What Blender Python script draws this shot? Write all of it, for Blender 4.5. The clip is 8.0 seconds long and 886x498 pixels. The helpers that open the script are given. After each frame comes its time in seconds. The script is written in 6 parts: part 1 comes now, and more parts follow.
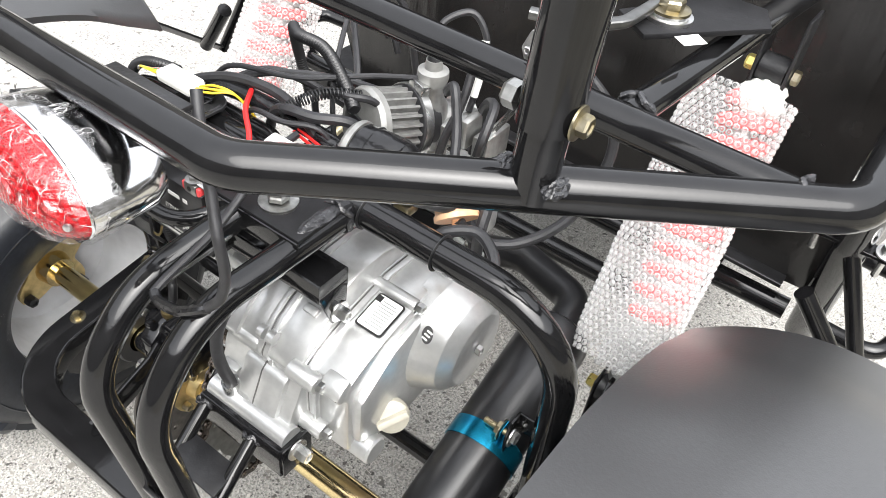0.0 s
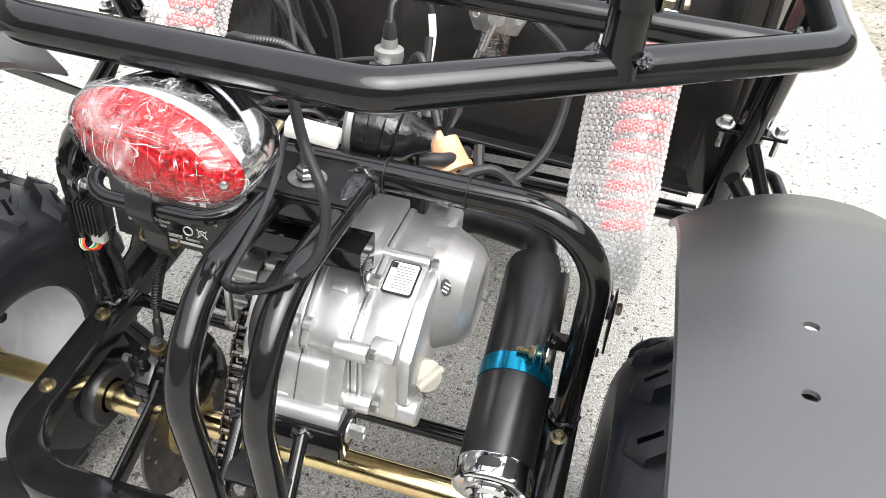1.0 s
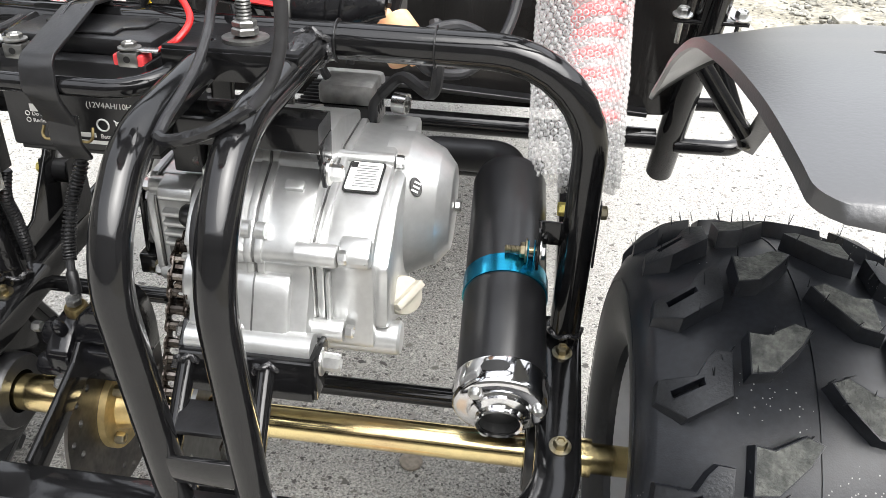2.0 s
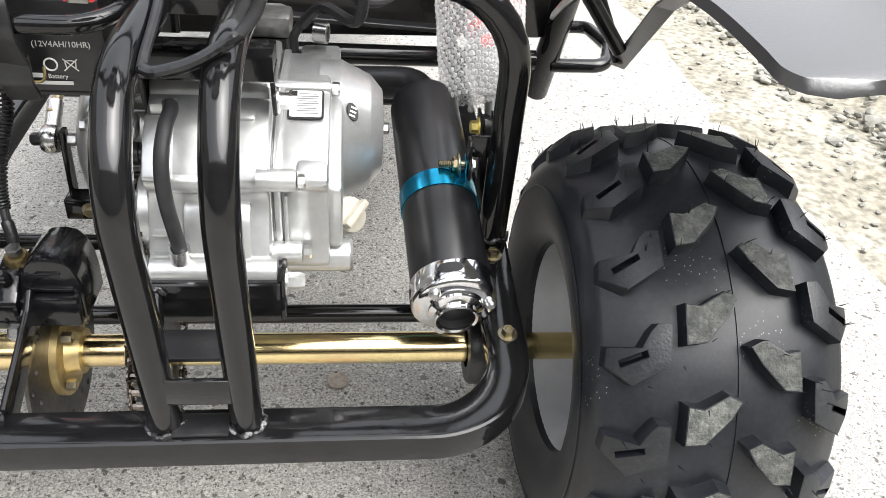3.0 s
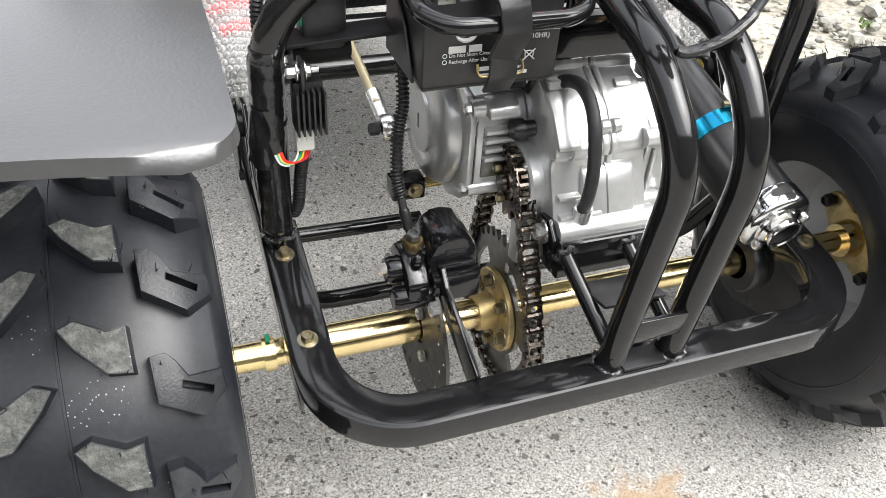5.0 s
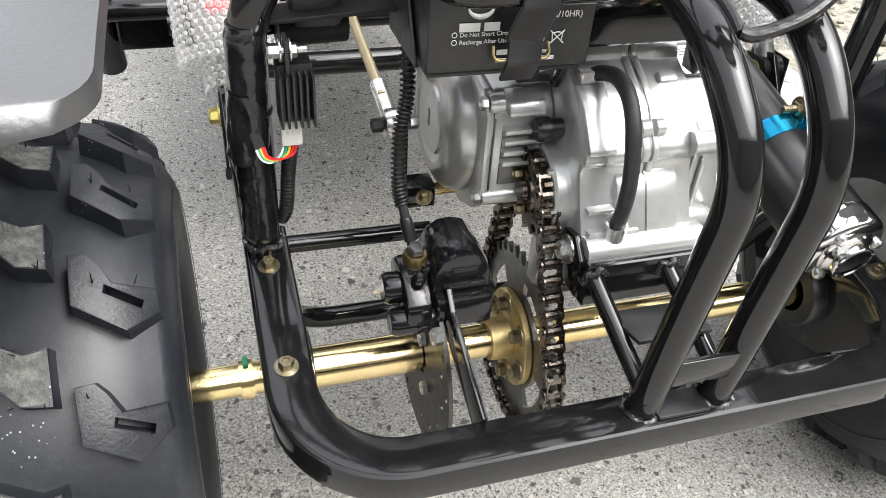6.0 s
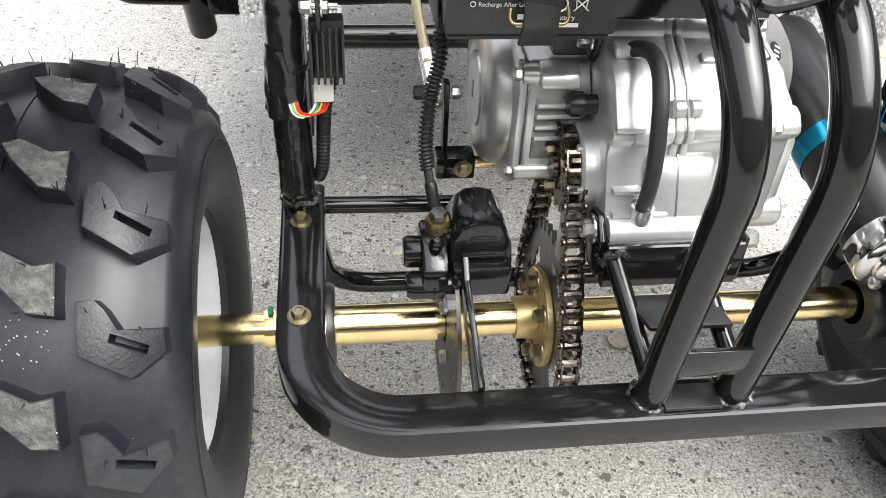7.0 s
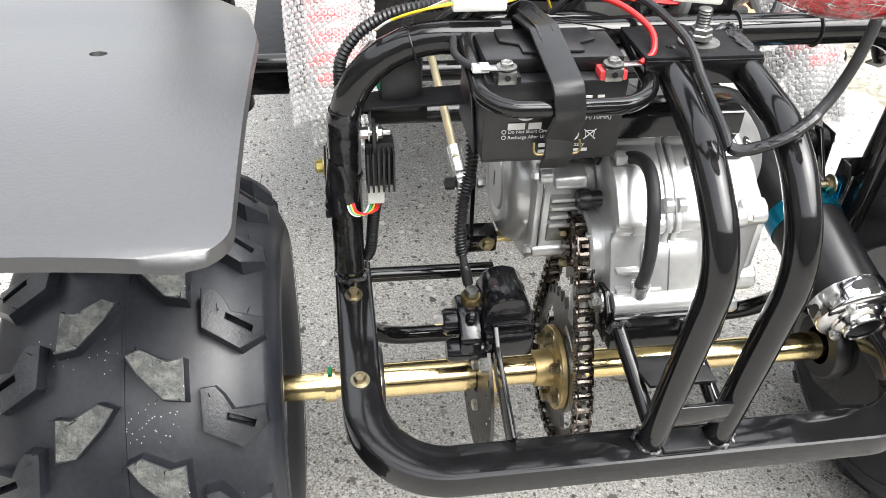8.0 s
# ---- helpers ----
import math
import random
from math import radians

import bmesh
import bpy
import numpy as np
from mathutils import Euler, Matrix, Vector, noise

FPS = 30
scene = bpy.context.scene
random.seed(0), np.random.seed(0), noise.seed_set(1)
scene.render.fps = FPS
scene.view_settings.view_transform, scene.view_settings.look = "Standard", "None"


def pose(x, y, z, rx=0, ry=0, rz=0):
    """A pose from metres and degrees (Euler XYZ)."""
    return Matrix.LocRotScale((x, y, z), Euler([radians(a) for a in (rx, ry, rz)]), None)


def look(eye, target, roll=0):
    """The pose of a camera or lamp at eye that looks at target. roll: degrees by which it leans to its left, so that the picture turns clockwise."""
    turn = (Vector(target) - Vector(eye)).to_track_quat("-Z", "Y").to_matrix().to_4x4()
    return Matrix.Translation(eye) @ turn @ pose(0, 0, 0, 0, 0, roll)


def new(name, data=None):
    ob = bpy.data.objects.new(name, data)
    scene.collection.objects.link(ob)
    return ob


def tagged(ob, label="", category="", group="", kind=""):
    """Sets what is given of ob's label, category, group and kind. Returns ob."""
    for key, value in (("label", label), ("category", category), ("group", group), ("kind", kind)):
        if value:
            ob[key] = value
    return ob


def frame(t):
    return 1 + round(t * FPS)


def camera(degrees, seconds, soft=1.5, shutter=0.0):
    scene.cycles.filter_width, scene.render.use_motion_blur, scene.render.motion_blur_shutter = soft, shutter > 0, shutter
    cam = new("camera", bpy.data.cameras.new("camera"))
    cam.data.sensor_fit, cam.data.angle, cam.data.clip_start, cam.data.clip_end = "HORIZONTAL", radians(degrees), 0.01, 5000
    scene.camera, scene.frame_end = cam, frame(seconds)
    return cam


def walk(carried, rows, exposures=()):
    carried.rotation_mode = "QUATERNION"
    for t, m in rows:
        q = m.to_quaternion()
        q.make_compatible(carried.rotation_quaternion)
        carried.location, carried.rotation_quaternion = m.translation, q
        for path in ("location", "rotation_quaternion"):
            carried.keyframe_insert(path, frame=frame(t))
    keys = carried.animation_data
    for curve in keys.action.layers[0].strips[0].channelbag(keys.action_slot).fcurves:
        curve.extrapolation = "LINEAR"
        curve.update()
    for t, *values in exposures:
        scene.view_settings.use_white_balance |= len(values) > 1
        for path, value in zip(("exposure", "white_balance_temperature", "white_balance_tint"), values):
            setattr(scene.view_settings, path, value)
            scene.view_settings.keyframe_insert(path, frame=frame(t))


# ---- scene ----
cam = camera(58.7, 8.0, soft=0.5)
PATH = [
    (0, (0.35, -0.26, 0.9), (-0.428, 1.007, -0.438), 7.3),
    (0.5, (0.282, -0.314, 0.858), (-0.224, 1.149, -0.407), 7.1),
    (1, (0.229, -0.419, 0.85), (-0.123, 1.149, -0.34), 5.5),
    (1.5, (0.188, -0.431, 0.735), (-0.061, 1.239, -0.338), 3.6),
    (1.7, (0.197, -0.421, 0.684), (-0.04, 1.289, -0.325), 2.9),
    (2.8, (0.15, -0.482, 0.662), (0.307, 1.224, -0.369), 4.3),
    (3, (0.112, -0.486, 0.675), (0.352, 1.158, -0.438), 4.9),
    (3.5, (-0.02, -0.518, 0.715), (0.247, 1.089, -0.445), 4.9),
    (4, (-0.159, -0.585, 0.756), (0.208, 0.981, -0.433), 6.2),
    (4.5, (-0.287, -0.519, 0.748), (0.257, 0.972, -0.469), 5.0),
    (4.7, (-0.317, -0.488, 0.731), (0.276, 0.985, -0.485), 4.0),
    (5.8, (-0.281, -0.385, 0.646), (0.28, 1.115, -0.552), 4.4),
    (6, (-0.27, -0.382, 0.646), (0.254, 1.133, -0.55), 4.3),
    (6.5, (-0.236, -0.393, 0.642), (0.127, 1.157, -0.569), 3.6),
    (7, (-0.207, -0.41, 0.632), (0.032, 1.163, -0.58), 3.3),
    (7.5, (-0.215, -0.419, 0.645), (0.0, 1.161, -0.561), 3.2),
    (8, (-0.253, -0.459, 0.748), (0.009, 1.112, -0.462), 2.3),
]
EXPOSURES = [(0, 1.88), (0.5, 1.80), (1, 1.78), (1.5, 1.84), (3, 1.88), (4, 1.86), (4.6, 1.93), (6.5, 2.03), (8, 2.13)]
walk(cam, [(t, look(eye, target, roll)) for t, eye, target, roll in PATH], EXPOSURES)

# ---- world, sun, exposure ----
world = bpy.data.worlds.new("overcast_sky")
scene.world = world
world.use_nodes = True
wn = world.node_tree
wn.nodes.clear()
w_out = wn.nodes.new("ShaderNodeOutputWorld")
w_bg = wn.nodes.new("ShaderNodeBackground")
w_hsv = wn.nodes.new("ShaderNodeHueSaturation")
w_sky = wn.nodes.new("ShaderNodeTexSky")
w_sky.sky_type = "NISHITA"
w_sky.sun_disc = False
w_sky.sun_elevation = radians(57)
w_sky.sun_rotation = radians(130)
w_sky.dust_density = 4.0
w_hsv.inputs["Saturation"].default_value = 0.22
w_bg.inputs["Strength"].default_value = 0.228
wn.links.new(w_sky.outputs[0], w_hsv.inputs["Color"])
w_even = wn.nodes.new("ShaderNodeGamma")
w_even.inputs["Gamma"].default_value = 0.75
wn.links.new(w_hsv.outputs[0], w_even.inputs["Color"])
# overcast: the cloud is brightest overhead and dims towards the horizon
w_tc = wn.nodes.new("ShaderNodeTexCoord")
w_sep = wn.nodes.new("ShaderNodeSeparateXYZ")
w_dim = wn.nodes.new("ShaderNodeMapRange")
w_dim.interpolation_type = "SMOOTHSTEP"
for k, v in (("From Min", 0.0), ("From Max", 0.95), ("To Min", 0.70), ("To Max", 1.36)):
    w_dim.inputs[k].default_value = v
w_mul = wn.nodes.new("ShaderNodeVectorMath")
w_mul.operation = "SCALE"
wn.links.new(w_tc.outputs["Generated"], w_sep.inputs[0])
wn.links.new(w_sep.outputs[2], w_dim.inputs["Value"])
wn.links.new(w_even.outputs[0], w_mul.inputs[0])
wn.links.new(w_dim.outputs[0], w_mul.inputs["Scale"])
wn.links.new(w_mul.outputs[0], w_bg.inputs["Color"])
wn.links.new(w_bg.outputs[0], w_out.inputs["Surface"])

sun = new("sun", bpy.data.lights.new("sun", "SUN"))
sun.data.energy = 1.0
sun.data.angle = radians(60)
sun.data.color = (1.0, 0.985, 0.96)
sun.matrix_world = look((0.50, -0.42, 1.0), (0, 0, 0))


# ---- materials ----
def material(name, base, rough=0.5, metal=0.0, vary=0.25, scale=30.0, bump=0.0, bump_scale=200.0,
             rough_vary=0.1, coat=0.0, second=None, second_scale=4.0, spec=0.5, island=0.0, stretch=None, coat_rough=0.08):
    m = bpy.data.materials.new(name)
    m.use_nodes = True
    n, l = m.node_tree.nodes, m.node_tree.links
    b = n["Principled BSDF"]
    b.inputs["Roughness"].default_value = rough
    b.inputs["Metallic"].default_value = metal
    b.inputs["Coat Weight"].default_value = coat
    b.inputs["Coat Roughness"].default_value = coat_rough
    b.inputs["Specular IOR Level"].default_value = spec
    tc = n.new("ShaderNodeTexCoord")
    fine = n.new("ShaderNodeTexNoise")
    fine.inputs["Scale"].default_value = scale
    fine.inputs["Detail"].default_value = 6
    broad = n.new("ShaderNodeTexNoise")
    broad.inputs["Scale"].default_value = second_scale
    broad.inputs["Detail"].default_value = 3
    for t in (fine, broad):
        l.new(tc.outputs["Object"], t.inputs["Vector"])
    ramp = n.new("ShaderNodeMapRange")
    ramp.inputs["From Min"].default_value, ramp.inputs["From Max"].default_value = 0.3, 0.7
    ramp.inputs["To Min"].default_value, ramp.inputs["To Max"].default_value = 1 - vary, 1 + vary
    l.new(fine.outputs["Fac"], ramp.inputs["Value"])
    mix = n.new("ShaderNodeMix")
    mix.data_type = "RGBA"
    mix.inputs[6].default_value = (*base, 1)
    mix.inputs[7].default_value = (*(second or base), 1)
    contrast = n.new("ShaderNodeMapRange")
    contrast.inputs["From Min"].default_value, contrast.inputs["From Max"].default_value = 0.42, 0.62
    l.new(broad.outputs["Fac"], contrast.inputs["Value"])
    l.new(contrast.outputs[0], mix.inputs[0])
    mul = n.new("ShaderNodeVectorMath")
    mul.operation = "SCALE"
    l.new(mix.outputs[2], mul.inputs[0])
    l.new(ramp.outputs[0], mul.inputs["Scale"])
    last = mul.outputs[0]
    if island:
        info = n.new("ShaderNodeObjectInfo")
        r2 = n.new("ShaderNodeMapRange")
        r2.inputs["To Min"].default_value, r2.inputs["To Max"].default_value = 1 - island, 1 + island
        l.new(info.outputs["Random"], r2.inputs["Value"])
        m2 = n.new("ShaderNodeVectorMath")
        m2.operation = "SCALE"
        l.new(last, m2.inputs[0])
        l.new(r2.outputs[0], m2.inputs["Scale"])
        last = m2.outputs[0]
    l.new(last, b.inputs["Base Color"])
    if rough_vary:
        rr = n.new("ShaderNodeMapRange")
        rr.inputs["To Min"].default_value = max(0.02, rough - rough_vary)
        rr.inputs["To Max"].default_value = min(1, rough + rough_vary)
        l.new(broad.outputs["Fac"], rr.inputs["Value"])
        l.new(rr.outputs[0], b.inputs["Roughness"])
    if bump:
        bt = n.new("ShaderNodeTexNoise")
        bt.inputs["Scale"].default_value = bump_scale
        bt.inputs["Detail"].default_value = 4
        if stretch:
            mp = n.new("ShaderNodeMapping")
            mp.inputs["Scale"].default_value = stretch
            l.new(tc.outputs["Object"], mp.inputs["Vector"])
            l.new(mp.outputs[0], bt.inputs["Vector"])
        else:
            l.new(tc.outputs["Object"], bt.inputs["Vector"])
        bn = n.new("ShaderNodeBump")
        bn.inputs["Strength"].default_value = bump
        bn.inputs["Distance"].default_value = 0.002
        l.new(bt.outputs["Fac"], bn.inputs["Height"])
        l.new(bn.outputs[0], b.inputs["Normal"])
    return m


BLACK = material("black_gloss_paint", (0.007, 0.007, 0.0075), 0.09, vary=0.3, scale=60, bump=0.022, bump_scale=240, rough_vary=0.03, spec=0.44)
PLATE = material("black_satin_steel", (0.012, 0.012, 0.013), 0.38, vary=0.4, scale=70, bump=0.12, bump_scale=300)
WELD = material("black_painted_weld", (0.018, 0.018, 0.02), 0.25, vary=0.4, scale=200, bump=0.9, bump_scale=350, coat=0.4)
MUFFLER = material("muffler_black", (0.010, 0.010, 0.011), 0.30, vary=0.3, scale=50, bump=0.03, bump_scale=500)
PLASTIC = material("black_plastic", (0.012, 0.012, 0.013), 0.35, vary=0.3, scale=90, bump=0.1, bump_scale=500)
SHINYPLASTIC = material("black_shiny_sheet", (0.014, 0.013, 0.0125), 0.22, vary=0.4, scale=12, bump=1.0, bump_scale=26, rough_vary=0.08, stretch=(1, 1, 0.16))
FENDER = material("fender_plastic", (0.024, 0.024, 0.025), 0.36, vary=0.12, scale=300, bump=0.11, bump_scale=560, rough_vary=0.03, coat=0.74, coat_rough=0.42, spec=0.9)
RUBBER = material("tyre_rubber", (0.0085, 0.0098, 0.013), 0.40, vary=0.3, scale=240, bump=0.06, bump_scale=900, rough_vary=0.04, second=(0.0125, 0.0140, 0.0175), second_scale=30, spec=0.44)
DUSTY = material("tyre_lug_dusty_top", (0.058, 0.061, 0.056), 0.75, vary=0.35, scale=260, bump=0.8, bump_scale=420, second=(0.105, 0.108, 0.098), second_scale=95, island=0.22)
LUGTOP = material("tyre_lug_top", (0.0135, 0.0150, 0.0175), 0.46, vary=0.3, scale=350, bump=0.2, bump_scale=500, second=(0.019, 0.0205, 0.023), second_scale=130, island=0.2)
SATIN = material("worn_satin_black", (0.011, 0.011, 0.012), 0.5, vary=0.4, scale=60, bump=0.15, bump_scale=200, spec=0.18)
HOSE = material("black_rubber_hose", (0.02, 0.02, 0.022), 0.5, vary=0.25, scale=120, bump=0.08, bump_scale=400)
STRAP = material("black_rubber_strap", (0.013, 0.013, 0.014), 0.36, vary=0.3, scale=120, bump=0.08, bump_scale=500)
TAPE = material("black_tape", (0.010, 0.010, 0.011), 0.18, vary=0.4, scale=60, bump=0.6, bump_scale=90)
ALU = material("cast_aluminium", (0.53, 0.535, 0.53), 0.33, metal=0.72, vary=0.05, scale=150, bump=0.05, bump_scale=420, second=(0.57, 0.575, 0.57), second_scale=18, rough_vary=0.06)
# darker aluminium; on the recess plate and cover slot it paints shade
ALUDARK = material("oily_aluminium", (0.14, 0.14, 0.135), 0.38, metal=0.9, vary=0.3, scale=90, bump=0.2, bump_scale=300, second=(0.24, 0.24, 0.235), second_scale=30)
ZINC = material("dull_zinc", (0.40, 0.40, 0.385), 0.36, metal=0.95, vary=0.25, scale=160, second=(0.30, 0.30, 0.29), second_scale=60, bump=0.1, bump_scale=300)
STEEL = material("bright_zinc_bolt", (0.66, 0.66, 0.65), 0.28, metal=1.0, vary=0.15, scale=200)
PLATED = material("yellow_zinc_bolt", (0.31, 0.265, 0.16), 0.32, metal=1.0, vary=0.3, scale=150, second=(0.30, 0.27, 0.20), second_scale=90)
BRIGHTPLATED = material("bright_yellow_zinc_bolt", (0.80, 0.68, 0.22), 0.30, metal=0.85, vary=0.2, scale=150, second=(0.70, 0.56, 0.18), second_scale=90)
GOLD = material("yellow_zinc_axle", (0.80, 0.66, 0.34), 0.17, metal=1.0, vary=0.12, scale=40, second=(0.74, 0.55, 0.31), second_scale=9, rough_vary=0.08, bump=0.03, bump_scale=250)
GOLDMATT = material("dull_zinc_flange", (0.60, 0.46, 0.22), 0.42, metal=0.85, vary=0.2, scale=90, second=(0.50, 0.40, 0.20), second_scale=40)
CALIPER = material("caliper_black_enamel", (0.006, 0.006, 0.007), 0.13, vary=0.3, scale=90, bump=0.08, bump_scale=260, rough_vary=0.05)
RODGOLD = material("pale_gold_rod", (0.62, 0.55, 0.36), 0.35, metal=0.8, vary=0.1, scale=60)
DISC = material("brushed_steel_disc", (0.19, 0.19, 0.185), 0.36, metal=1.0, vary=0.2, scale=120)
# darker copy of the disc steel: the brake disc's shade is in its colour
SHADEDDISC = material("dark_brake_disc", (0.095, 0.092, 0.088), 0.40, metal=1.0, vary=0.3, scale=120, second=(0.14, 0.13, 0.12), second_scale=40)
RIM = material("grey_painted_rim", (0.52, 0.53, 0.55), 0.38, vary=0.06, scale=60, bump=0.05, bump_scale=400, second=(0.46, 0.47, 0.49), second_scale=10)
CHROME = material("chrome", (0.70, 0.70, 0.71), 0.11, metal=1.0, vary=0.03, scale=60, rough_vary=0.03)
BLUE = material("blue_anodised_band", (0.012, 0.20, 0.37), 0.2, metal=0.9, vary=0.15, scale=50, second=(0.012, 0.27, 0.42), second_scale=30)
CHAIN = material("oily_chain_steel", (0.055, 0.042, 0.035), 0.24, metal=0.9, vary=0.5, scale=300, second=(0.17, 0.145, 0.125), second_scale=90, island=0.2)
ROLLER = material("worn_chain_roller", (0.17, 0.15, 0.135), 0.24, metal=1.0, vary=0.4, scale=200, second=(0.16, 0.14, 0.12), second_scale=120)
RED = material("red_spring", (0.78, 0.07, 0.075), 0.35, vary=0.15, scale=60)
REDWIRE = material("red_wire", (0.62, 0.02, 0.02), 0.35, vary=0.1)
WHITE = material("white_plastic", (0.72, 0.72, 0.68), 0.45, vary=0.1, scale=80)
GREENP = material("green_plastic", (0.02, 0.32, 0.17), 0.4, vary=0.1)
YELLOW = material("yellow_wire", (0.75, 0.52, 0.03), 0.4, vary=0.1)
ORANGE = material("amber_filter", (0.85, 0.45, 0.24), 0.35, vary=0.15, scale=60, second=(0.72, 0.48, 0.30), second_scale=60)
FILTEREND = material("dull_filter_end", (0.26, 0.26, 0.25), 0.5, metal=0.4, vary=0.15, scale=90)
BRASSDARK = material("dark_brass_wire", (0.22, 0.17, 0.08), 0.4, metal=0.9, vary=0.3, scale=150)
CARB = material("grey_diecast", (0.38, 0.38, 0.37), 0.4, metal=0.85, vary=0.2, scale=120, bump=0.15, bump_scale=300)
GREYFOAM = material("grey_filter_pleats", (0.13, 0.13, 0.125), 0.6, vary=0.3, scale=150)
GREYINK = material("faded_grey_ink", (0.20, 0.20, 0.20), 0.5, vary=0.1)
LABEL = material("white_label", (0.85, 0.85, 0.83), 0.5, vary=0.05)
# black of printed ink, and of the shade painted into holes
INKSHADE = material("black_ink", (0.015, 0.015, 0.015), 0.5, vary=0.1)
TEXTWHITE = material("white_print", (0.62, 0.62, 0.60), 0.6, vary=0.1)
CREAM = material("cream_plastic_cap", (0.44, 0.415, 0.345), 0.45, vary=0.1, scale=90)
STONE = material("pale_stone", (0.25, 0.24, 0.205), 0.85, vary=0.3, scale=50, bump=0.5, bump_scale=90, second=(0.36, 0.35, 0.315), second_scale=5, island=0.3)
LEAF = material("weed_green", (0.10, 0.15, 0.04), 0.6, vary=0.3)
RUST = material("rusty_cap", (0.34, 0.30, 0.25), 0.6, metal=0.3, vary=0.3, scale=150)


def speckle(m, scale, size, patch_scale, colour):
    """Pale dots of dried splash, gathered in patches."""
    n, l = m.node_tree.nodes, m.node_tree.links
    b = n["Principled BSDF"]
    tc = n.new("ShaderNodeTexCoord")
    vo = n.new("ShaderNodeTexVoronoi")
    vo.inputs["Scale"].default_value = scale
    patch = n.new("ShaderNodeTexNoise")
    patch.inputs["Scale"].default_value = patch_scale
    l.new(tc.outputs["Object"], vo.inputs["Vector"])
    l.new(tc.outputs["Object"], patch.inputs["Vector"])
    dot = n.new("ShaderNodeMath")
    dot.operation = "LESS_THAN"
    dot.inputs[1].default_value = size
    l.new(vo.outputs["Distance"], dot.inputs[0])
    where = n.new("ShaderNodeMath")
    where.operation = "GREATER_THAN"
    where.inputs[1].default_value = 0.64
    l.new(patch.outputs["Fac"], where.inputs[0])
    both = n.new("ShaderNodeMath")
    both.operation = "MULTIPLY"
    l.new(dot.outputs[0], both.inputs[0])
    l.new(where.outputs[0], both.inputs[1])
    mix = n.new("ShaderNodeMix")
    mix.data_type = "RGBA"
    mix.inputs[7].default_value = (*colour, 1)
    l.new(b.inputs["Base Color"].links[0].from_socket, mix.inputs[6])
    l.new(both.outputs[0], mix.inputs[0])
    l.new(mix.outputs[2], b.inputs["Base Color"])


speckle(RUBBER, 300, 0.15, 12, (0.26, 0.26, 0.25))


def lens_material():
    m = bpy.data.materials.new("red_lens")
    m.use_nodes = True
    n, l = m.node_tree.nodes, m.node_tree.links
    b = n["Principled BSDF"]
    nz = n.new("ShaderNodeTexNoise")
    nz.inputs["Scale"].default_value = 26
    nz.inputs["Detail"].default_value = 3
    deep = n.new("ShaderNodeValToRGB")
    deep.color_ramp.elements[0].position, deep.color_ramp.elements[0].color = 0.38, (0.15, 0.001, 0.003, 1)
    deep.color_ramp.elements[1].position, deep.color_ramp.elements[1].color = 0.62, (0.42, 0.003, 0.008, 1)
    l.new(nz.outputs["Fac"], deep.inputs[0])
    l.new(deep.outputs[0], b.inputs["Base Color"])
    b.inputs["Roughness"].default_value = 0.2
    b.inputs["Specular IOR Level"].default_value = 0.35
    b.inputs["Subsurface Weight"].default_value = 0.0
    b.inputs["Subsurface Radius"].default_value = (0.02, 0.004, 0.004)
    b.inputs["Coat Weight"].default_value = 0.0
    tc = n.new("ShaderNodeTexCoord")
    wv = n.new("ShaderNodeTexWave")
    wv.inputs["Scale"].default_value = 90
    wv.bands_direction = "X"
    l.new(tc.outputs["Object"], wv.inputs["Vector"])
    bn = n.new("ShaderNodeBump")
    bn.inputs["Strength"].default_value = 0.12
    bn.inputs["Distance"].default_value = 0.001
    l.new(wv.outputs["Fac"], bn.inputs["Height"])
    l.new(bn.outputs[0], b.inputs["Normal"])
    return m


def film_material(name, clear, crease_scale, crease, tint=(1, 1, 1), white=(0.85, 0.85, 0.84), crest=2.2):
    """Thin clear plastic: mostly see-through, glossy along its creases."""
    m = bpy.data.materials.new(name)
    m.use_nodes = True
    n, l = m.node_tree.nodes, m.node_tree.links
    b = n["Principled BSDF"]
    out = n["Material Output"]
    b.inputs["Base Color"].default_value = (*white, 1)
    b.inputs["Roughness"].default_value = 0.12
    b.inputs["Specular IOR Level"].default_value = 0.8
    tr = n.new("ShaderNodeBsdfTransparent")
    tr.inputs[0].default_value = (*tint, 1)
    mx = n.new("ShaderNodeMixShader")
    tc = n.new("ShaderNodeTexCoord")
    no = n.new("ShaderNodeTexNoise")
    no.inputs["Scale"].default_value = crease_scale
    no.inputs["Detail"].default_value = 5
    no.inputs["Distortion"].default_value = 1.6
    l.new(tc.outputs["Object"], no.inputs["Vector"])
    bn = n.new("ShaderNodeBump")
    bn.inputs["Strength"].default_value = crease
    bn.inputs["Distance"].default_value = 0.004
    l.new(no.outputs["Fac"], bn.inputs["Height"])
    l.new(bn.outputs[0], b.inputs["Normal"])
    ridge = n.new("ShaderNodeMath")
    ridge.operation = "SUBTRACT"
    ridge.inputs[1].default_value = 0.5
    l.new(no.outputs["Fac"], ridge.inputs[0])
    ab = n.new("ShaderNodeMath")
    ab.operation = "ABSOLUTE"
    l.new(ridge.outputs[0], ab.inputs[0])
    mr = n.new("ShaderNodeMapRange")
    mr.inputs["From Min"].default_value, mr.inputs["From Max"].default_value = 0.0, 0.02
    mr.inputs["To Min"].default_value, mr.inputs["To Max"].default_value = min(1, (1 - clear) * crest), 1 - clear
    l.new(ab.outputs[0], mr.inputs["Value"])
    l.new(mr.outputs[0], mx.inputs[0])
    l.new(tr.outputs[0], mx.inputs[1])
    l.new(b.outputs[0], mx.inputs[2])
    l.new(mx.outputs[0], out.inputs["Surface"])
    return m


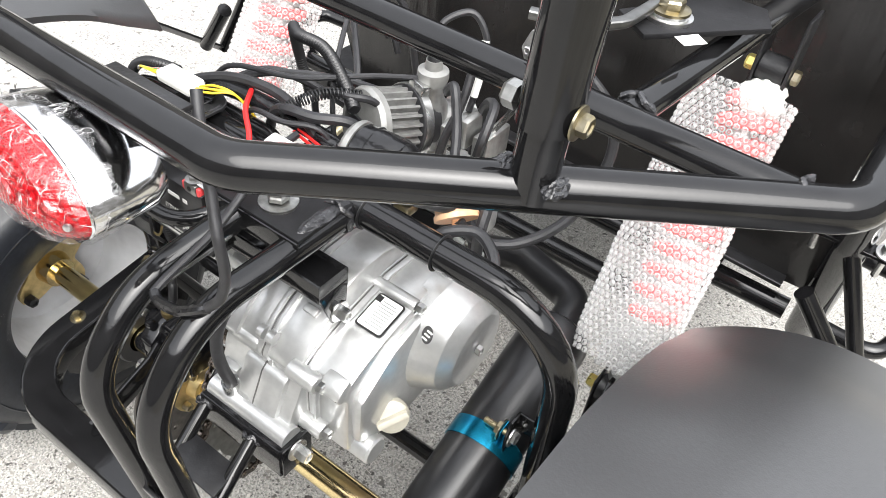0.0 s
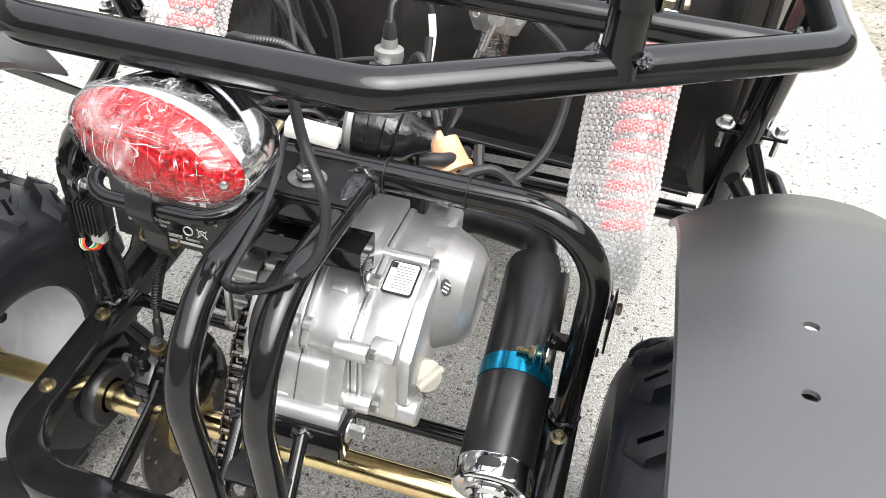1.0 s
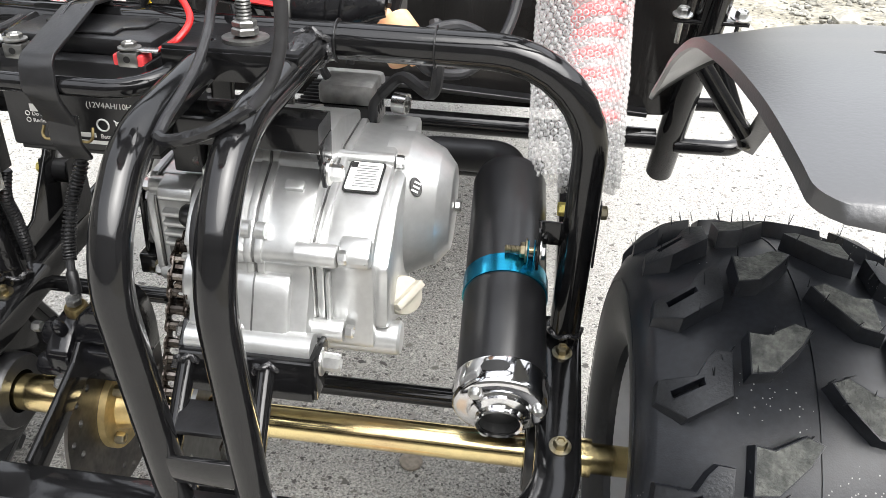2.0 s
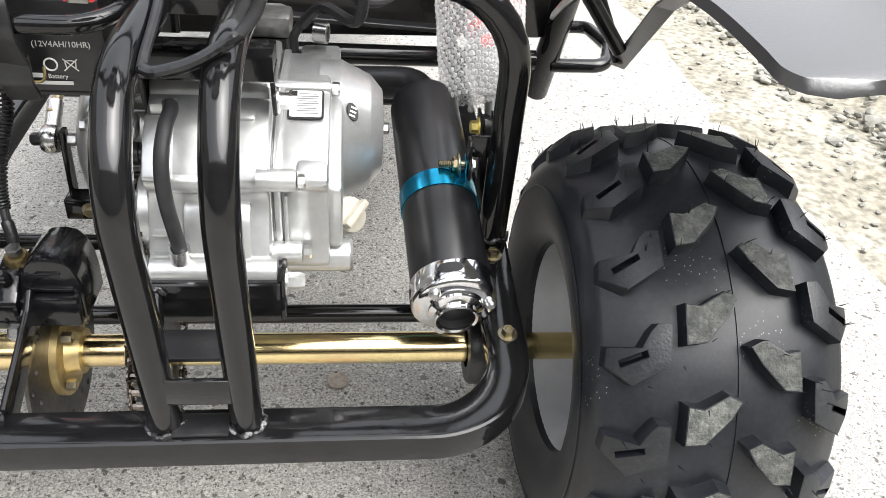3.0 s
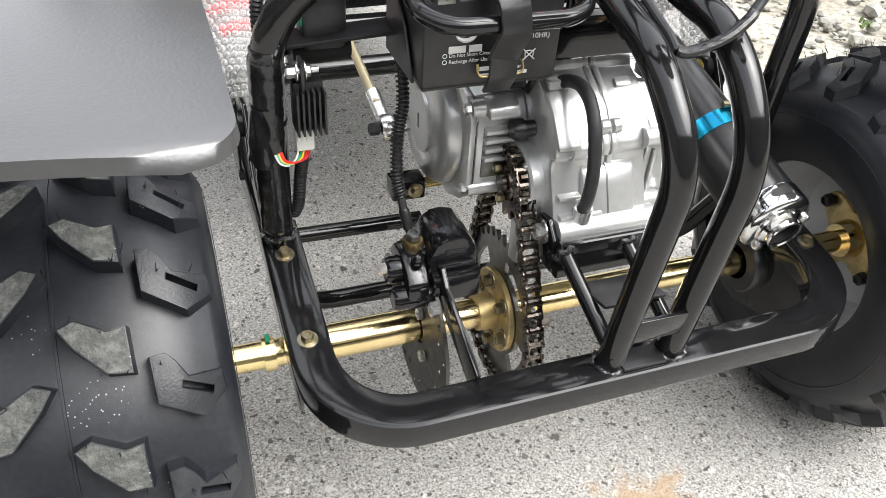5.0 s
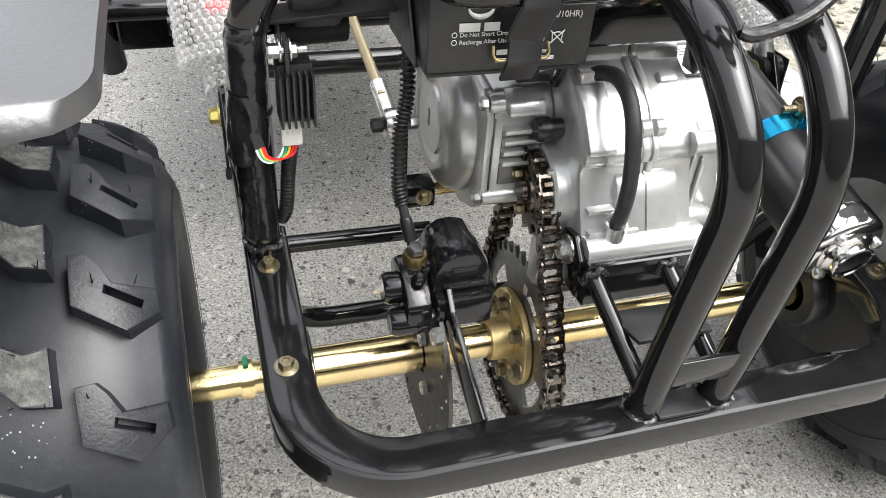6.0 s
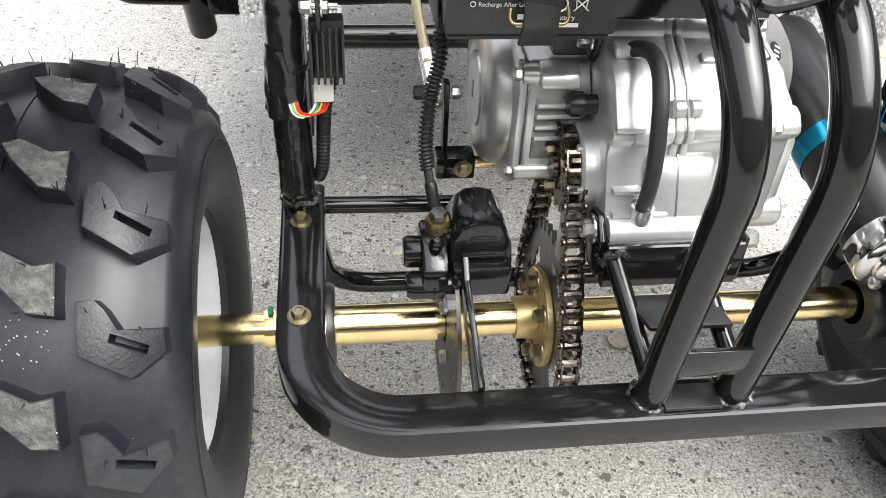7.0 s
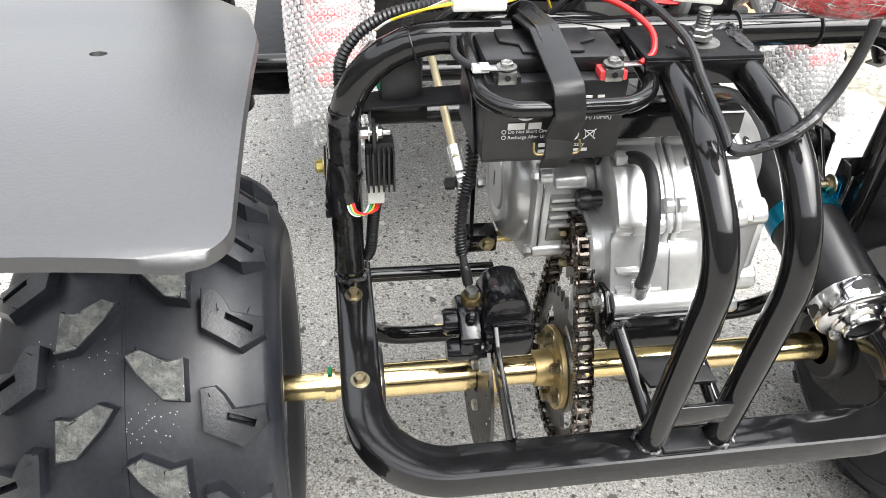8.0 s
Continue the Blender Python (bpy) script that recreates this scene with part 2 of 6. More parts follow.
def wrinkled_film():
    """Clear packing film: see-through, with many fine white creases and hazy patches."""
    m = bpy.data.materials.new("clear_film")
    m.use_nodes = True
    n, l = m.node_tree.nodes, m.node_tree.links
    b = n["Principled BSDF"]
    out = n["Material Output"]
    b.inputs["Base Color"].default_value = (0.80, 0.80, 0.80, 1)
    b.inputs["Roughness"].default_value = 0.16
    tc = n.new("ShaderNodeTexCoord")

    def noise_at(scale, vector, detail=2, distortion=0.0):
        t = n.new("ShaderNodeTexNoise")
        t.inputs["Scale"].default_value = scale
        t.inputs["Detail"].default_value = detail
        t.inputs["Distortion"].default_value = distortion
        l.new(vector, t.inputs["Vector"])
        return t.outputs["Fac"]

    def rng(src, a, c, lo, hi):
        r = n.new("ShaderNodeMapRange")
        for k, v in (("From Min", a), ("From Max", c), ("To Min", lo), ("To Max", hi)):
            r.inputs[k].default_value = v
        l.new(src, r.inputs["Value"])
        return r.outputs[0]

    def calc(op, one, two):
        x = n.new("ShaderNodeMath")
        x.operation = op
        for k, v in enumerate((one, two)):
            if isinstance(v, float):
                x.inputs[k].default_value = v
            else:
                l.new(v, x.inputs[k])
        return x.outputs[0]

    total = rng(noise_at(34, tc.outputs["Object"], 4, 0.8), 0.50, 0.72, 0.0, 0.30)
    for k, (scale, stretch, turn, width, top) in enumerate((
            (60, (1.0, 0.5, 0.16), 0.3, 0.012, 0.55), (75, (0.14, 0.6, 1.0), 0.9, 0.010, 0.50), (110, (1.0, 0.5, 0.18), -0.8, 0.014, 0.45),
            (140, (0.20, 0.6, 1.0), -0.35, 0.014, 0.40), (210, (1.0, 0.6, 0.25), 1.5, 0.018, 0.32))):
        mp = n.new("ShaderNodeMapping")
        mp.inputs["Scale"].default_value = stretch
        mp.inputs["Rotation"].default_value = (0, turn, 0.4 * k)
        l.new(tc.outputs["Object"], mp.inputs["Vector"])
        ridge = calc("ABSOLUTE", calc("SUBTRACT", noise_at(scale, mp.outputs[0], 2, 0.5), 0.5), 0.0)
        crease = rng(ridge, 0.0, width, top, 0.0)
        patch = rng(noise_at(45 + 20 * k, tc.outputs["Object"], 2), 0.46, 0.60, 0.0, 1.0)
        total = calc("MAXIMUM", total, calc("MULTIPLY", crease, patch))
    bn = n.new("ShaderNodeBump")
    bn.inputs["Strength"].default_value = 0.8
    bn.inputs["Distance"].default_value = 0.003
    l.new(noise_at(40, tc.outputs["Object"], 4, 0.6), bn.inputs["Height"])
    l.new(bn.outputs[0], b.inputs["Normal"])
    gloss = n.new("ShaderNodeBsdfGlossy")
    gloss.inputs["Roughness"].default_value = 0.10
    l.new(bn.outputs[0], gloss.inputs["Normal"])
    tr = n.new("ShaderNodeBsdfTransparent")
    tr.inputs[0].default_value = (0.97, 0.97, 0.97, 1)
    sheen = n.new("ShaderNodeMixShader")
    sheen.inputs[0].default_value = 0.05
    l.new(tr.outputs[0], sheen.inputs[1])
    l.new(gloss.outputs[0], sheen.inputs[2])
    mx = n.new("ShaderNodeMixShader")
    l.new(total, mx.inputs[0])
    l.new(sheen.outputs[0], mx.inputs[1])
    l.new(b.outputs[0], mx.inputs[2])
    l.new(mx.outputs[0], out.inputs["Surface"])
    return m


LENS = lens_material()
FILM = wrinkled_film()
BUBBLE = film_material("bubble_wall_plastic", 0.66, 90, 0.5, white=(0.84, 0.84, 0.83), crest=1.5)
BUBBLETOP = film_material("bubble_dome_plastic", 0.90, 90, 0.5, white=(0.84, 0.84, 0.83), crest=2.0)
WRAPSKIN = film_material("bubble_wrap_sheet", 0.88, 70, 0.6, white=(0.84, 0.84, 0.83), crest=2.2)


def concrete_material():
    m = bpy.data.materials.new("worn_concrete")
    m.use_nodes = True
    n, l = m.node_tree.nodes, m.node_tree.links
    b = n["Principled BSDF"]
    b.inputs["Roughness"].default_value = 0.85
    b.inputs["Specular IOR Level"].default_value = 0.25
    tc = n.new("ShaderNodeTexCoord")

    def noise_at(scale, detail=5, distortion=0.0):
        t = n.new("ShaderNodeTexNoise")
        t.inputs["Scale"].default_value = scale
        t.inputs["Detail"].default_value = detail
        t.inputs["Distortion"].default_value = distortion
        l.new(tc.outputs["Object"], t.inputs["Vector"])
        return t.outputs["Fac"]

    def rng(src, a, c, lo, hi):
        r = n.new("ShaderNodeMapRange")
        for k, v in (("From Min", a), ("From Max", c), ("To Min", lo), ("To Max", hi)):
            r.inputs[k].default_value = v
        l.new(src, r.inputs["Value"])
        return r.outputs[0]

    def mixc(fac, one, two):
        x = n.new("ShaderNodeMix")
        x.data_type = "RGBA"
        l.new(fac, x.inputs[0])
        for k, v in ((6, one), (7, two)):
            if isinstance(v, tuple):
                x.inputs[k].default_value = (*v, 1)
            else:
                l.new(v, x.inputs[k])
        return x.outputs[2]

    def stones(scale, lo, hi):
        v = n.new("ShaderNodeTexVoronoi")
        v.inputs["Scale"].default_value = scale
        v.inputs["Randomness"].default_value = 1.0
        warp = n.new("ShaderNodeVectorMath")
        warp.operation = "ADD"
        wn_ = n.new("ShaderNodeTexNoise")
        wn_.inputs["Scale"].default_value = scale * 1.7
        sc = n.new("ShaderNodeVectorMath")
        sc.operation = "SCALE"
        sc.inputs["Scale"].default_value = 1.1 / scale
        l.new(tc.outputs["Object"], wn_.inputs["Vector"])
        l.new(wn_.outputs["Color"], sc.inputs[0])
        l.new(tc.outputs["Object"], warp.inputs[0])
        l.new(sc.outputs[0], warp.inputs[1])
        l.new(warp.outputs[0], v.inputs["Vector"])
        sep = n.new("ShaderNodeSeparateColor")
        l.new(v.outputs["Color"], sep.inputs[0])
        size = rng(sep.outputs[0], 0, 1, lo, hi)
        d = n.new("ShaderNodeMath")
        d.operation = "SUBTRACT"
        l.new(size, d.inputs[0])
        l.new(v.outputs["Distance"], d.inputs[1])
        mask = rng(d.outputs[0], 0.0, 0.06, 0, 1)
        return mask, sep.outputs[1]

    base = mixc(rng(noise_at(2.2, 4), 0.35, 0.65, 0, 1), (0.265, 0.262, 0.252), (0.205, 0.202, 0.193))
    base = mixc(rng(noise_at(330, 7), 0.42, 0.58, 0, 1), base, (0.46, 0.445, 0.41))
    base = mixc(rng(noise_at(620, 5), 0.54, 0.66, 0, 0.85), base, (0.085, 0.082, 0.077))
    base = mixc(rng(noise_at(900, 3), 0.58, 0.68, 0, 0.7), base, (0.56, 0.55, 0.52))
    m1, c1 = stones(70, -0.42, 0.42)
    m2, c2 = stones(165, -0.16, 0.54)
    m3, c3 = stones(380, -0.02, 0.60)

    def tone(c):
        r = n.new("ShaderNodeValToRGB")
        e = r.color_ramp.elements
        e[0].position, e[0].color = 0.0, (0.075, 0.072, 0.068, 1)
        e[1].position, e[1].color = 1.0, (0.56, 0.54, 0.50, 1)
        for p, col in ((0.22, (0.11, 0.105, 0.098, 1)), (0.42, (0.21, 0.20, 0.18, 1)), (0.62, (0.31, 0.295, 0.27, 1)), (0.8, (0.45, 0.44, 0.41, 1))):
            k = e.new(p)
            k.color = col
        l.new(c, r.inputs[0])
        return r.outputs[0]

    col = mixc(m3, base, tone(c3))
    col = mixc(m2, col, tone(c2))
    col = mixc(m1, col, tone(c1))
    # rusty water stain on the slab
    sep = n.new("ShaderNodeSeparateXYZ")
    l.new(tc.outputs["Object"], sep.inputs[0])

    def off(src, value):
        x = n.new("ShaderNodeMath")
        x.operation = "SUBTRACT"
        x.inputs[1].default_value = value
        l.new(src, x.inputs[0])
        y = n.new("ShaderNodeMath")
        y.operation = "MULTIPLY"
        l.new(x.outputs[0], y.inputs[0])
        l.new(x.outputs[0], y.inputs[1])
        return y.outputs[0]

    s = n.new("ShaderNodeMath")
    s.operation = "ADD"
    l.new(off(sep.outputs[0], 0.085), s.inputs[0])
    l.new(off(sep.outputs[1], -0.085), s.inputs[1])
    sq = n.new("ShaderNodeMath")
    sq.operation = "SQRT"
    l.new(s.outputs[0], sq.inputs[0])
    wob = n.new("ShaderNodeMath")
    wob.operation = "ADD"
    l.new(sq.outputs[0], wob.inputs[0])
    l.new(rng(noise_at(26, 5, 0.5), 0.3, 0.7, -0.03, 0.03), wob.inputs[1])
    stain = rng(wob.outputs[0], 0.035, 0.065, 0.75, 0)
    col = mixc(stain, col, (0.36, 0.25, 0.15))
    l.new(col, b.inputs["Base Color"])
    h = n.new("ShaderNodeMath")
    h.operation = "ADD"
    l.new(noise_at(240, 6), h.inputs[0])
    l.new(rng(m1, 0, 1, 0, 0.4), h.inputs[1])
    bn = n.new("ShaderNodeBump")
    bn.inputs["Strength"].default_value = 0.9
    bn.inputs["Distance"].default_value = 0.002
    l.new(h.outputs[0], bn.inputs["Height"])
    l.new(bn.outputs[0], b.inputs["Normal"])
    return m


CONCRETE = concrete_material()
RENDERED = material("grey_wall_render", (0.13, 0.125, 0.115), 0.9, vary=0.2, scale=20, bump=0.5, bump_scale=120, second=(0.17, 0.165, 0.15), second_scale=1.5)
DIRT = material("pale_dirt", (0.21, 0.195, 0.155), 0.95, vary=0.4, scale=50, bump=0.8, bump_scale=80, second=(0.28, 0.265, 0.22), second_scale=3)
GRIT = material("grit", (0.20, 0.185, 0.145), 0.95, vary=0.5, scale=60, bump=1.0, bump_scale=90, second=(0.27, 0.255, 0.21), second_scale=5)


# ---- mesh helpers ----
def part(name, bm, mat, parent=None, label="", smooth=35):
    me = bpy.data.meshes.new(name)
    bm.normal_update()
    bm.to_mesh(me)
    bm.free()
    for mm in (mat if isinstance(mat, (list, tuple)) else (mat,)):
        me.materials.append(mm)
    if smooth:
        me.shade_smooth()
        me.set_sharp_from_angle(angle=radians(smooth))
    ob = new(name, me)
    ob.parent = parent
    if label:
        ob["label"] = label
    return ob


def again(ob, m, parent=None):
    """Another object on the same mesh."""
    o = new(ob.name.split(".")[0], ob.data)
    o.parent = parent if parent else ob.parent
    o.matrix_basis = m
    return o


def V(*p):
    return Vector(p)


def fillet(pts, rad, steps=8):
    pts = [Vector(p) for p in pts]
    if rad <= 0 or len(pts) < 3:
        return pts
    out = [pts[0]]
    for a, b, c in zip(pts, pts[1:], pts[2:]):
        u, v = (a - b), (c - b)
        lu, lv = u.length, v.length
        u.normalize()
        v.normalize()
        ang = u.angle(v)
        if ang > 3.1:
            out.append(b)
            continue
        cut = min(rad / math.tan(ang / 2), lu * 0.49, lv * 0.49)
        p0, p2 = b + u * cut, b + v * cut
        for i in range(steps + 1):
            t = i / steps
            # rounded corner, close to a circular arc
            w = math.sin(ang / 2)
            den = (1 - t) ** 2 + 2 * w * t * (1 - t) + t * t
            out.append((p0 * (1 - t) ** 2 + b * 2 * w * t * (1 - t) + p2 * t * t) / den)
    out.append(pts[-1])
    return out


def spline(pts, steps=8):
    """A smooth curve through the points."""
    p = [Vector(q) for q in pts]
    p = [p[0] * 2 - p[1]] + p + [p[-1] * 2 - p[-2]]
    out = []
    for i in range(1, len(p) - 2):
        for s in range(steps):
            t = s / steps
            a, b, c, d = p[i - 1:i + 3]
            out.append(0.5 * ((2 * b) + (c - a) * t + (2 * a - 5 * b + 4 * c - d) * t * t + (3 * b - a - 3 * c + d) * t ** 3))
    out.append(p[-2])
    return out


def ring_section(r, seg):
    return [(r * math.cos(2 * math.pi * i / seg), r * math.sin(2 * math.pi * i / seg)) for i in range(seg)]


def box_section(w, h, b=0.004):
    out = []
    for sx, sy, a0 in ((1, 1, 0), (-1, 1, 90), (-1, -1, 180), (1, -1, 270)):
        for k in range(4):
            a = radians(a0 + k * 30)
            out.append((sx * (w / 2 - b) + b * math.cos(a), sy * (h / 2 - b) + b * math.sin(a)))
    return out


def sweep(bm, path, section, up=None, closed=False, caps=True, scale=None):
    """Sweeps a closed section along a path; up fixes the section's second axis, else it is carried along."""
    path = [Vector(p) for p in path]
    n = len(path)
    rings = []
    nor = None
    for i, p in enumerate(path):
        a = path[(i - 1) % n] if (closed or i) else p
        b = path[(i + 1) % n] if (closed or i < n - 1) else p
        t = (b - a).normalized()
        if up is not None:
            side = t.cross(Vector(up)).normalized()
        else:
            if nor is None:
                ref = Vector((0, 0, 1)) if abs(t.z) < 0.9 else Vector((1, 0, 0))
                nor = t.cross(ref).normalized()
            else:
                nor = (nor - t * nor.dot(t)).normalized()
            side = nor
        u2 = side.cross(t).normalized()
        k = scale(i / max(1, n - 1)) if scale else 1.0
        rings.append([bm.verts.new(p + side * (x * k) + u2 * (y * k)) for x, y in section])
    m = len(section)
    pairs = list(zip(rings, rings[1:])) + ([(rings[-1], rings[0])] if closed else [])
    for ra, rb in pairs:
        for j in range(m):
            bm.faces.new((ra[j], ra[(j + 1) % m], rb[(j + 1) % m], rb[j]))
    if caps and not closed:
        bm.faces.new(list(reversed(rings[0])))
        bm.faces.new(rings[-1])
    return bm


def tube(name, pts, r, mat, parent, rad=0.0, seg=16, label="", steps=8, smooth_path=False, closed=False, hollow=False):
    bm = bmesh.new()
    path = spline(pts, steps) if smooth_path else fillet(pts, rad, steps)
    sweep(bm, path, ring_section(r, seg), closed=closed, caps=not hollow)
    bmesh.ops.recalc_face_normals(bm, faces=bm.faces)
    return part(name, bm, mat, parent, label)


def bar(name, pts, w, h, mat, parent, rad=0.0, up=(0, 0, 1), bevel=0.004, label=""):
    bm = bmesh.new()
    sweep(bm, fillet(pts, rad, 14), box_section(w, h, bevel), up=up)
    bmesh.ops.recalc_face_normals(bm, faces=bm.faces)
    return part(name, bm, mat, parent, label, smooth=22)


def box(name, lo, hi, mat, parent, bevel=0.002, label="", m=None, segs=2):
    bm = bmesh.new()
    bmesh.ops.create_cube(bm, size=1)
    lo, hi = Vector(lo), Vector(hi)
    for v in bm.verts:
        v.co = Vector([lo[k] + (v.co[k] + 0.5) * (hi[k] - lo[k]) for k in range(3)])
    if bevel:
        bmesh.ops.bevel(bm, geom=bm.edges[:], offset=bevel, segments=segs, affect="EDGES", profile=0.5)
    if m is not None:
        bm.transform(m)
    return part(name, bm, mat, parent, label)


def lathe_bm(profile, seg=32, bm=None, m=None):
    """Turns (axial, radius) pairs round the x axis."""
    bm = bm or bmesh.new()
    first = len(bm.verts)
    rings = []
    for a, r in profile:
        if r < 1e-5:
            rings.append([bm.verts.new((a, 0, 0))])
        else:
            rings.append([bm.verts.new((a, r * math.cos(2 * math.pi * i / seg), r * math.sin(2 * math.pi * i / seg))) for i in range(seg)])
    for A, B in zip(rings, rings[1:]):
        for i in range(seg):
            j = (i + 1) % seg
            if len(A) == 1 and len(B) == 1:
                continue
            if len(A) == 1:
                bm.faces.new((A[0], B[i], B[j]))
            elif len(B) == 1:
                bm.faces.new((A[i], A[j], B[0]))
            else:
                bm.faces.new((A[i], A[j], B[j], B[i]))
    if m is not None:
        bm.verts.ensure_lookup_table()
        for v in bm.verts[first:]:
            v.co = m @ v.co
    bmesh.ops.recalc_face_normals(bm, faces=bm.faces)
    return bm


def along(a, b):
    """A pose whose x axis runs from a to b, at a."""
    a, b = Vector(a), Vector(b)
    return Matrix.Translation(a) @ (b - a).to_track_quat("X", "Z").to_matrix().to_4x4()


def turned(name, profile, mat, parent, m=None, seg=32, label=""):
    bm = lathe_bm(profile, seg)
    if m is not None:
        bm.transform(m)
    return part(name, bm, mat, parent, label)


def slab(name, poly, axis, lo, hi, mat, parent, bevel=0.003, label="", holes=(), m=None):
    """A polygon given in the two other axes (in xyz order), extruded along axis from lo to hi, with holes."""
    bm = bmesh.new()
    edges = []
    k = "xyz".index(axis)

    def at(p):
        q = list(p)
        q.insert(k, lo)
        return q
    for loop in (poly, *holes):
        vs = [bm.verts.new(at(p)) for p in loop]
        edges += [bm.edges.new((vs[i], vs[(i + 1) % len(vs)])) for i in range(len(vs))]
    if holes:
        bmesh.ops.triangle_fill(bm, use_beauty=True, edges=edges)
    else:
        bm.faces.new([e.verts[0] for e in edges])
    got = bmesh.ops.extrude_face_region(bm, geom=bm.faces[:])
    for v in [g for g in got["geom"] if isinstance(g, bmesh.types.BMVert)]:
        v.co[k] = hi
    bmesh.ops.recalc_face_normals(bm, faces=bm.faces)
    if bevel:
        sharp = [e for e in bm.edges if len(e.link_faces) == 2 and e.calc_face_angle(0) > radians(40)]
        bmesh.ops.bevel(bm, geom=sharp, offset=bevel, segments=2, affect="EDGES", profile=0.5)
    if m is not None:
        bm.transform(m)
    return part(name, bm, mat, parent, label)


def circle(cy, cz, r, n=24, a0=0.0):
    return [(cy + r * math.cos(a0 + 2 * math.pi * i / n), cz + r * math.sin(a0 + 2 * math.pi * i / n)) for i in range(n)]


BOLTS = {}


def bolt(parent, at, to, r=0.0065, mat=None, washer=True, length=0.006, label="", name="bolt"):
    """A flanged hex head at a place, its head towards the second point."""
    mat = mat or PLATED
    key = (round(r, 4), mat.name, washer, round(length, 4))
    m = along(at, to)
    if key not in BOLTS:
        bm = bmesh.new()
        if washer:
            lathe_bm([(0, 0), (0, r * 1.75), (r * 0.22, r * 1.72), (r * 0.3, r * 1.2), (r * 0.3, 0)], 20, bm)
        hexa = [(r * 1.12 * math.cos(math.pi / 3 * i), r * 1.12 * math.sin(math.pi / 3 * i)) for i in range(6)]
        low = [bm.verts.new((r * 0.25, y, z)) for y, z in hexa]
        mid = [bm.verts.new((length * 0.82, y, z)) for y, z in hexa]
        top = [bm.verts.new((length, y * 0.86, z * 0.86)) for y, z in hexa]
        for A, B in ((low, mid), (mid, top)):
            for i in range(6):
                bm.faces.new((A[i], A[(i + 1) % 6], B[(i + 1) % 6], B[i]))
        rim_ = [bm.verts.new((length, y * 0.62, z * 0.62)) for y, z in hexa]
        dish = [bm.verts.new((length * 0.84, y * 0.50, z * 0.50)) for y, z in hexa]
        for A, B in ((top, rim_), (rim_, dish)):
            for i in range(6):
                bm.faces.new((A[i], A[(i + 1) % 6], B[(i + 1) % 6], B[i]))
        bm.faces.new(dish)
        bmesh.ops.recalc_face_normals(bm, faces=bm.faces)
        ob = part(name, bm, mat, parent, label, smooth=25)
        ob.matrix_basis = m
        BOLTS[key] = ob
        return ob
    o = again(BOLTS[key], m, parent)
    o.name = name
    if label:
        o["label"] = label
    return o


def coil(bm, path, r, wire, turns, seg=6, per=14):
    """A helix of wire round a path."""
    path = [Vector(p) for p in path]
    n = turns * per
    pts = []
    nor = None
    for i in range(n + 1):
        f = i / n * (len(path) - 1)
        k = min(int(f), len(path) - 2)
        p = path[k].lerp(path[k + 1], f - k)
        t = (path[k + 1] - path[k]).normalized()
        if nor is None:
            nor = t.orthogonal().normalized()
        nor = (nor - t * nor.dot(t)).normalized()
        a = 2 * math.pi * i / per
        pts.append(p + (nor * math.cos(a) + t.cross(nor) * math.sin(a)) * r)
    return sweep(bm, pts, ring_section(wire, seg))


def weld(parent, at, axis, r, name="weld_bead"):
    """A lumpy bead round a joint."""
    at, axis = Vector(at), Vector(axis).normalized()
    u = axis.orthogonal().normalized()
    v = axis.cross(u)
    pts = [at + (u * math.cos(a) + v * math.sin(a)) * (r * (1 + 0.04 * math.sin(a * 7))) + axis * 0.0015 * math.sin(a * 5)
           for a in [2 * math.pi * i / 40 for i in range(40)]]
    bm = bmesh.new()
    sweep(bm, pts, ring_section(0.0023, 8), closed=True)
    for w in bm.verts:
        w.co += Vector(noise.noise_vector(w.co * 480)) * 0.0013
    bmesh.ops.recalc_face_normals(bm, faces=bm.faces)
    return part(name, bm, WELD, parent)


def corrugated(name, pts, r, parent, pitch=0.0035, label=""):
    path = spline(pts, 10)
    total = sum((b - a).length for a, b in zip(path, path[1:]))
    n = max(4, int(total / pitch) * 2)
    even = []
    k = 0
    lens = [0.0]
    for a, b in zip(path, path[1:]):
        lens.append(lens[-1] + (b - a).length)
    for i in range(n + 1):
        d = total * i / n
        while k < len(lens) - 2 and lens[k + 1] < d:
            k += 1
        f = (d - lens[k]) / max(1e-9, lens[k + 1] - lens[k])
        even.append(path[k].lerp(path[k + 1], f))
    bm = bmesh.new()
    sweep(bm, even, ring_section(r, 12), scale=None)
    bm.verts.ensure_lookup_table()
    for i in range(n + 1):
        s = 1.0 if i % 2 else 0.78
        for v in bm.verts[i * 12:(i + 1) * 12]:
            v.co = even[i] + (v.co - even[i]) * s
    bmesh.ops.recalc_face_normals(bm, faces=bm.faces)
    return part(name, bm, PLASTIC, parent, label)


def wire(name, pts, r, mat, parent, label="", seg=8, steps=8):
    return tube(name, pts, r, mat, parent, seg=seg, steps=steps, smooth_path=True, label=label)


# ---- ground ----
def grid_patch(x0, x1, y0, y1, nx, ny, height):
    bm = bmesh.new()
    vs = [[bm.verts.new((x0 + (x1 - x0) * i / nx, y0 + (y1 - y0) * j / ny, 0)) for i in range(nx + 1)] for j in range(ny + 1)]
    for row in vs:
        for v in row:
            v.co.z = height(v.co.x, v.co.y)
    for j in range(ny):
        for i in range(nx):
            bm.faces.new((vs[j][i], vs[j][i + 1], vs[j + 1][i + 1], vs[j + 1][i]))
    return bm


ground = tagged(part("ground", grid_patch(-400, 400, -400, 400, 2, 2, lambda x, y: -0.012), DIRT, smooth=0),
                "pale grey dirt and grit beyond the concrete slab", "ground", kind="structure")


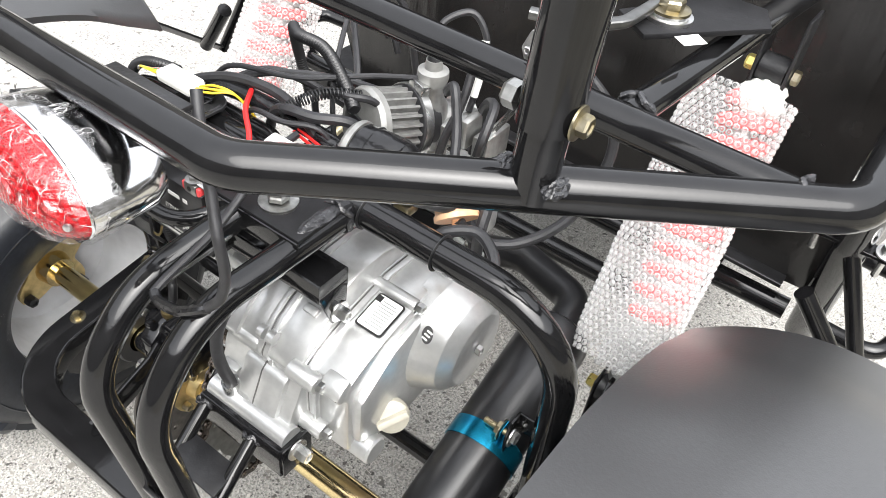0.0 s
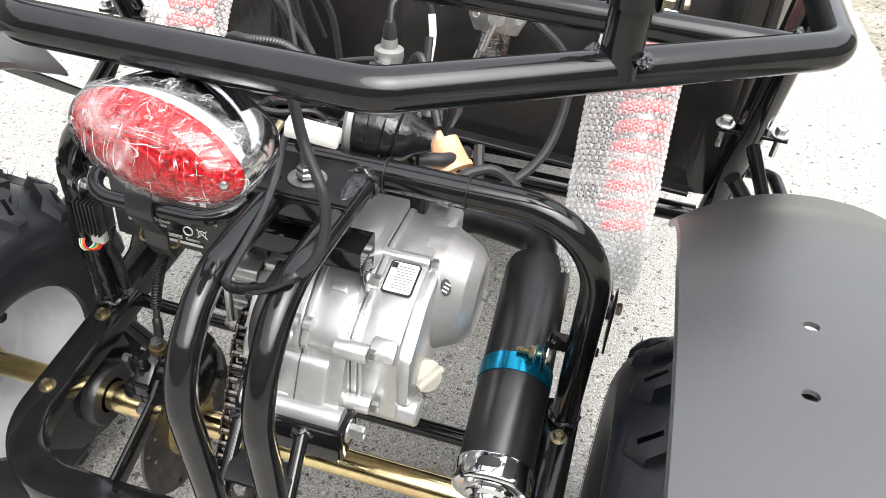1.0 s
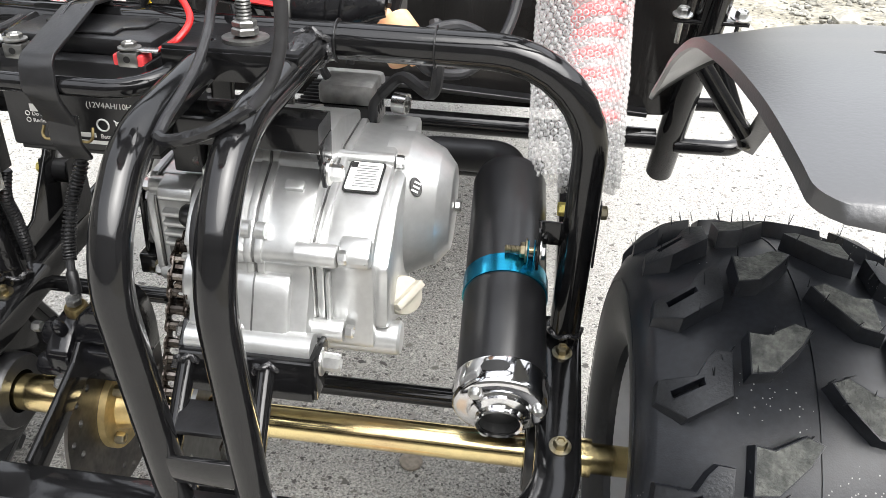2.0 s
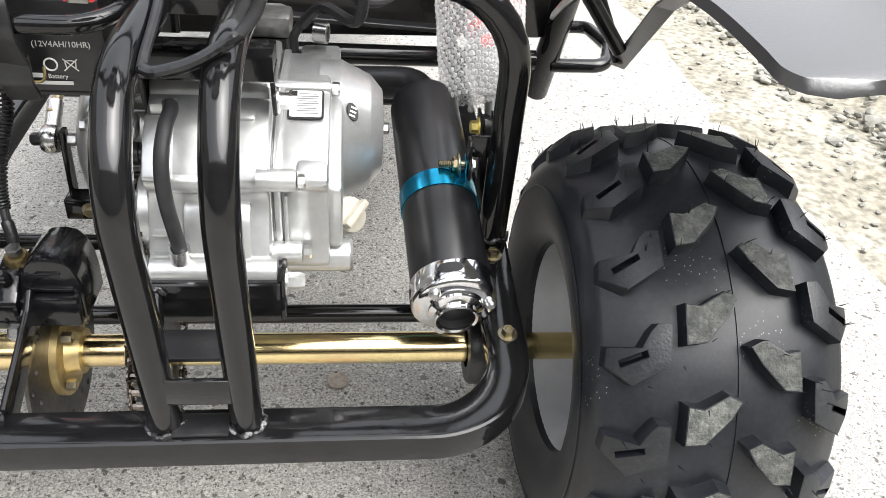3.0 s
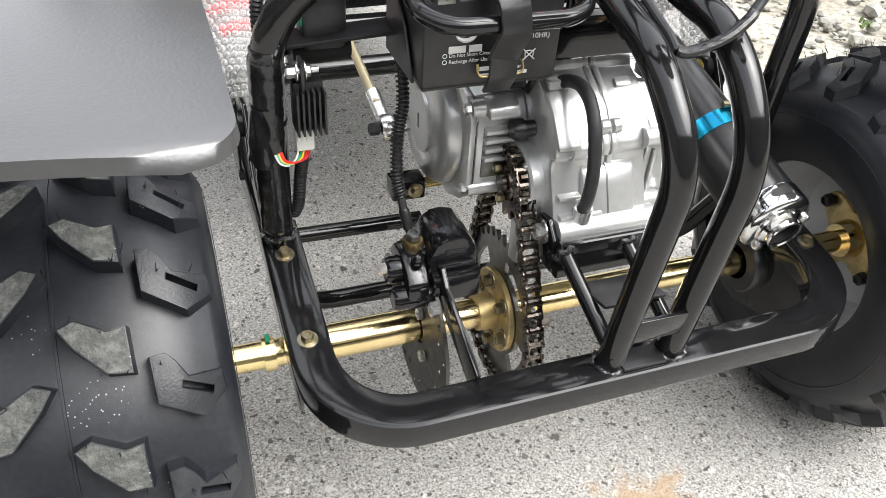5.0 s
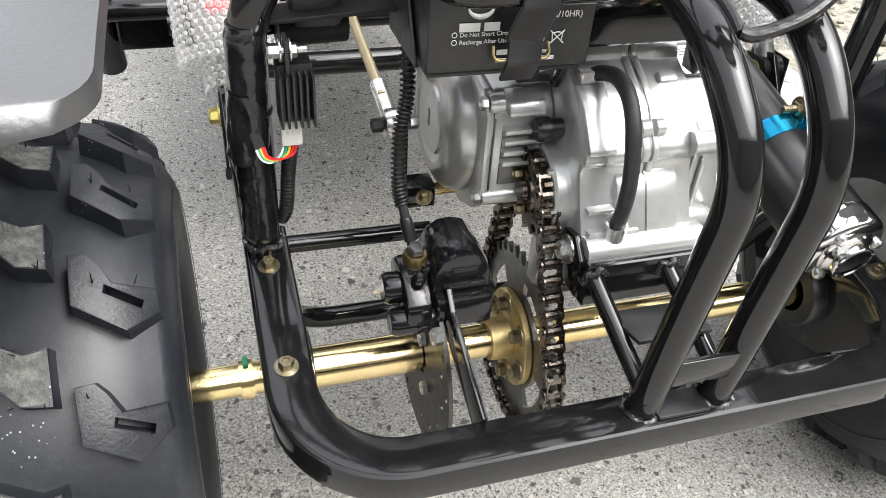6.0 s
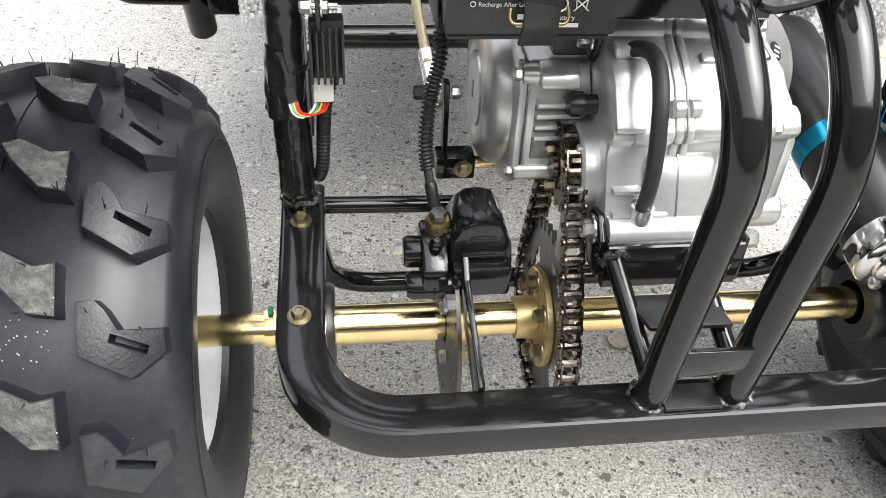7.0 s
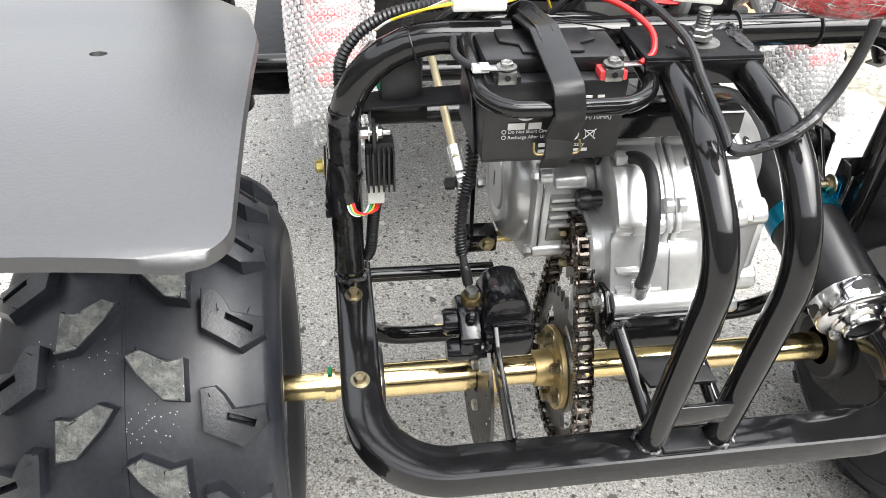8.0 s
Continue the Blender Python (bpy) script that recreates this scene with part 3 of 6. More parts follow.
def slab_edge(y):
    return 0.93 + 0.035 * noise.noise(Vector((y * 2.1, 3.3, 0))) + 0.012 * noise.noise(Vector((y * 11, 1.3, 0)))


def concrete_slab():
    bm = bmesh.new()
    ys = [-6 + 0.05 * i for i in range(241)]
    low, top, left = [], [], []
    for y in ys:
        e = slab_edge(y)
        top.append(bm.verts.new((e, y, 0)))
        low.append(bm.verts.new((e + 0.012, y, -0.02)))
        left.append(bm.verts.new((-6, y, 0)))
    for i in range(len(ys) - 1):
        bm.faces.new((left[i], top[i], top[i + 1], left[i + 1]))
        bm.faces.new((top[i], low[i], low[i + 1], top[i + 1]))
    return bm


tagged(part("pavement", concrete_slab(), CONCRETE, smooth=0), "worn grey concrete slab with exposed dark and pale pebbles",
       "pavement", kind="structure")
tagged(part("dirt_verge", grid_patch(0.88, 5.0, -2.0, 8.0, 82, 200, lambda x, y: -0.006 + 0.012 * noise.noise(Vector((x * 6, y * 6, 0))) + 0.05 * max(0, min(1, (x - 1.1) / 0.8)) * (0.5 + noise.noise(Vector((x * 2, y * 2, 4))))), GRIT),
       "strip of pale dirt and grit beside the slab", "dirt", kind="structure")


def unseen_wall(lo, hi):
    """A plain rendered wall, unseen, added to block low sky light on one side."""
    bm = bmesh.new()
    bmesh.ops.create_cube(bm, size=1)
    for v in bm.verts:
        v.co = Vector([a + (b - a) * (c + .5) for a, b, c in zip(lo, hi, v.co)])
    bmesh.ops.bevel(bm, geom=bm.edges[:], offset=.02, segments=2, affect="EDGES")
    return bm


# added out of view: they dim the horizon in the glossy tubes
tagged(part("wall_south", unseen_wall((-9, -4.72, -.02), (11, -4.48, 3.22)), RENDERED), "unseen plain grey rendered wall that darkens reflections", "wall", kind="structure")
tagged(part("wall_west", unseen_wall((-5.24, -4.44, -.02), (-5.0, 9, 3.6)), RENDERED), "unseen plain grey rendered wall that darkens reflections", "wall", kind="structure")
tagged(part("wall_east", unseen_wall((6.4, -4.44, -.02), (6.64, 9, 3.6)), RENDERED), "unseen plain grey rendered wall that darkens reflections", "wall", kind="structure")


def rock(bm, at, size, seed):
    rnd = random.Random(seed)
    got = bmesh.ops.create_icosphere(bm, subdivisions=1, radius=1)
    s = Vector((size * rnd.uniform(0.7, 1.3), size * rnd.uniform(0.6, 1.1), size * rnd.uniform(0.35, 0.65)))
    turn = Euler((rnd.uniform(-0.3, 0.3), rnd.uniform(-0.3, 0.3), rnd.uniform(0, 6.28))).to_matrix()
    for v in got["verts"]:
        v.co = turn @ Vector([v.co[k] * s[k] * (1 + rnd.uniform(-0.22, 0.22)) for k in range(3)]) + Vector(at)


def rubble():
    rnd = random.Random(5)
    bm = bmesh.new()
    for i in range(1500):
        x = 1.12 + abs(rnd.gauss(0, 0.5))
        y = rnd.uniform(-0.4, 3.2)
        s = rnd.uniform(0.006, 0.022)
        rock(bm, (x, y, 0.012 * min(1, (x - 1.1) * 3)), s, i)
    for i in range(500):
        rock(bm, (rnd.uniform(0.95, 1.2), rnd.uniform(-0.4, 3.2), -0.004), rnd.uniform(0.003, 0.008), i + 5000)
    return bm


tagged(part("rubble", rubble(), STONE, smooth=0), "loose pale crushed stones on the dirt verge", "gravel", kind="stuff")
rnd = random.Random(11)
for i in range(46):
    bm = bmesh.new()
    x, y = 1.22 + abs(rnd.gauss(0, 0.28)), rnd.uniform(0.1, 2.6)
    s = rnd.uniform(0.025, 0.055)
    rock(bm, (0, 0, 0), s, 900 + i)
    st = tagged(part("stone", bm, STONE, smooth=0), "pale broken stone lying on the dirt verge", "stone", "stones on the verge")
    st.location = (x, y, s * 0.35 + 0.006)
for i in range(6):
    bm = bmesh.new()
    for k in range(14):
        a, t = rnd.uniform(0, 6.28), rnd.uniform(0.2, 1.0)
        p = V(rnd.uniform(-.02, .02), rnd.uniform(-.02, .02), 0)
        q = p + V(math.cos(a) * t, math.sin(a) * t, 1.2 - 0.5 * t) * rnd.uniform(0.008, 0.02)
        n_ = V(-math.sin(a), math.cos(a), 0) * 0.003
        vs = [bm.verts.new(c) for c in (p - n_, p + n_, (p + q) / 2 + n_ * 1.6, q, (p + q) / 2 - n_ * 1.6)]
        bm.faces.new(vs)
    w = tagged(part("weed", bm, LEAF, smooth=0), "small green weed growing between stones", "plant", "weeds on the verge")
    w.location = (1.3 + rnd.uniform(0, 0.5), 0.7 + rnd.uniform(0, 0.7), 0.02)
cap = tagged(turned("bottle_cap", [(0, 0), (0, 0.0125), (0.0035, 0.0135), (0.0045, 0.0125), (0.004, 0.010), (0.0042, 0)], RUST, None, m=pose(0.101, 0.221, 0.0, 0, -90, 0), seg=24),
             "rusty flattened bottle cap on the concrete", "bottle cap")

# ---- the kart ----
kart = tagged(new("go_kart"), "black tube-frame off-road go-kart with rear engine and knobbly tyres", "vehicle")
AX_Y, AX_Z = 0.054, 0.202

# rear frame
rail = bar("rear_frame_rail", [(-.241, .135, .271), (-.241, -.080, .236), (.241, -.080, .236), (.241, .135, .271)], 0.034, 0.026, BLACK, kart, rad=0.068, bevel=0.004, label="glossy black rectangular tube bent into a rear frame")
hoop = tube("rear_hoop", [(-.243, .112, .278), (-.243, .096, .519), (.243, .096, .519), (.243, .112, .278)], 0.0128, BLACK, kart, rad=0.075, seg=20, label="glossy black bent tube hoop over the engine")
for s in (-1, 1):
    weld(kart, (s * .243, .112, .287), (0, 0.05, 1), 0.0135)
for x0, x1, bend, crest in ((-.0145, -.0090, (-.0152, -.1065, .450), (-.0180, -.0545, .4995)), (.041, .048, (.0410, -.1040, .447), (.0405, -.0530, .5075))):
    tube("guard_tube", [(x0, -.078, .242), bend, crest, (x1, .088 if x1 > 0 else .05, .517)], 0.0115, BLACK, kart, rad=0.085, seg=24, steps=18, label="glossy black bent guard tube")
    weld(kart, (x0, -.0785, .2495), (0, -.1, 1), 0.0128)
weld(kart, (.0475, .079, .517), (0, 1, .1), 0.0125)
bm = bmesh.new()
bmesh.ops.create_icosphere(bm, subdivisions=4, radius=1)
for v in bm.verts:
    k = 1 + .30 * noise.noise(v.co * 3.1 + Vector((0, 0, 7))) + .22 * noise.noise(v.co * 7)
    v.co = Vector((.0475 + v.co.x * .0065 * k, .058 + v.co.y * .0230, .5265 + v.co.z * .0034 * k))
part("weld_bead", bm, WELD, kart)
box("guard_cross_plate", (-.014, -.0995, .280), (.035, -.0955, .305), BLACK, kart, 0.001, m=Matrix.Translation((0, -.0915, .29)) @ pose(0, 0, 0, 8) @ Matrix.Translation((0, .0975, -.29)))
box("guard_foot_plate", (-.009, -.093, .2495), (.030, -.072, .2525), PLATE, kart, 0.001)
for s in (-1, 1):
    for y, z in ((.092, .2775), (.0, .2625)):
        bolt(kart, (s * .242, y, z - .0005), (s * .242, y - .03, z + .17), 0.0048, PLATED, True, 0.0070, "yellow zinc flange bolt on the frame rail")
    # axle carrier plate under the rail, with its bearing
    slab("axle_carrier_plate", [(-.035, .245), (.125, .262), (.13, .205), (.105, .160), (.054, .148), (.01, .160), (-.03, .205)], "x", s * .236 - .003, s * .236 + .003, BLACK, kart, 0.0012)
    slab("carrier_side_plate", [(-.03, .232), (.12, .252), (.12, .225), (-.02, .205)], "x", s * .2535 - .002, s * .2535 + .002, BLACK, kart, 0.001)
    turned("axle_bearing", [(-.013, .019), (-.013, .032), (-.010, .034), (.010, .034), (.013, .032), (.013, .019)], PLATE, kart, m=pose(s * .232, AX_Y, AX_Z), seg=36)
# engine cradle
bar("engine_cradle", [(-.034, .008, .302), (.062, .008, .302)], 0.036, 0.036, BLACK, kart, bevel=0.003)
for x in (-.030, .028):
    tube("cradle_strut", [(x, -.004, .312), (x + .013, -.088, .262)], 0.0065, BLACK, kart, seg=14)
    weld(kart, (x + .001, -.008, .309), (.15, -.85, -.5), 0.0085)
slab("cradle_gusset", [(-.026, -.030), (.034, -.030), (.038, -.062), (-.018, -.062)], "z", .2915, .295, PLATE, kart, 0.0008)
slab("cradle_lug", [(-.004, .288), (.030, .288), (.034, .31), (.028, .328), (.012, .332), (-.002, .318)], "x", -.038, -.033, BLACK, kart, 0.001)
bolt(kart, (-.038, .018, .316), (-.2, .018, .316), 0.0062, STEEL, True, 0.008)
slab("cradle_lug", [(-.008, .286), (.026, .286), (.026, .322), (-.008, .322)], "x", .0615, .0655, BLACK, kart, 0.001)
bolt(kart, (.0655, .008, .310), (.3, .008, .310), 0.0062, STEEL, True, 0.014)
tube("brake_cross_tube", [(-.238, .150, .252), (-.10, .150, .250)], 0.0075, BLACK, kart)
tube("lower_frame_tube", [(-.236, .106, .262), (-.226, .165, .152), (.226, .165, .152), (.236, .106, .262)], 0.0098, BLACK, kart, rad=0.05)
# forward frame under and behind the engine
tube("forward_cross_tube", [(-.22, .40, .298), (.22, .40, .298)], 0.0125, BLACK, kart)
tube("forward_cross_tube", [(-.30, .455, .327), (.345, .455, .327)], 0.0125, BLACK, kart)
tube("side_cross_tube", [(-.360, .458, .342), (-.245, .458, .342)], 0.0115, BLACK, kart)
box("floor_side_beam", (-.352, .465, .296), (-.245, .487, .336), BLACK, kart, .003)
box("floor_pan", (-.350, .4875, .318), (-.245, .79, .333), SATIN, kart, .003, "black floor pan beside the seat")
for s in (-1, 1):
    bolt(kart, (s * .2575, .201, .294), (s, .201, .294), .0045, PLATE, False, .006, name="nut")
    bar("swing_arm", [(s * .246, .118, .262), (s * .249, .30, .278), (s * .250, .62, .300)], .022, .030, BLACK, kart, rad=0.05, bevel=.003)
    slab("shock_mount_plate", [(.10, .262), (.235, .262), (.238, .36), (.205, .365), (.165, .31), (.10, .285)], "x", s * .252 - .002, s * .252 + .002, BLACK, kart, 0.001)

# rack over the engine
RK = .668
tube("rack_tube", [(-.357, .42, RK), (-.357, .128, RK), (-.105, -.066, RK + .003), (.105, -.066, RK + .003), (.357, .127, RK), (.357, .42, RK)], 0.0128, BLACK, kart, rad=0.032, seg=20, label="thick glossy black bent rack tube")
tube("rack_cross_tube", [(-.335, .112, RK), (.335, .112, RK)], 0.0108, BLACK, kart)
for s in (-1, 1):
    weld(kart, (s * .327, .112, RK), (1, 0, 0), 0.012)
    tube("rack_post", [(s * .222, .0212, RK), (s * .226, .030, RK + .21)], 0.0122, BLACK, kart, seg=24)
    tube("post_sleeve", [(s * .2230, .0220, RK + .040), (s * .2262, .0305, RK + .215)], 0.0150, BLACK, kart, seg=20)
    for e in (-1, 1):
        bm = bmesh.new()
        bmesh.ops.create_icosphere(bm, subdivisions=4, radius=1)
        for v in bm.verts:
            k = 1 + .35 * noise.noise(v.co * 2.3 + Vector((s, e, 2))) + .12 * noise.noise(v.co * 5)
            v.co = Vector((s * .222 + e * .0145 + v.co.x * .0052 * k, .0180 + v.co.y * .0085 * k, RK + .0115 + v.co.z * .0042 * k))
        part("weld_bead", bm, WELD, kart)
    bolt(kart, (s * .2380, .021, .7155), (s * .5, .021, .7155), 0.0050, PLATED, True, 0.0065)
    bolt(kart, (s * .2090, .021, .7155), (s * -.5, .021, .7155), 0.0062, ZINC, False, 0.009, name="nut")
    tube("rack_side_tube", [(s * .226, .118, RK), (s * .262, .44, RK + .01)], 0.010, BLACK, kart)
    weld(kart, (s * .2275, .126, RK), (.1, 1, 0), 0.011)
    # stays in front of the wheels
    tube("rack_stay", [(s * .366, .30, RK - .005), (s * .366, .392, .478), (s * .368, .515, .262)], 0.0165, BLACK, kart, rad=0.02, seg=24)
    tube("thin_stay", [(s * .368, .385, .475), (s * .425, .375, .36)], 0.0075, BLACK, kart)
    for dx in (-.028, .028):
        bolt(kart, (s * .366 + dx, .382, .487), (s * .366 + dx, .36, .60), 0.0058, STEEL, True, 0.008)
        tube("bolt_shank", [(s * .366 + dx, .383, .486), (s * .366 + dx, .388, .458)], 0.0032, STEEL, kart, seg=10)
    bar("stay_clamp", [(s * .366 - .036, .384, .482), (s * .366 + .036, .384, .482)], 0.018, 0.004, BLACK, kart, bevel=0.001)
    tube("foot_rest_loop", [(s * .372, .47, .315), (s * .44, .46, .320), (s * .46, .52, .325), (s * .45, .60, .325), (s * .37, .62, .315)], 0.009, BLACK, kart, rad=0.02)

# seat panels in front of the engine, with unseen blockers behind them
slab("seat_back_panel", [(-.262, .340), (.352, .352), (.372, .52), (.36, .80), (-.305, .80), (-.300, .45)], "y", .462, .474, SHINYPLASTIC, kart, 0.004, "glossy black plastic panel behind the seat")
slab("seat_side_panel", [(.46, .34), (.46, .78), (.95, .78), (.95, .34)], "x", -.004, .004, SHINYPLASTIC, kart, 0.003, m=Matrix.Translation((.357, .46, 0)) @ pose(0, 0, 0, 0, 0, -13) @ Matrix.Translation((0, -.46, 0)))
for z in (.358,):
    bar("panel_rib", [(-.1, .459, z + .02), (.33, .459, z)], 0.006, 0.03, PLATE, kart, up=(0, 1, 0), bevel=0.002)
# unseen slab, added to keep sky light off the ground below
slab("seat_pan", [(-.24, .474), (.33, .474), (.33, .80), (-.24, .80)], "z", .405, .412, SHINYPLASTIC, kart, 0.002)
# plain unseen box where the seats would be, added to block the sky
box("seat_shell", (-.30, .80, .270), (.30, 1.45, .800), SHINYPLASTIC, kart, 0.03, "unseen black box in place of the seats, shades the ground")
bracket = slab("seat_bracket", [(.180, .186), (.207, .166), (.262, .236), (.250, .262), (.222, .262)], "z", .6905, .6945, SATIN, kart, 0.001)
turned("bracket_washer", [(0, 0), (0, .0150), (.0022, .0150), (.0024, .0120), (.0046, .0118), (.0046, 0)], STEEL, bracket, m=pose(.208, .199, .6946, 0, -90, 0), seg=32)
bolt(bracket, (.208, .199, .6992), (.208, .199, .9), 0.0072, PLATED, True, 0.008)
slab("white_tape", [(.222, .176), (.231, .170), (.240, .183), (.231, .190)], "z", .6948, .6953, LABEL, bracket, 0, "patch of white tape")
bar("seat_edge_strip", [(.150, .128, .700), (.182, .139, .700), (.196, .160, .700), (.199, .21, .700), (.190, .30, .702)], .008, .006, DISC, kart, rad=.02, bevel=.002, label="bright metal strip along the seat edge")

# axle
turned("axle", [(-.405, 0), (-.405, .0125), (-.232, .0125), (-.232, .0142), (.232, .0142), (.232, .0125), (.405, .0125), (.405, 0)], GOLD, kart, m=pose(0, AX_Y, AX_Z), seg=40, label="yellow zinc-plated steel rear axle")
for s in (-1, 1):
    turned("axle_collar", [(-.005, .012), (-.005, .0158), (.005, .0158), (.005, .012)], GOLD, kart, m=pose(s * .268, AX_Y, AX_Z), seg=32)
turned("carrier_tube", [(-.048, .0142), (-.048, .0162), (.048, .0162), (.048, .0142)], GOLD, kart, m=pose(-.187, AX_Y, AX_Z), seg=36)
box("paint_dab", (-.270, AX_Y - .004, AX_Z + .0165), (-.266, AX_Y + .005, AX_Z + .0195), GREENP, kart, 0.001)


# wheels
WIDE = 1.11


def tread_radius(u):
    a = abs(u) / WIDE
    if a < .05:
        return .193 - .006 * (a / .05) ** 2
    if a < .08:
        return .187 - .016 * ((a - .05) / .03) ** 1.5
    return .171 - .02 * (a - .08) / .008


LUGS = {
    "centre_in": ([(-.001, .014), (-.011, .019), (-.0276, .0085), (-.038, .0105), (-.0388, -.022), (-.025, -.020), (-.0086, .0)], None, .0130),
    "centre_out": ([(.001, .014), (.011, .019), (.0276, .0085), (.038, .0105), (.0388, -.022), (.025, -.020), (.0086, .0)], None, .0130),
    "shoulder_in": ([(-.0445, .0235), (-.0535, .0245), (-.0585, .0180), (-.0640, .0060), (-.0835, .0070), (-.0845, -.0105), (-.0695, -.0250), (-.0455, -.0085)], [(-.0608, .0040), (-.0775, -.0050), (-.0765, -.0100), (-.0600, -.0010)], .0140),
    "shoulder_out": ([(.0445, .0235), (.0535, .0245), (.0585, .0180), (.0640, .0060), (.0835, .0070), (.0845, -.0105), (.0695, -.0250), (.0455, -.0085)], [(.0608, .0040), (.0775, -.0050), (.0765, -.0100), (.0600, -.0010)], .0140),
}


def lug_mesh(kind, flip):
    outline, slot, h = LUGS[kind]
    bm = bmesh.new()
    edges = []
    for loop in (outline, slot) if slot else (outline,):
        vs = [bm.verts.new((p[0], p[1], 0)) for p in loop]
        edges += [bm.edges.new((vs[i], vs[(i + 1) % len(vs)])) for i in range(len(vs))]
    bmesh.ops.triangle_fill(bm, use_beauty=True, edges=edges)
    tops = bm.faces[:]
    got = bmesh.ops.extrude_face_region(bm, geom=tops)
    up = [g for g in got["geom"] if isinstance(g, bmesh.types.BMVert)]
    up_set = set(up)
    cx = sum(v.co.x for v in up) / len(up)
    cy = sum(v.co.y for v in up) / len(up)
    for f in bm.faces:
        f.material_index = 1 if all(v in up_set for v in f.verts) else 0
    for v in bm.verts:
        if v in up_set:
            v.co.x += (cx - v.co.x) * 0.07
            v.co.y += (cy - v.co.y) * 0.07
        u, s = v.co.x * WIDE, v.co.y * .96
        r = tread_radius(u) + (h if v in up_set else -.004)
        a = s / .2
        v.co = Vector((u * flip, r * math.sin(a), r * math.cos(a)))
    bmesh.ops.recalc_face_normals(bm, faces=bm.faces)
    rim_ = [e for e in bm.edges if len(e.link_faces) == 2 and len({f.material_index for f in e.link_faces}) == 2]
    bmesh.ops.bevel(bm, geom=rim_, offset=.0010, segments=2, profile=.6, affect="EDGES", clamp_overlap=True, material=0)
    return bm


def make_wheel(x, flip, phases):
    rim = [(-.070, .100), (-.073, .099), (-.073, .096), (-.066, .092), (-.050, .091), (-.044, .086), (-.004, .084), (.002, .079), (.006, .055), (.008, .03), (.008, 0)]
    rim += [(.012, 0), (.012, .055), (.008, .082), (.066, .092), (.073, .096), (.073, .099), (.070, .100), (.064, .095), (-.064, .095), (-.070, .100)]
    wheel = part("wheel", lathe_bm([(a * flip * WIDE, r) for a, r in rim], 64), RIM, kart, "grey painted steel wheel with a knobbly black tyre")
    wheel.matrix_basis = pose(x, AX_Y, AX_Z)
    prof = [(-.066, .094), (-.077, .096), (-.085, .107), (-.0905, .132), (-.0895, .154), (-.083, .169)]
    prof += [(-.080 + .16 * i / 16, tread_radius(WIDE * (-.080 + .16 * i / 16))) for i in range(17)]
    prof += [(-a, r) for a, r in reversed(prof[:6])]
    part("tyre", lathe_bm([(a * flip * WIDE, r) for a, r in prof], 96), RUBBER, wheel, "black rubber tyre with worn grey lugs")
    for k, r0 in ((-1, .1485), (1, .1485)):
        turned("sidewall_rib", [(k * .0905 * WIDE * flip, r0 - .001), (k * .0910 * WIDE * flip, r0), (k * .0905 * WIDE * flip, r0 + .001)], RUBBER, wheel, seg=80)
    turned("mould_line", [(-.0012, .1925), (-.0008, .1938), (.0008, .1938), (.0012, .1925)], RUBBER, wheel, seg=96)
    # gold hub with its studs
    lobes = [((.043 + .013 * math.cos(4 * a)) * math.cos(a + .6), (.043 + .013 * math.cos(4 * a)) * math.sin(a + .6)) for a in [2 * math.pi * i / 48 for i in range(48)]]
    slab("hub_flange", lobes, "x", min(-.011 * flip, -.004 * flip), max(-.011 * flip, -.004 * flip), GOLDMATT, wheel, 0.001)
    turned("hub_sleeve", [(-.028 * flip, .0125), (-.028 * flip, .0185), (-.012 * flip, .0215), (-.004 * flip, .023), (-.004 * flip, .014)], GOLD, wheel, seg=28)
    for k in range(4):
        a = .6 + k * math.pi / 2
        bolt(wheel, (-.011 * flip, .047 * math.cos(a), .047 * math.sin(a)), (-flip, .047 * math.cos(a), .047 * math.sin(a)), 0.0065, PLATE, False, 0.012, name="wheel_stud")
    n = 18
    spikes = bmesh.new()
    rnd = random.Random(3 if flip > 0 else 4)
    for kind, shift in zip(("shoulder_in", "centre_in", "centre_out", "shoulder_out"), phases):
        lug = None
        for k in range(n):
            turn_ = pose(0, 0, 0, 360 / n * k + shift)
            if lug is None:
                lug = part("tread_block", lug_mesh(kind, flip), (RUBBER, DUSTY if "centre" in kind else LUGTOP), wheel, smooth=40)
                lug.matrix_basis = turn_
            else:
                again(lug, turn_, wheel)
            outline, _, h = LUGS[kind]
            for _ in range(4):
                p = rnd.choice(outline)
                u, s = p[0] * WIDE * .88, p[1] * .85
                r = tread_radius(u) + h
                a = s / .2
                base = turn_ @ Vector((u * flip, r * math.sin(a), r * math.cos(a)))
                out = turn_.to_3x3() @ Vector((0.15 * (1 if u > 0 else -1) * flip, math.sin(a), math.cos(a))).normalized()
                tip = base + out * rnd.uniform(.004, .010) + Vector((rnd.uniform(-.002, .002), rnd.uniform(-.003, .003), rnd.uniform(-.002, .002)))
                sweep(spikes, [base - out * .001, base.lerp(tip, .6), tip], ring_section(.0005, 3), scale=lambda f: 1 - .6 * f)
    part("rubber_hairs", spikes, RUBBER, wheel, smooth=0)["kind"] = "stuff"
    return wheel


make_wheel(.383, 1, (31, 23.5, 33, 42.5))
make_wheel(-.401, -1, (28, 38.5, 28, 37.5))

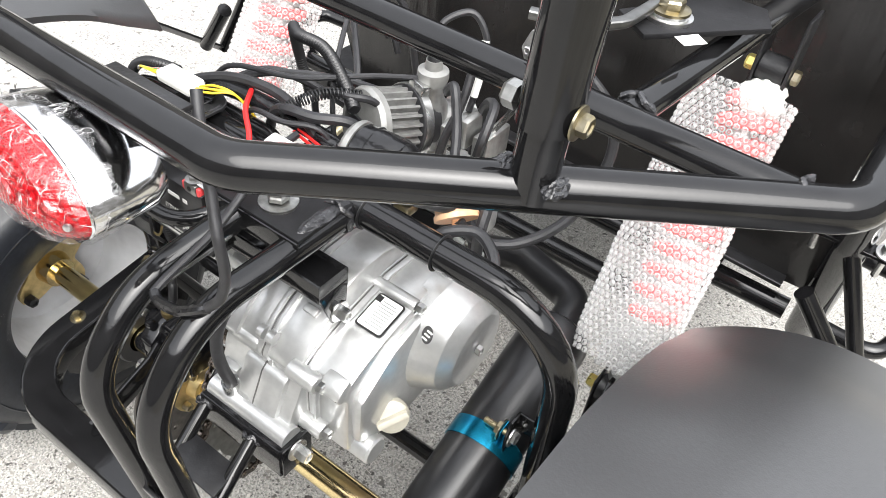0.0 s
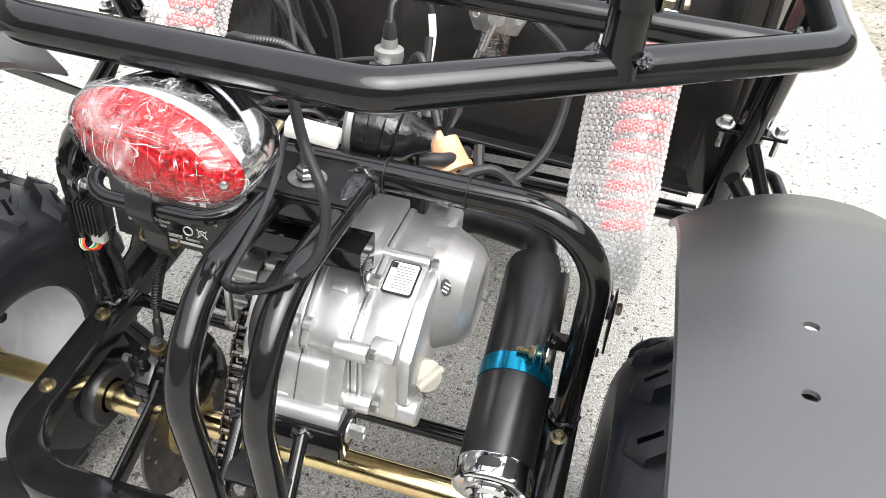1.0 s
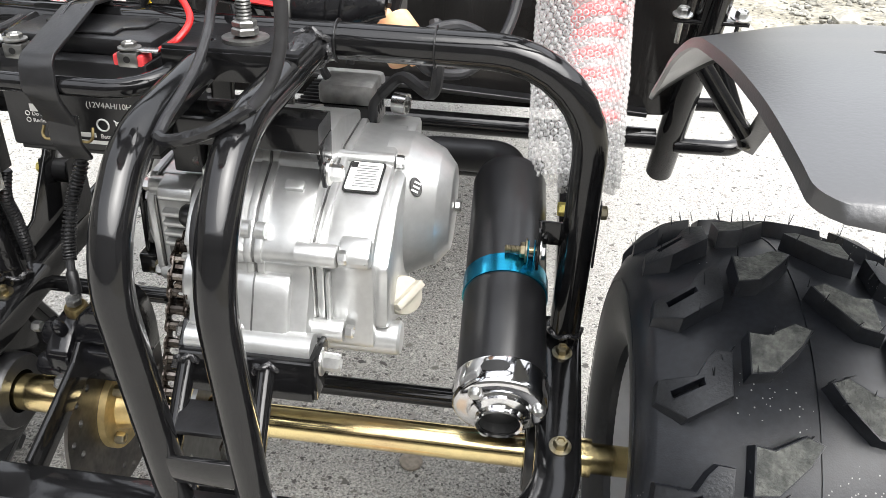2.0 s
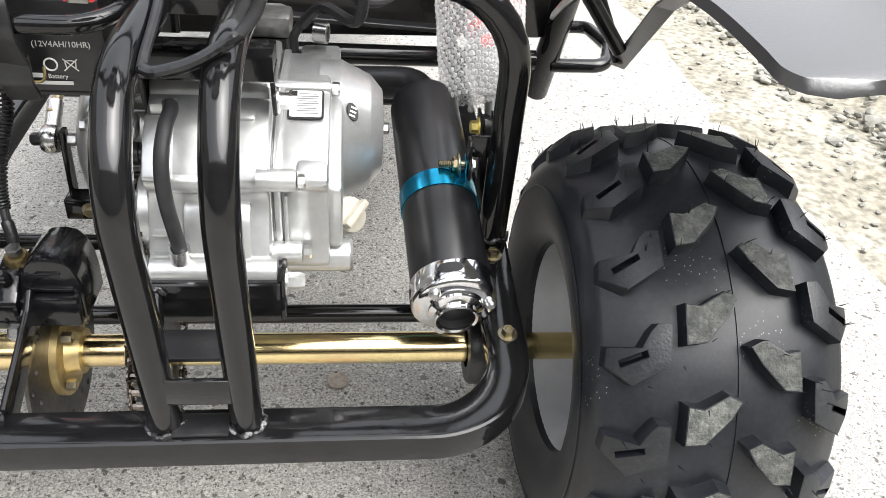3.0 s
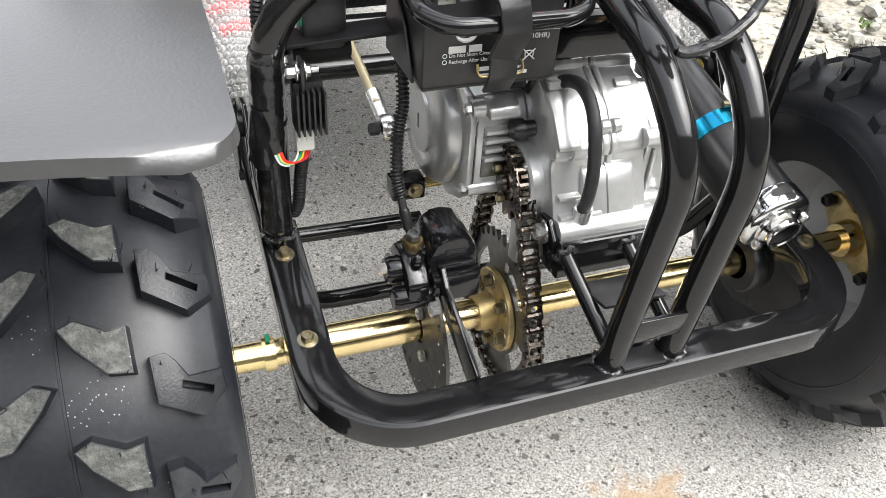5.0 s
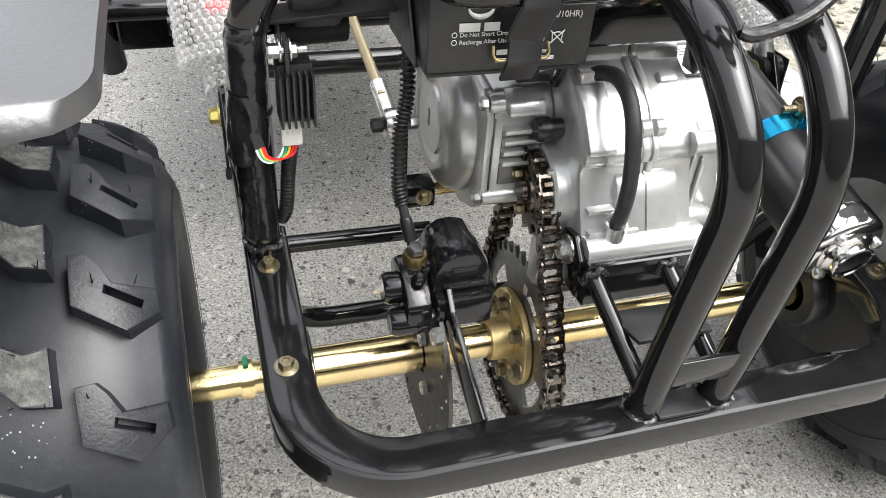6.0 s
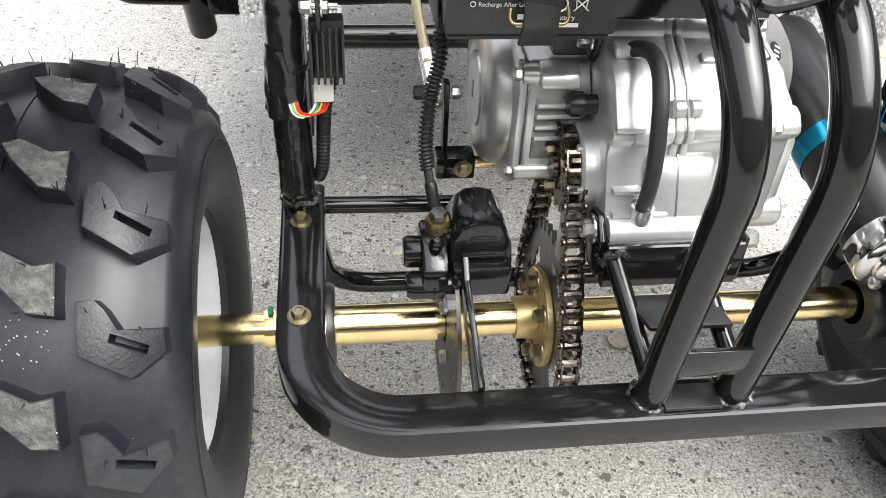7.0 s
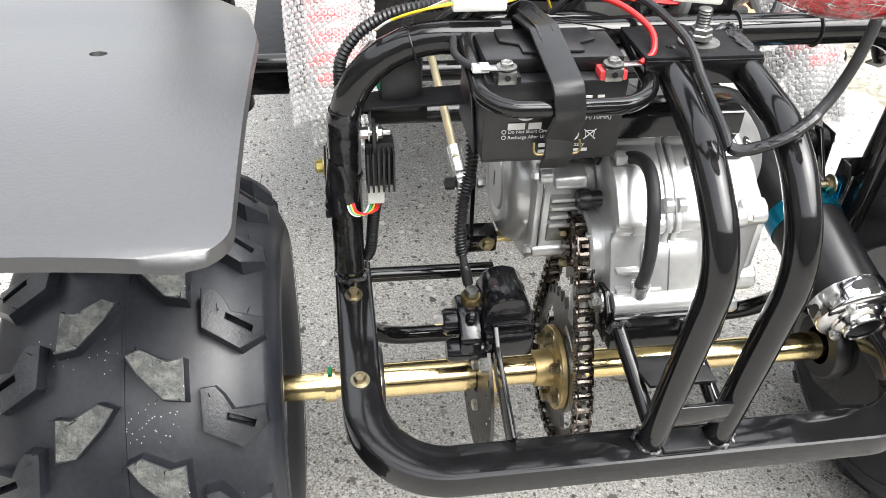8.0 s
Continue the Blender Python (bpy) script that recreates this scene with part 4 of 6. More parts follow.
# brake disc, caliper and sprocket
holes = []
for ring_r, count, off_ in ((.062, 14, 0), (.072, 14, .22)):
    for k in range(count):
        a = off_ + 2 * math.pi * k / count
        holes.append(circle(AX_Y + ring_r * math.cos(a), AX_Z + ring_r * math.sin(a), .0032, 10))
slab("brake_disc", circle(AX_Y, AX_Z, .080, 64), "x", -.1325, -.1295, SHADEDDISC, kart, 0, "thin drilled steel brake disc", holes=holes + [circle(AX_Y, AX_Z, .018, 24)])
turned("disc_flange", [(-.1295, .0142), (-.1295, .038), (-.1235, .038), (-.1235, .022), (-.112, .0195), (-.112, .0142)], GOLDMATT, kart, m=pose(0, AX_Y, AX_Z), seg=40)
for k in range(4):
    a = .5 + k * math.pi / 2
    p = (AX_Y + .030 * math.cos(a), AX_Z + .030 * math.sin(a))
    bolt(kart, (-.1325, *p), (-.3, *p), 0.005, STEEL, False, 0.006)
    bolt(kart, (-.1235, *p), (.3, *p), 0.0048, PLATED, False, 0.009, name="nut")

N1, R1, N2 = 37, .0749, 14
R2 = .0127 / 2 / math.sin(math.pi / N2)
SPR_X, F_Y, F_Z = -.0497, .066, .337


def toothed(cy, cz, rp, n):
    out = []
    for k in range(n):
        for da, dr in ((-.42, -.0035), (-.22, -.0015), (-.10, .0045), (.10, .0045), (.22, -.0015), (.42, -.0035)):
            a = 2 * math.pi * (k + .5 + da) / n
            out.append((cy + (rp + dr) * math.cos(a), cz + (rp + dr) * math.sin(a)))
    return out


windows = []
for k in range(4):
    a0 = .5 + k * math.pi / 2
    arc = [a0 - .42 + .84 * i / 8 for i in range(9)]
    windows.append([(AX_Y + .060 * math.cos(a), AX_Z + .060 * math.sin(a)) for a in arc] + [(AX_Y + .044 * math.cos(a), AX_Z + .044 * math.sin(a)) for a in reversed(arc)])
slab("rear_sprocket", toothed(AX_Y, AX_Z, R1, N1), "x", SPR_X - .002, SPR_X + .002, DISC, kart, 0, "large steel chain sprocket", holes=windows + [circle(AX_Y, AX_Z, .018, 24)])
turned("sprocket_flange", [(-.026, .0142), (-.026, .0172), (-.0095, .0180), (-.0085, .0195), (-.0085, .0395), (-.0075, .0408), (-.0030, .0408), (-.002, .0395), (-.002, .0142)], GOLDMATT, kart, m=pose(SPR_X, AX_Y, AX_Z), seg=40, label="yellow zinc sprocket flange")
for k in range(6):
    a = .3 + k * math.pi / 3
    p = (AX_Y + .0315 * math.cos(a), AX_Z + .0315 * math.sin(a))
    bolt(kart, (SPR_X - .0085, *p), (-.3, *p), 0.0050, PLATED, True, 0.008, name="nut")
slab("front_sprocket", toothed(F_Y, F_Z, R2, N2), "x", SPR_X - .003, SPR_X + .003, CHAIN, kart, 0, holes=[circle(F_Y, F_Z, .009, 16)])
turned("sprocket_shaft", [(-.0592, 0), (-.0592, .008), (-.0562, .009), (-.0562, .016), (-.0537, .017), (-.0537, .010), (-.02, .010)], CHAIN, kart, m=pose(0, F_Y, F_Z), seg=24)
for k in range(2):
    a = 1.1 + k * math.pi
    p = (F_Y + .013 * math.cos(a), F_Z + .013 * math.sin(a))
    bolt(kart, (-.0562, *p), (-.3, *p), 0.0038, PLATED, False, 0.007)


def chain_points():
    """The chain's closed line round both sprockets, as evenly spaced pins."""
    d = Vector((F_Y - AX_Y, F_Z - AX_Z))
    L = d.length
    base = math.atan2(d.y, d.x)
    off_ = math.acos((R1 - R2) / L)
    pts = []
    a0, a1 = base + off_, base + 2 * math.pi - off_
    for i in range(61):
        a = a0 + (a1 - a0) * i / 60
        pts.append(Vector((AX_Y + R1 * math.cos(a), AX_Z + R1 * math.sin(a))))
    b0, b1 = base - off_, base + off_
    for i in range(31):
        a = b0 + (b1 - b0) * i / 30
        pts.append(Vector((F_Y + R2 * math.cos(a), F_Z + R2 * math.sin(a))))
    pts.append(pts[0])
    lens = [0.0]
    for a, b in zip(pts, pts[1:]):
        lens.append(lens[-1] + (b - a).length)
    n = 2 * round(lens[-1] / .0127 / 2)
    out, k = [], 0
    for i in range(n):
        t = lens[-1] * i / n
        while lens[k + 1] < t:
            k += 1
        out.append(pts[k].lerp(pts[k + 1], (t - lens[k]) / (lens[k + 1] - lens[k])))
    return out


def link_mesh(outer, p):
    bm = bmesh.new()
    x = .0068 if outer else .0052
    for s in (-1, 1):
        loop = []
        for k in range(8):
            a = math.pi / 2 + math.pi * k / 7
            loop.append((.0052 * math.cos(a), .0052 * math.sin(a)))
        loop += [(p / 2, -.0036)]
        for k in range(8):
            a = -math.pi / 2 + math.pi * k / 7
            loop.append((p + .0052 * math.cos(a), .0052 * math.sin(a)))
        loop += [(p / 2, .0036)]
        lo, hi = sorted((s * x, s * (x + .0013)))
        A = [bm.verts.new((lo, y, z)) for y, z in loop]
        B = [bm.verts.new((hi, y, z)) for y, z in loop]
        bm.faces.new(A)
        bm.faces.new(list(reversed(B)))
        for i in range(len(loop)):
            bm.faces.new((A[i], B[i], B[(i + 1) % len(loop)], A[(i + 1) % len(loop)]))
    plates = len(bm.faces)
    for y in (0, p):
        r, w = (.0020, .0092) if outer else (.0040, .0052)
        lathe_bm([(-w, 0), (-w, r), (w, r), (w, 0)], 10, bm, Matrix.Translation((0, y, 0)))
    for k, f in enumerate(bm.faces):
        f.material_index = 1 if k >= plates else 0
    bmesh.ops.recalc_face_normals(bm, faces=bm.faces)
    return bm


pins = chain_points()
chain = part("drive_chain", link_mesh(True, .0127), (CHAIN, ROLLER), kart, "oily dark roller chain", smooth=30)
inner = None


def link_pose(i):
    a, b = pins[i], pins[(i + 1) % len(pins)]
    return pose(SPR_X, a.x, a.y, math.degrees(math.atan2(b.y - a.y, b.x - a.x)))


chain.matrix_basis = link_pose(0)
back = chain.matrix_basis.inverted()
first_outer = None
for i in range(1, len(pins)):
    m = back @ link_pose(i)
    if i % 2:
        if inner is None:
            inner = part("chain_link", link_mesh(False, .0127), (CHAIN, ROLLER), chain, smooth=30)
            inner.matrix_basis = m
        else:
            again(inner, m, chain)
    else:
        if first_outer is None:
            first_outer = part("chain_link", link_mesh(True, .0127), (CHAIN, ROLLER), chain, smooth=30)
            first_outer.matrix_basis = m
        else:
            again(first_outer, m, chain)

# brake caliper and hose
caliper = slab("brake_caliper", [(-.1365, .262), (-.1365, .290), (-.1345, .3035), (-.1290, .3140), (-.1210, .3195), (-.1110, .3205), (-.1020, .3180), (-.0960, .3110), (-.0920, .2990), (-.0905, .286), (-.0905, .262)], "y", .022, .070, CALIPER, kart, 0.0035, "black cast hydraulic brake caliper")
slab("caliper_body", [(.012, .262), (.060, .268), (.066, .290), (.052, .304), (.030, .300), (.012, .285)], "x", -.156, -.137, CALIPER, caliper, 0.003)
box("caliper_bridge", (-.140, .034, .286), (-.118, .064, .304), CALIPER, caliper, 0.003)
turned("piston_boss", [(-.168, 0), (-.168, .010), (-.165, .012), (-.150, .012), (-.150, 0)], CALIPER, caliper, m=pose(0, .040, .284), seg=24)
turned("slide_pin", [(-.1665, 0), (-.1665, .0085), (-.163, .0105), (-.128, .0105), (-.124, .009), (-.124, 0)], CALIPER, caliper, m=pose(0, .022, .267), seg=24)
for x in (-.147, -.139):
    turned("pin_ring", [(x - .001, .0105), (x - .001, .0113), (x + .001, .0113), (x + .001, .0105)], CALIPER, caliper, m=pose(0, .022, .267), seg=24)
# black block instead of an opening, its shade put into the colour
box("caliper_window", (-.112, .0125, .268), (-.106, .0195, .282), INKSHADE, caliper, 0.001)
box("caliper_step", (-.1350, .0120, .2625), (-.0925, .0240, .2900), CALIPER, caliper, 0.003)
box("caliper_rib", (-.1285, .0185, .2920), (-.0960, .0235, .2955), CALIPER, caliper, 0.0012)
box("caliper_rib", (-.1225, .0195, .3060), (-.1040, .0235, .3085), CALIPER, caliper, 0.001)
bolt(caliper, (-.168, .034, .292), (-.3, .034, .292), 0.004, STEEL, False, 0.008)
turned("bleed_nipple", [(0, 0), (0, .0048), (.008, .0052), (.012, .004), (.014, .002), (.014, 0)], CALIPER, caliper, m=along((-.146, .026, .296), (-.146, .010, .33)), seg=16)
turned("banjo_fitting", [(0, 0), (0, .0090), (.010, .0090), (.012, .0078), (.012, 0)], BRASSDARK, caliper, m=along((-.143, .046, .298), (-.143, .040, .33)), seg=20, label="olive zinc banjo fitting")
bolt(caliper, (-.143, .0438, .310), (-.143, .036, .36), 0.0056, ALUDARK, False, 0.007)
bar("brake_torque_arm", [(-.1265, .022, .288), (-.1265, .008, .276), (-.1250, -.066, .246)], 0.0045, 0.026, BLACK, kart, rad=.01, bevel=0.001)
bolt(kart, (-.1325, .000, .268), (-.3, .000, .268), 0.0058, STEEL, False, 0.009)
HB = spline([(-.144, .050, .312), (-.148, .056, .332), (-.151, .066, .355), (-.148, .078, .385), (-.141, .088, .412), (-.140, .10, .450), (-.135, .12, .49)], 10)
bm = bmesh.new()
sweep(bm, HB, ring_section(.0034, 10))
bmesh.ops.recalc_face_normals(bm, faces=bm.faces)
part("brake_hose", bm, HOSE, kart, "black brake hose inside a wire coil")
bm = bmesh.new()
coil(bm, HB[14:], .0046, .0010, 46)
part("hose_spring", bm, PLATE, kart)
turned("hose_ferrule", [(0, 0), (0, .0046), (.016, .0046), (.018, .0036), (.018, 0)], PLATE, kart, m=along(HB[2], HB[10]), seg=16)

# engine
CASE = [(.030, .294), (.012, .299), (.0065, .306), (.0055, .316), (.0085, .326), (.0150, .340), (.0225, .356), (.0275, .368), (.0285, .3768), (.0238, .3790), (.0228, .3850), (.0245, .3890), (.0310, .3985), (.0420, .4115), (.0560, .4215), (.0700, .4288), (.0752, .4318), (.0775, .4380), (.084, .4440), (.10, .4490), (.13, .4505), (.20, .432), (.21, .30), (.1, .287)]
RIGHT = [(.042, .297), (.034, .304), (.0330, .372), (.0310, .3765), (.0275, .3790), (.0270, .3850), (.0340, .3930), (.046, .4005), (.060, .4070), (.078, .4135), (.130, .4265), (.19, .4265), (.218, .402), (.218, .308), (.19, .285), (.06, .285)]


def grown(poly, d):
    cy = sum(p[0] for p in poly) / len(poly)
    cz = sum(p[1] for p in poly) / len(poly)
    out = []
    for y, z in poly:
        k = 1 + d / math.hypot(y - cy, z - cz)
        out.append((cy + (y - cy) * k, cz + (z - cz) * k))
    return out


engine = slab("engine", grown(RIGHT, -.0025), "x", .058, .098, ALU, kart, 0.0035, "silver cast-aluminium horizontal petrol engine")
slab("left_crankcase", CASE, "x", -.034, .0135, ALU, engine, 0.0025)
slab("middle_crankcase", grown(CASE, -.0012), "x", .0165, .0540, ALU, engine, 0.0025)
slab("case_gasket", grown(CASE, .0004), "x", .0139, .0157, ALUDARK, engine, 0)
slab("case_flange", grown(CASE, .0014), "x", .0080, .0138, ALU, engine, 0.0008)
slab("case_flange", grown(CASE, .0014), "x", .0158, .0210, ALU, engine, 0.0008)
slab("case_flange", grown(RIGHT, .001), "x", .0505, .0552, ALU, engine, 0.0012)
slab("case_gasket", RIGHT, "x", .0553, .0567, ALUDARK, engine, 0)
slab("case_flange", grown(RIGHT, .001), "x", .0568, .0625, ALU, engine, 0.0012)
# raised plate, mounting tube and cast pads on the crankcase
slab("case_plate", [(.0205, .3880), (.0195, .3915), (.0275, .4020), (.0385, .4148), (.0535, .4250), (.062, .421), (.05, .39)], "x", -.0335, -.0130, ALU, engine, 0.0018)
turned("mount_tube", [(-.0325, 0), (-.0325, .0112), (.0595, .0112), (.0595, 0)], ALU, engine, m=pose(0, .0075, .3205), seg=28)
box("hose_pad", (-.030, .056, .4235), (-.012, .068, .4325), ALU, engine, .0015)
box("case_pad", (.030, .0560, .4180), (.044, .0640, .4262), ALU, engine, .0012, m=Matrix.Translation((0, .06, .422)) @ pose(0, 0, 0, 32) @ Matrix.Translation((0, -.06, -.422)))
for x0, x1 in ((.0060, .0125), (.0170, .0235)):
    turned("case_boss", [(x0, 0), (x0, .0062), (x1, .0062), (x1, 0)], ALU, engine, m=pose(0, .0305, .4010), seg=20)
for z in (.3335, .3480):
    box("case_rib", (-.0300, .0060 + (z - .3335) * .45, z - .0016), (-.0100, .030, z + .0016), ALU, engine, .0010)
slab("cover_rib", [(.0318, .309), (.0300, .314), (.0300, .366), (.0318, .371), (.036, .371), (.036, .309)], "x", .0640, .0672, ALU, engine, 0.0008)
slab("cover_shoulder", [(.0290, .3780), (.0240, .3815), (.0240, .3880), (.0310, .3960), (.040, .3995), (.045, .378)], "x", .0740, .0975, ALU, engine, 0.0035)
slab("clutch_shoulder", [(.040, .32), (.040, .372), (.082, .404), (.135, .418), (.19, .415), (.208, .37), (.19, .31), (.09, .295)], "x", .095, .108, ALU, engine, 0.005)
turned("clutch_cover", [(.088, .0605), (.1060, .0605), (.1072, .0602), (.1080, .0594), (.1305, .0488), (.1314, .0481), (.1404, .0372), (.1412, .0362), (.1416, .0350), (.1425, .0)], ALU, engine, m=pose(0, .158, .367), seg=56, label="domed silver clutch cover")
bolt(engine, (.142, .156, .370), (.5, .156, .370), 0.0045, STEEL, False, 0.006)
for (x0, x1, y, z, r) in ((.046, .077, .0300, .3225, .0085), (.046, .0745, .0255, .3885, .0085), (.050, .098, .121, .4205, .0065), (.058, .116, .053, .304, .0135), (-.0185, .008, .0300, .3840, .0088), (-.0165, .010, .0140, .3290, .0085)):
    turned("case_boss", [(x0, 0), (x0, r), (x1 - .002, r), (x1, r * .88), (x1, 0)], ALU, engine, m=pose(0, y, z), seg=24)
for x, y, z in ((.077, .0300, .3225), (.0745, .0255, .3885), (.098, .1215, .421)):
    bolt(engine, (x, y, z), (x + 1, y, z), 0.0046, STEEL, False, 0.007)
for x, y, z in ((-.0185, .0300, .3840), (-.0165, .0140, .3290)):
    bolt(engine, (x, y, z), (x - 1, y, z), 0.0046, STEEL, False, 0.006)
slab("gear_bulge", [(.0060, .314), (.0035, .322), (.0085, .336), (.0165, .354), (.0205, .3635), (.0260, .3690), (.04, .3690), (.04, .314)], "x", -.0080, .0410, ALU, engine, 0.0035)
slab("case_seam", grown([(.0060, .316), (.0035, .322), (.0085, .336), (.0165, .354), (.0205, .3635), (.0260, .3690), (.04, .3690), (.04, .316)], .0006), "x", .0140, .0153, ALUDARK, engine, 0)
# oil filler
CAP = along((.112, .078, .327), (.112 + .56, .078 - .62, .327 + .50))
turned("filler_neck", [(-.03, 0), (-.03, .0125), (-.004, .0125), (-.004, 0)], ALU, engine, m=CAP, seg=24)
turned("oil_filler_cap", [(-.005, 0), (-.005, .0152), (.001, .0158), (.005, .0150), (.0065, .012), (.007, 0)], CREAM, engine, m=CAP, seg=28, label="cream plastic oil filler cap")
slab("cap_grip", [(-.003, -.0145), (.003, -.0145), (.003, .0145), (-.003, .0145)], "x", .006, .015, CREAM, engine, 0.001, m=CAP @ pose(0, 0, 0, 115))
# decals
def decal_plate(name, centre, right, up_, w, h, mat, parent, lift=0.0, label="", r=.003):
    c, a, b = Vector(centre), Vector(right).normalized(), Vector(up_).normalized()
    nrm = a.cross(b).normalized()
    b = nrm.cross(a).normalized()
    bm = bmesh.new()
    vs = []
    for sx, sy, a0 in ((1, 1, 0), (-1, 1, 90), (-1, -1, 180), (1, -1, 270)):
        for k in range(4):
            t = radians(a0 + 30 * k)
            vs.append(bm.verts.new(c + a * (sx * (w / 2 - r) + r * math.cos(t)) + b * (sy * (h / 2 - r) + r * math.sin(t)) + nrm * lift))
    f = bm.faces.new(vs)
    got = bmesh.ops.extrude_face_region(bm, geom=[f])
    for v in [g for g in got["geom"] if isinstance(g, bmesh.types.BMVert)]:
        v.co += nrm * .0005
    bmesh.ops.recalc_face_normals(bm, faces=bm.faces)
    return part(name, bm, mat, parent, label, smooth=0)


S_C, S_R, S_U = V(.0790, .0960, .4172), V(1, 0, 0), V(0, .97, .25)
decal_plate("data_label", S_C, S_R, S_U, .028, .036, INKSHADE, engine, 0.0, "white data sticker with a black border")
decal_plate("label_field", S_C, S_R, S_U, .0245, .0325, LABEL, engine, .0008, r=.002)
decal_plate("label_block", S_C + V(-.0095, .0116, .0030), S_R, S_U, .005, .006, INKSHADE, engine, .0014, r=.0005)
for k in range(9):
    decal_plate("label_text_line", S_C + S_U.normalized() * (.0115 - .003 * k) + V(.0015, 0, 0), S_R, S_U, .017 if k % 3 else .014, .0006, GREYINK, engine, .0014, r=.0002)
bm = lathe_bm([(0, .0), (0, .0078), (.0008, .0074), (.0009, 0)], 24)
oval = part("oval_badge", bm, INKSHADE, engine, "black oval badge")
O_C = V(.1154, .1147, .4036)
oval.matrix_basis = along(O_C, O_C + V(.42, -.69, .585)) @ Matrix.Diagonal((1, .62, 1, 1))
for k in range(3):
    w = box("badge_mark", (.0009, -.0045 + .0035 * k, -.0028), (.0013, -.0030 + .0035 * k, .0028), LABEL, engine, 0)
    w.matrix_basis = along(O_C, O_C + V(.42, -.69, .585)) @ pose(0, 0, 0, 55)
# magneto side
turned("magneto_cover", [(-.040, .060), (-.086, .060), (-.094, .0585), (-.100, .054), (-.104, .046), (-.1045, .036), (-.1025, .033), (-.1025, .0), ], ALU, engine, m=pose(0, .152, .358), seg=48, label="round silver magneto cover")
turned("cover_disc", [(-.1025, .030), (-.1048, .0285), (-.1052, .026), (-.1052, 0)], ALU, engine, m=pose(0, .152, .358), seg=40)
# no slot is cut: a dark strip paints its shade
box("cover_slot", (-.1058, .1505, .351), (-.1050, .1535, .365), ALUDARK, engine, 0)
MAG = [(.092, .310), (.080, .322), (.077, .335), (.077, .392), (.090, .409), (.16, .418), (.2, .39), (.2, .30), (.12, .298)]
slab("magneto_housing", MAG, "x", -.0795, -.034, ALU, engine, 0.0035)
slab("case_gasket", grown(MAG, .0004), "x", -.0802, -.0790, ALUDARK, engine, 0)
slab("magneto_flange", grown(MAG, .0010), "x", -.0860, -.0805, ALU, engine, 0.001)
for y, z, r in ((.083, .4015, .0075), (.081, .326, .007)):
    turned("case_boss", [(-.084, 0), (-.084, r * .85), (-.082, r), (-.046, r), (-.046, 0)], ALU, engine, m=pose(0, y, z), seg=24)
    bolt(engine, (-.0838, y, z), (-1, y, z), 0.0044, STEEL, False, 0.006)
slab("case_shelf", [(.068, .3965), (.066, .399), (.070, .407), (.085, .412), (.085, .3965)], "x", -.0735, -.046, ALU, engine, 0.002)
# flat dark plate in place of the hollow, its shade put into the colour
slab("side_recess", [(.0755, .338), (.0755, .386), (.082, .386), (.082, .338)], "x", -.0735, -.040, ALUDARK, engine, 0.001)
for k in range(4):
    slab("case_rib", [(.070, .356 + .0085 * k), (.070, .3600 + .0085 * k), (.08, .361 + .0085 * k), (.08, .356 + .0085 * k)], "x", -.0735, -.040, ALU, engine, 0.001)
turned("sprocket_boss", [(-.032, .036), (-.044, .036), (-.046, .034), (-.046, .024), (-.036, .022), (-.036, .01)], ALU, engine, m=pose(0, F_Y, F_Z), seg=40)
for k in range(7):
    a = .4 + k * .9
    p = (F_Y + .033 * math.cos(a), F_Z + .033 * math.sin(a))
    slab("boss_rib", [(p[0] - .002, p[1] - .002), (p[0] + .002, p[1] - .002), (p[0] + .002, p[1] + .002), (p[0] - .002, p[1] + .002)], "x", -.049, -.034, ALU, engine, 0.0008)
turned("neutral_switch", [(-.054, 0), (-.054, .007), (-.051, .009), (-.044, .009), (-.044, .007), (-.03, .007)], PLASTIC, engine, m=pose(0, .066, .387), seg=20, label="black rubber switch boot")
slab("stator_lug", [(.034, .270), (.050, .268), (.052, .31), (.030, .31)], "x", -.052, -.040, ALU, engine, 0.003)
# top: hanger, cylinder
bar("engine_hanger", [(-.040, .060, .4655), (.0600, .060, .4655)], 0.033, 0.021, BLACK, kart, bevel=0.003)
for x in (-.012, .030):
    bar("hanger_strap", [(x, .070, .522), (x, .066, .482)], 0.016, 0.004, BLACK, kart, up=(0, 1, 0), bevel=.001)
slab("hanger_ear", [(.058, .424), (.074, .424), (.0765, .462), (.0435, .462)], "x", .0570, .0605, BLACK, kart, 0.001)
bolt(kart, (.0605, .066, .4330), (1, .066, .4330), 0.0056, STEEL, True, 0.010)
slab("hanger_ear", [(.078, .412), (.100, .412), (.092, .47), (.068, .47), (.070, .43)], "x", -.0385, -.0350, PLATE, kart, 0.001)
box("hanger_block", (-.064, .084, .414), (-.0385, .098, .452), PLATE, kart, .002)
bolt(kart, (-.0385, .088, .424), (-.3, .088, .424), 0.0056, STEEL, True, 0.010)
slab("cylinder_head", [(.056, .335), (.056, .405), (-.005, .405), (-.005, .335)][::-1], "y", .213, .300, ALUDARK, engine, 0.004)
for k in range(8):
    y = .222 + .0095 * k
    slab("cylinder_fin", [(-.012, .325), (.056, .325), (.056, .424), (-.012, .424)], "y", y, y + .003, PLATE, engine, 0.0006)
box("head_cover", (-.014, .298, .345), (.050, .335, .424), ALU, engine, 0.006)
box("intake_block", (.010, .222, .4245), (.060, .262, .4440), CARB, engine, 0.004)
slab("cylinder_cover", [(.070, .424), (.105, .424), (.105, .392), (.070, .392)][::-1], "y", .165, .215, ALU, engine, 0.004)
tube("breather_stub", [(.064, .20, .418), (.064, .20, .436), (.070, .205, .444)], 0.0040, HOSE, engine, rad=.008)
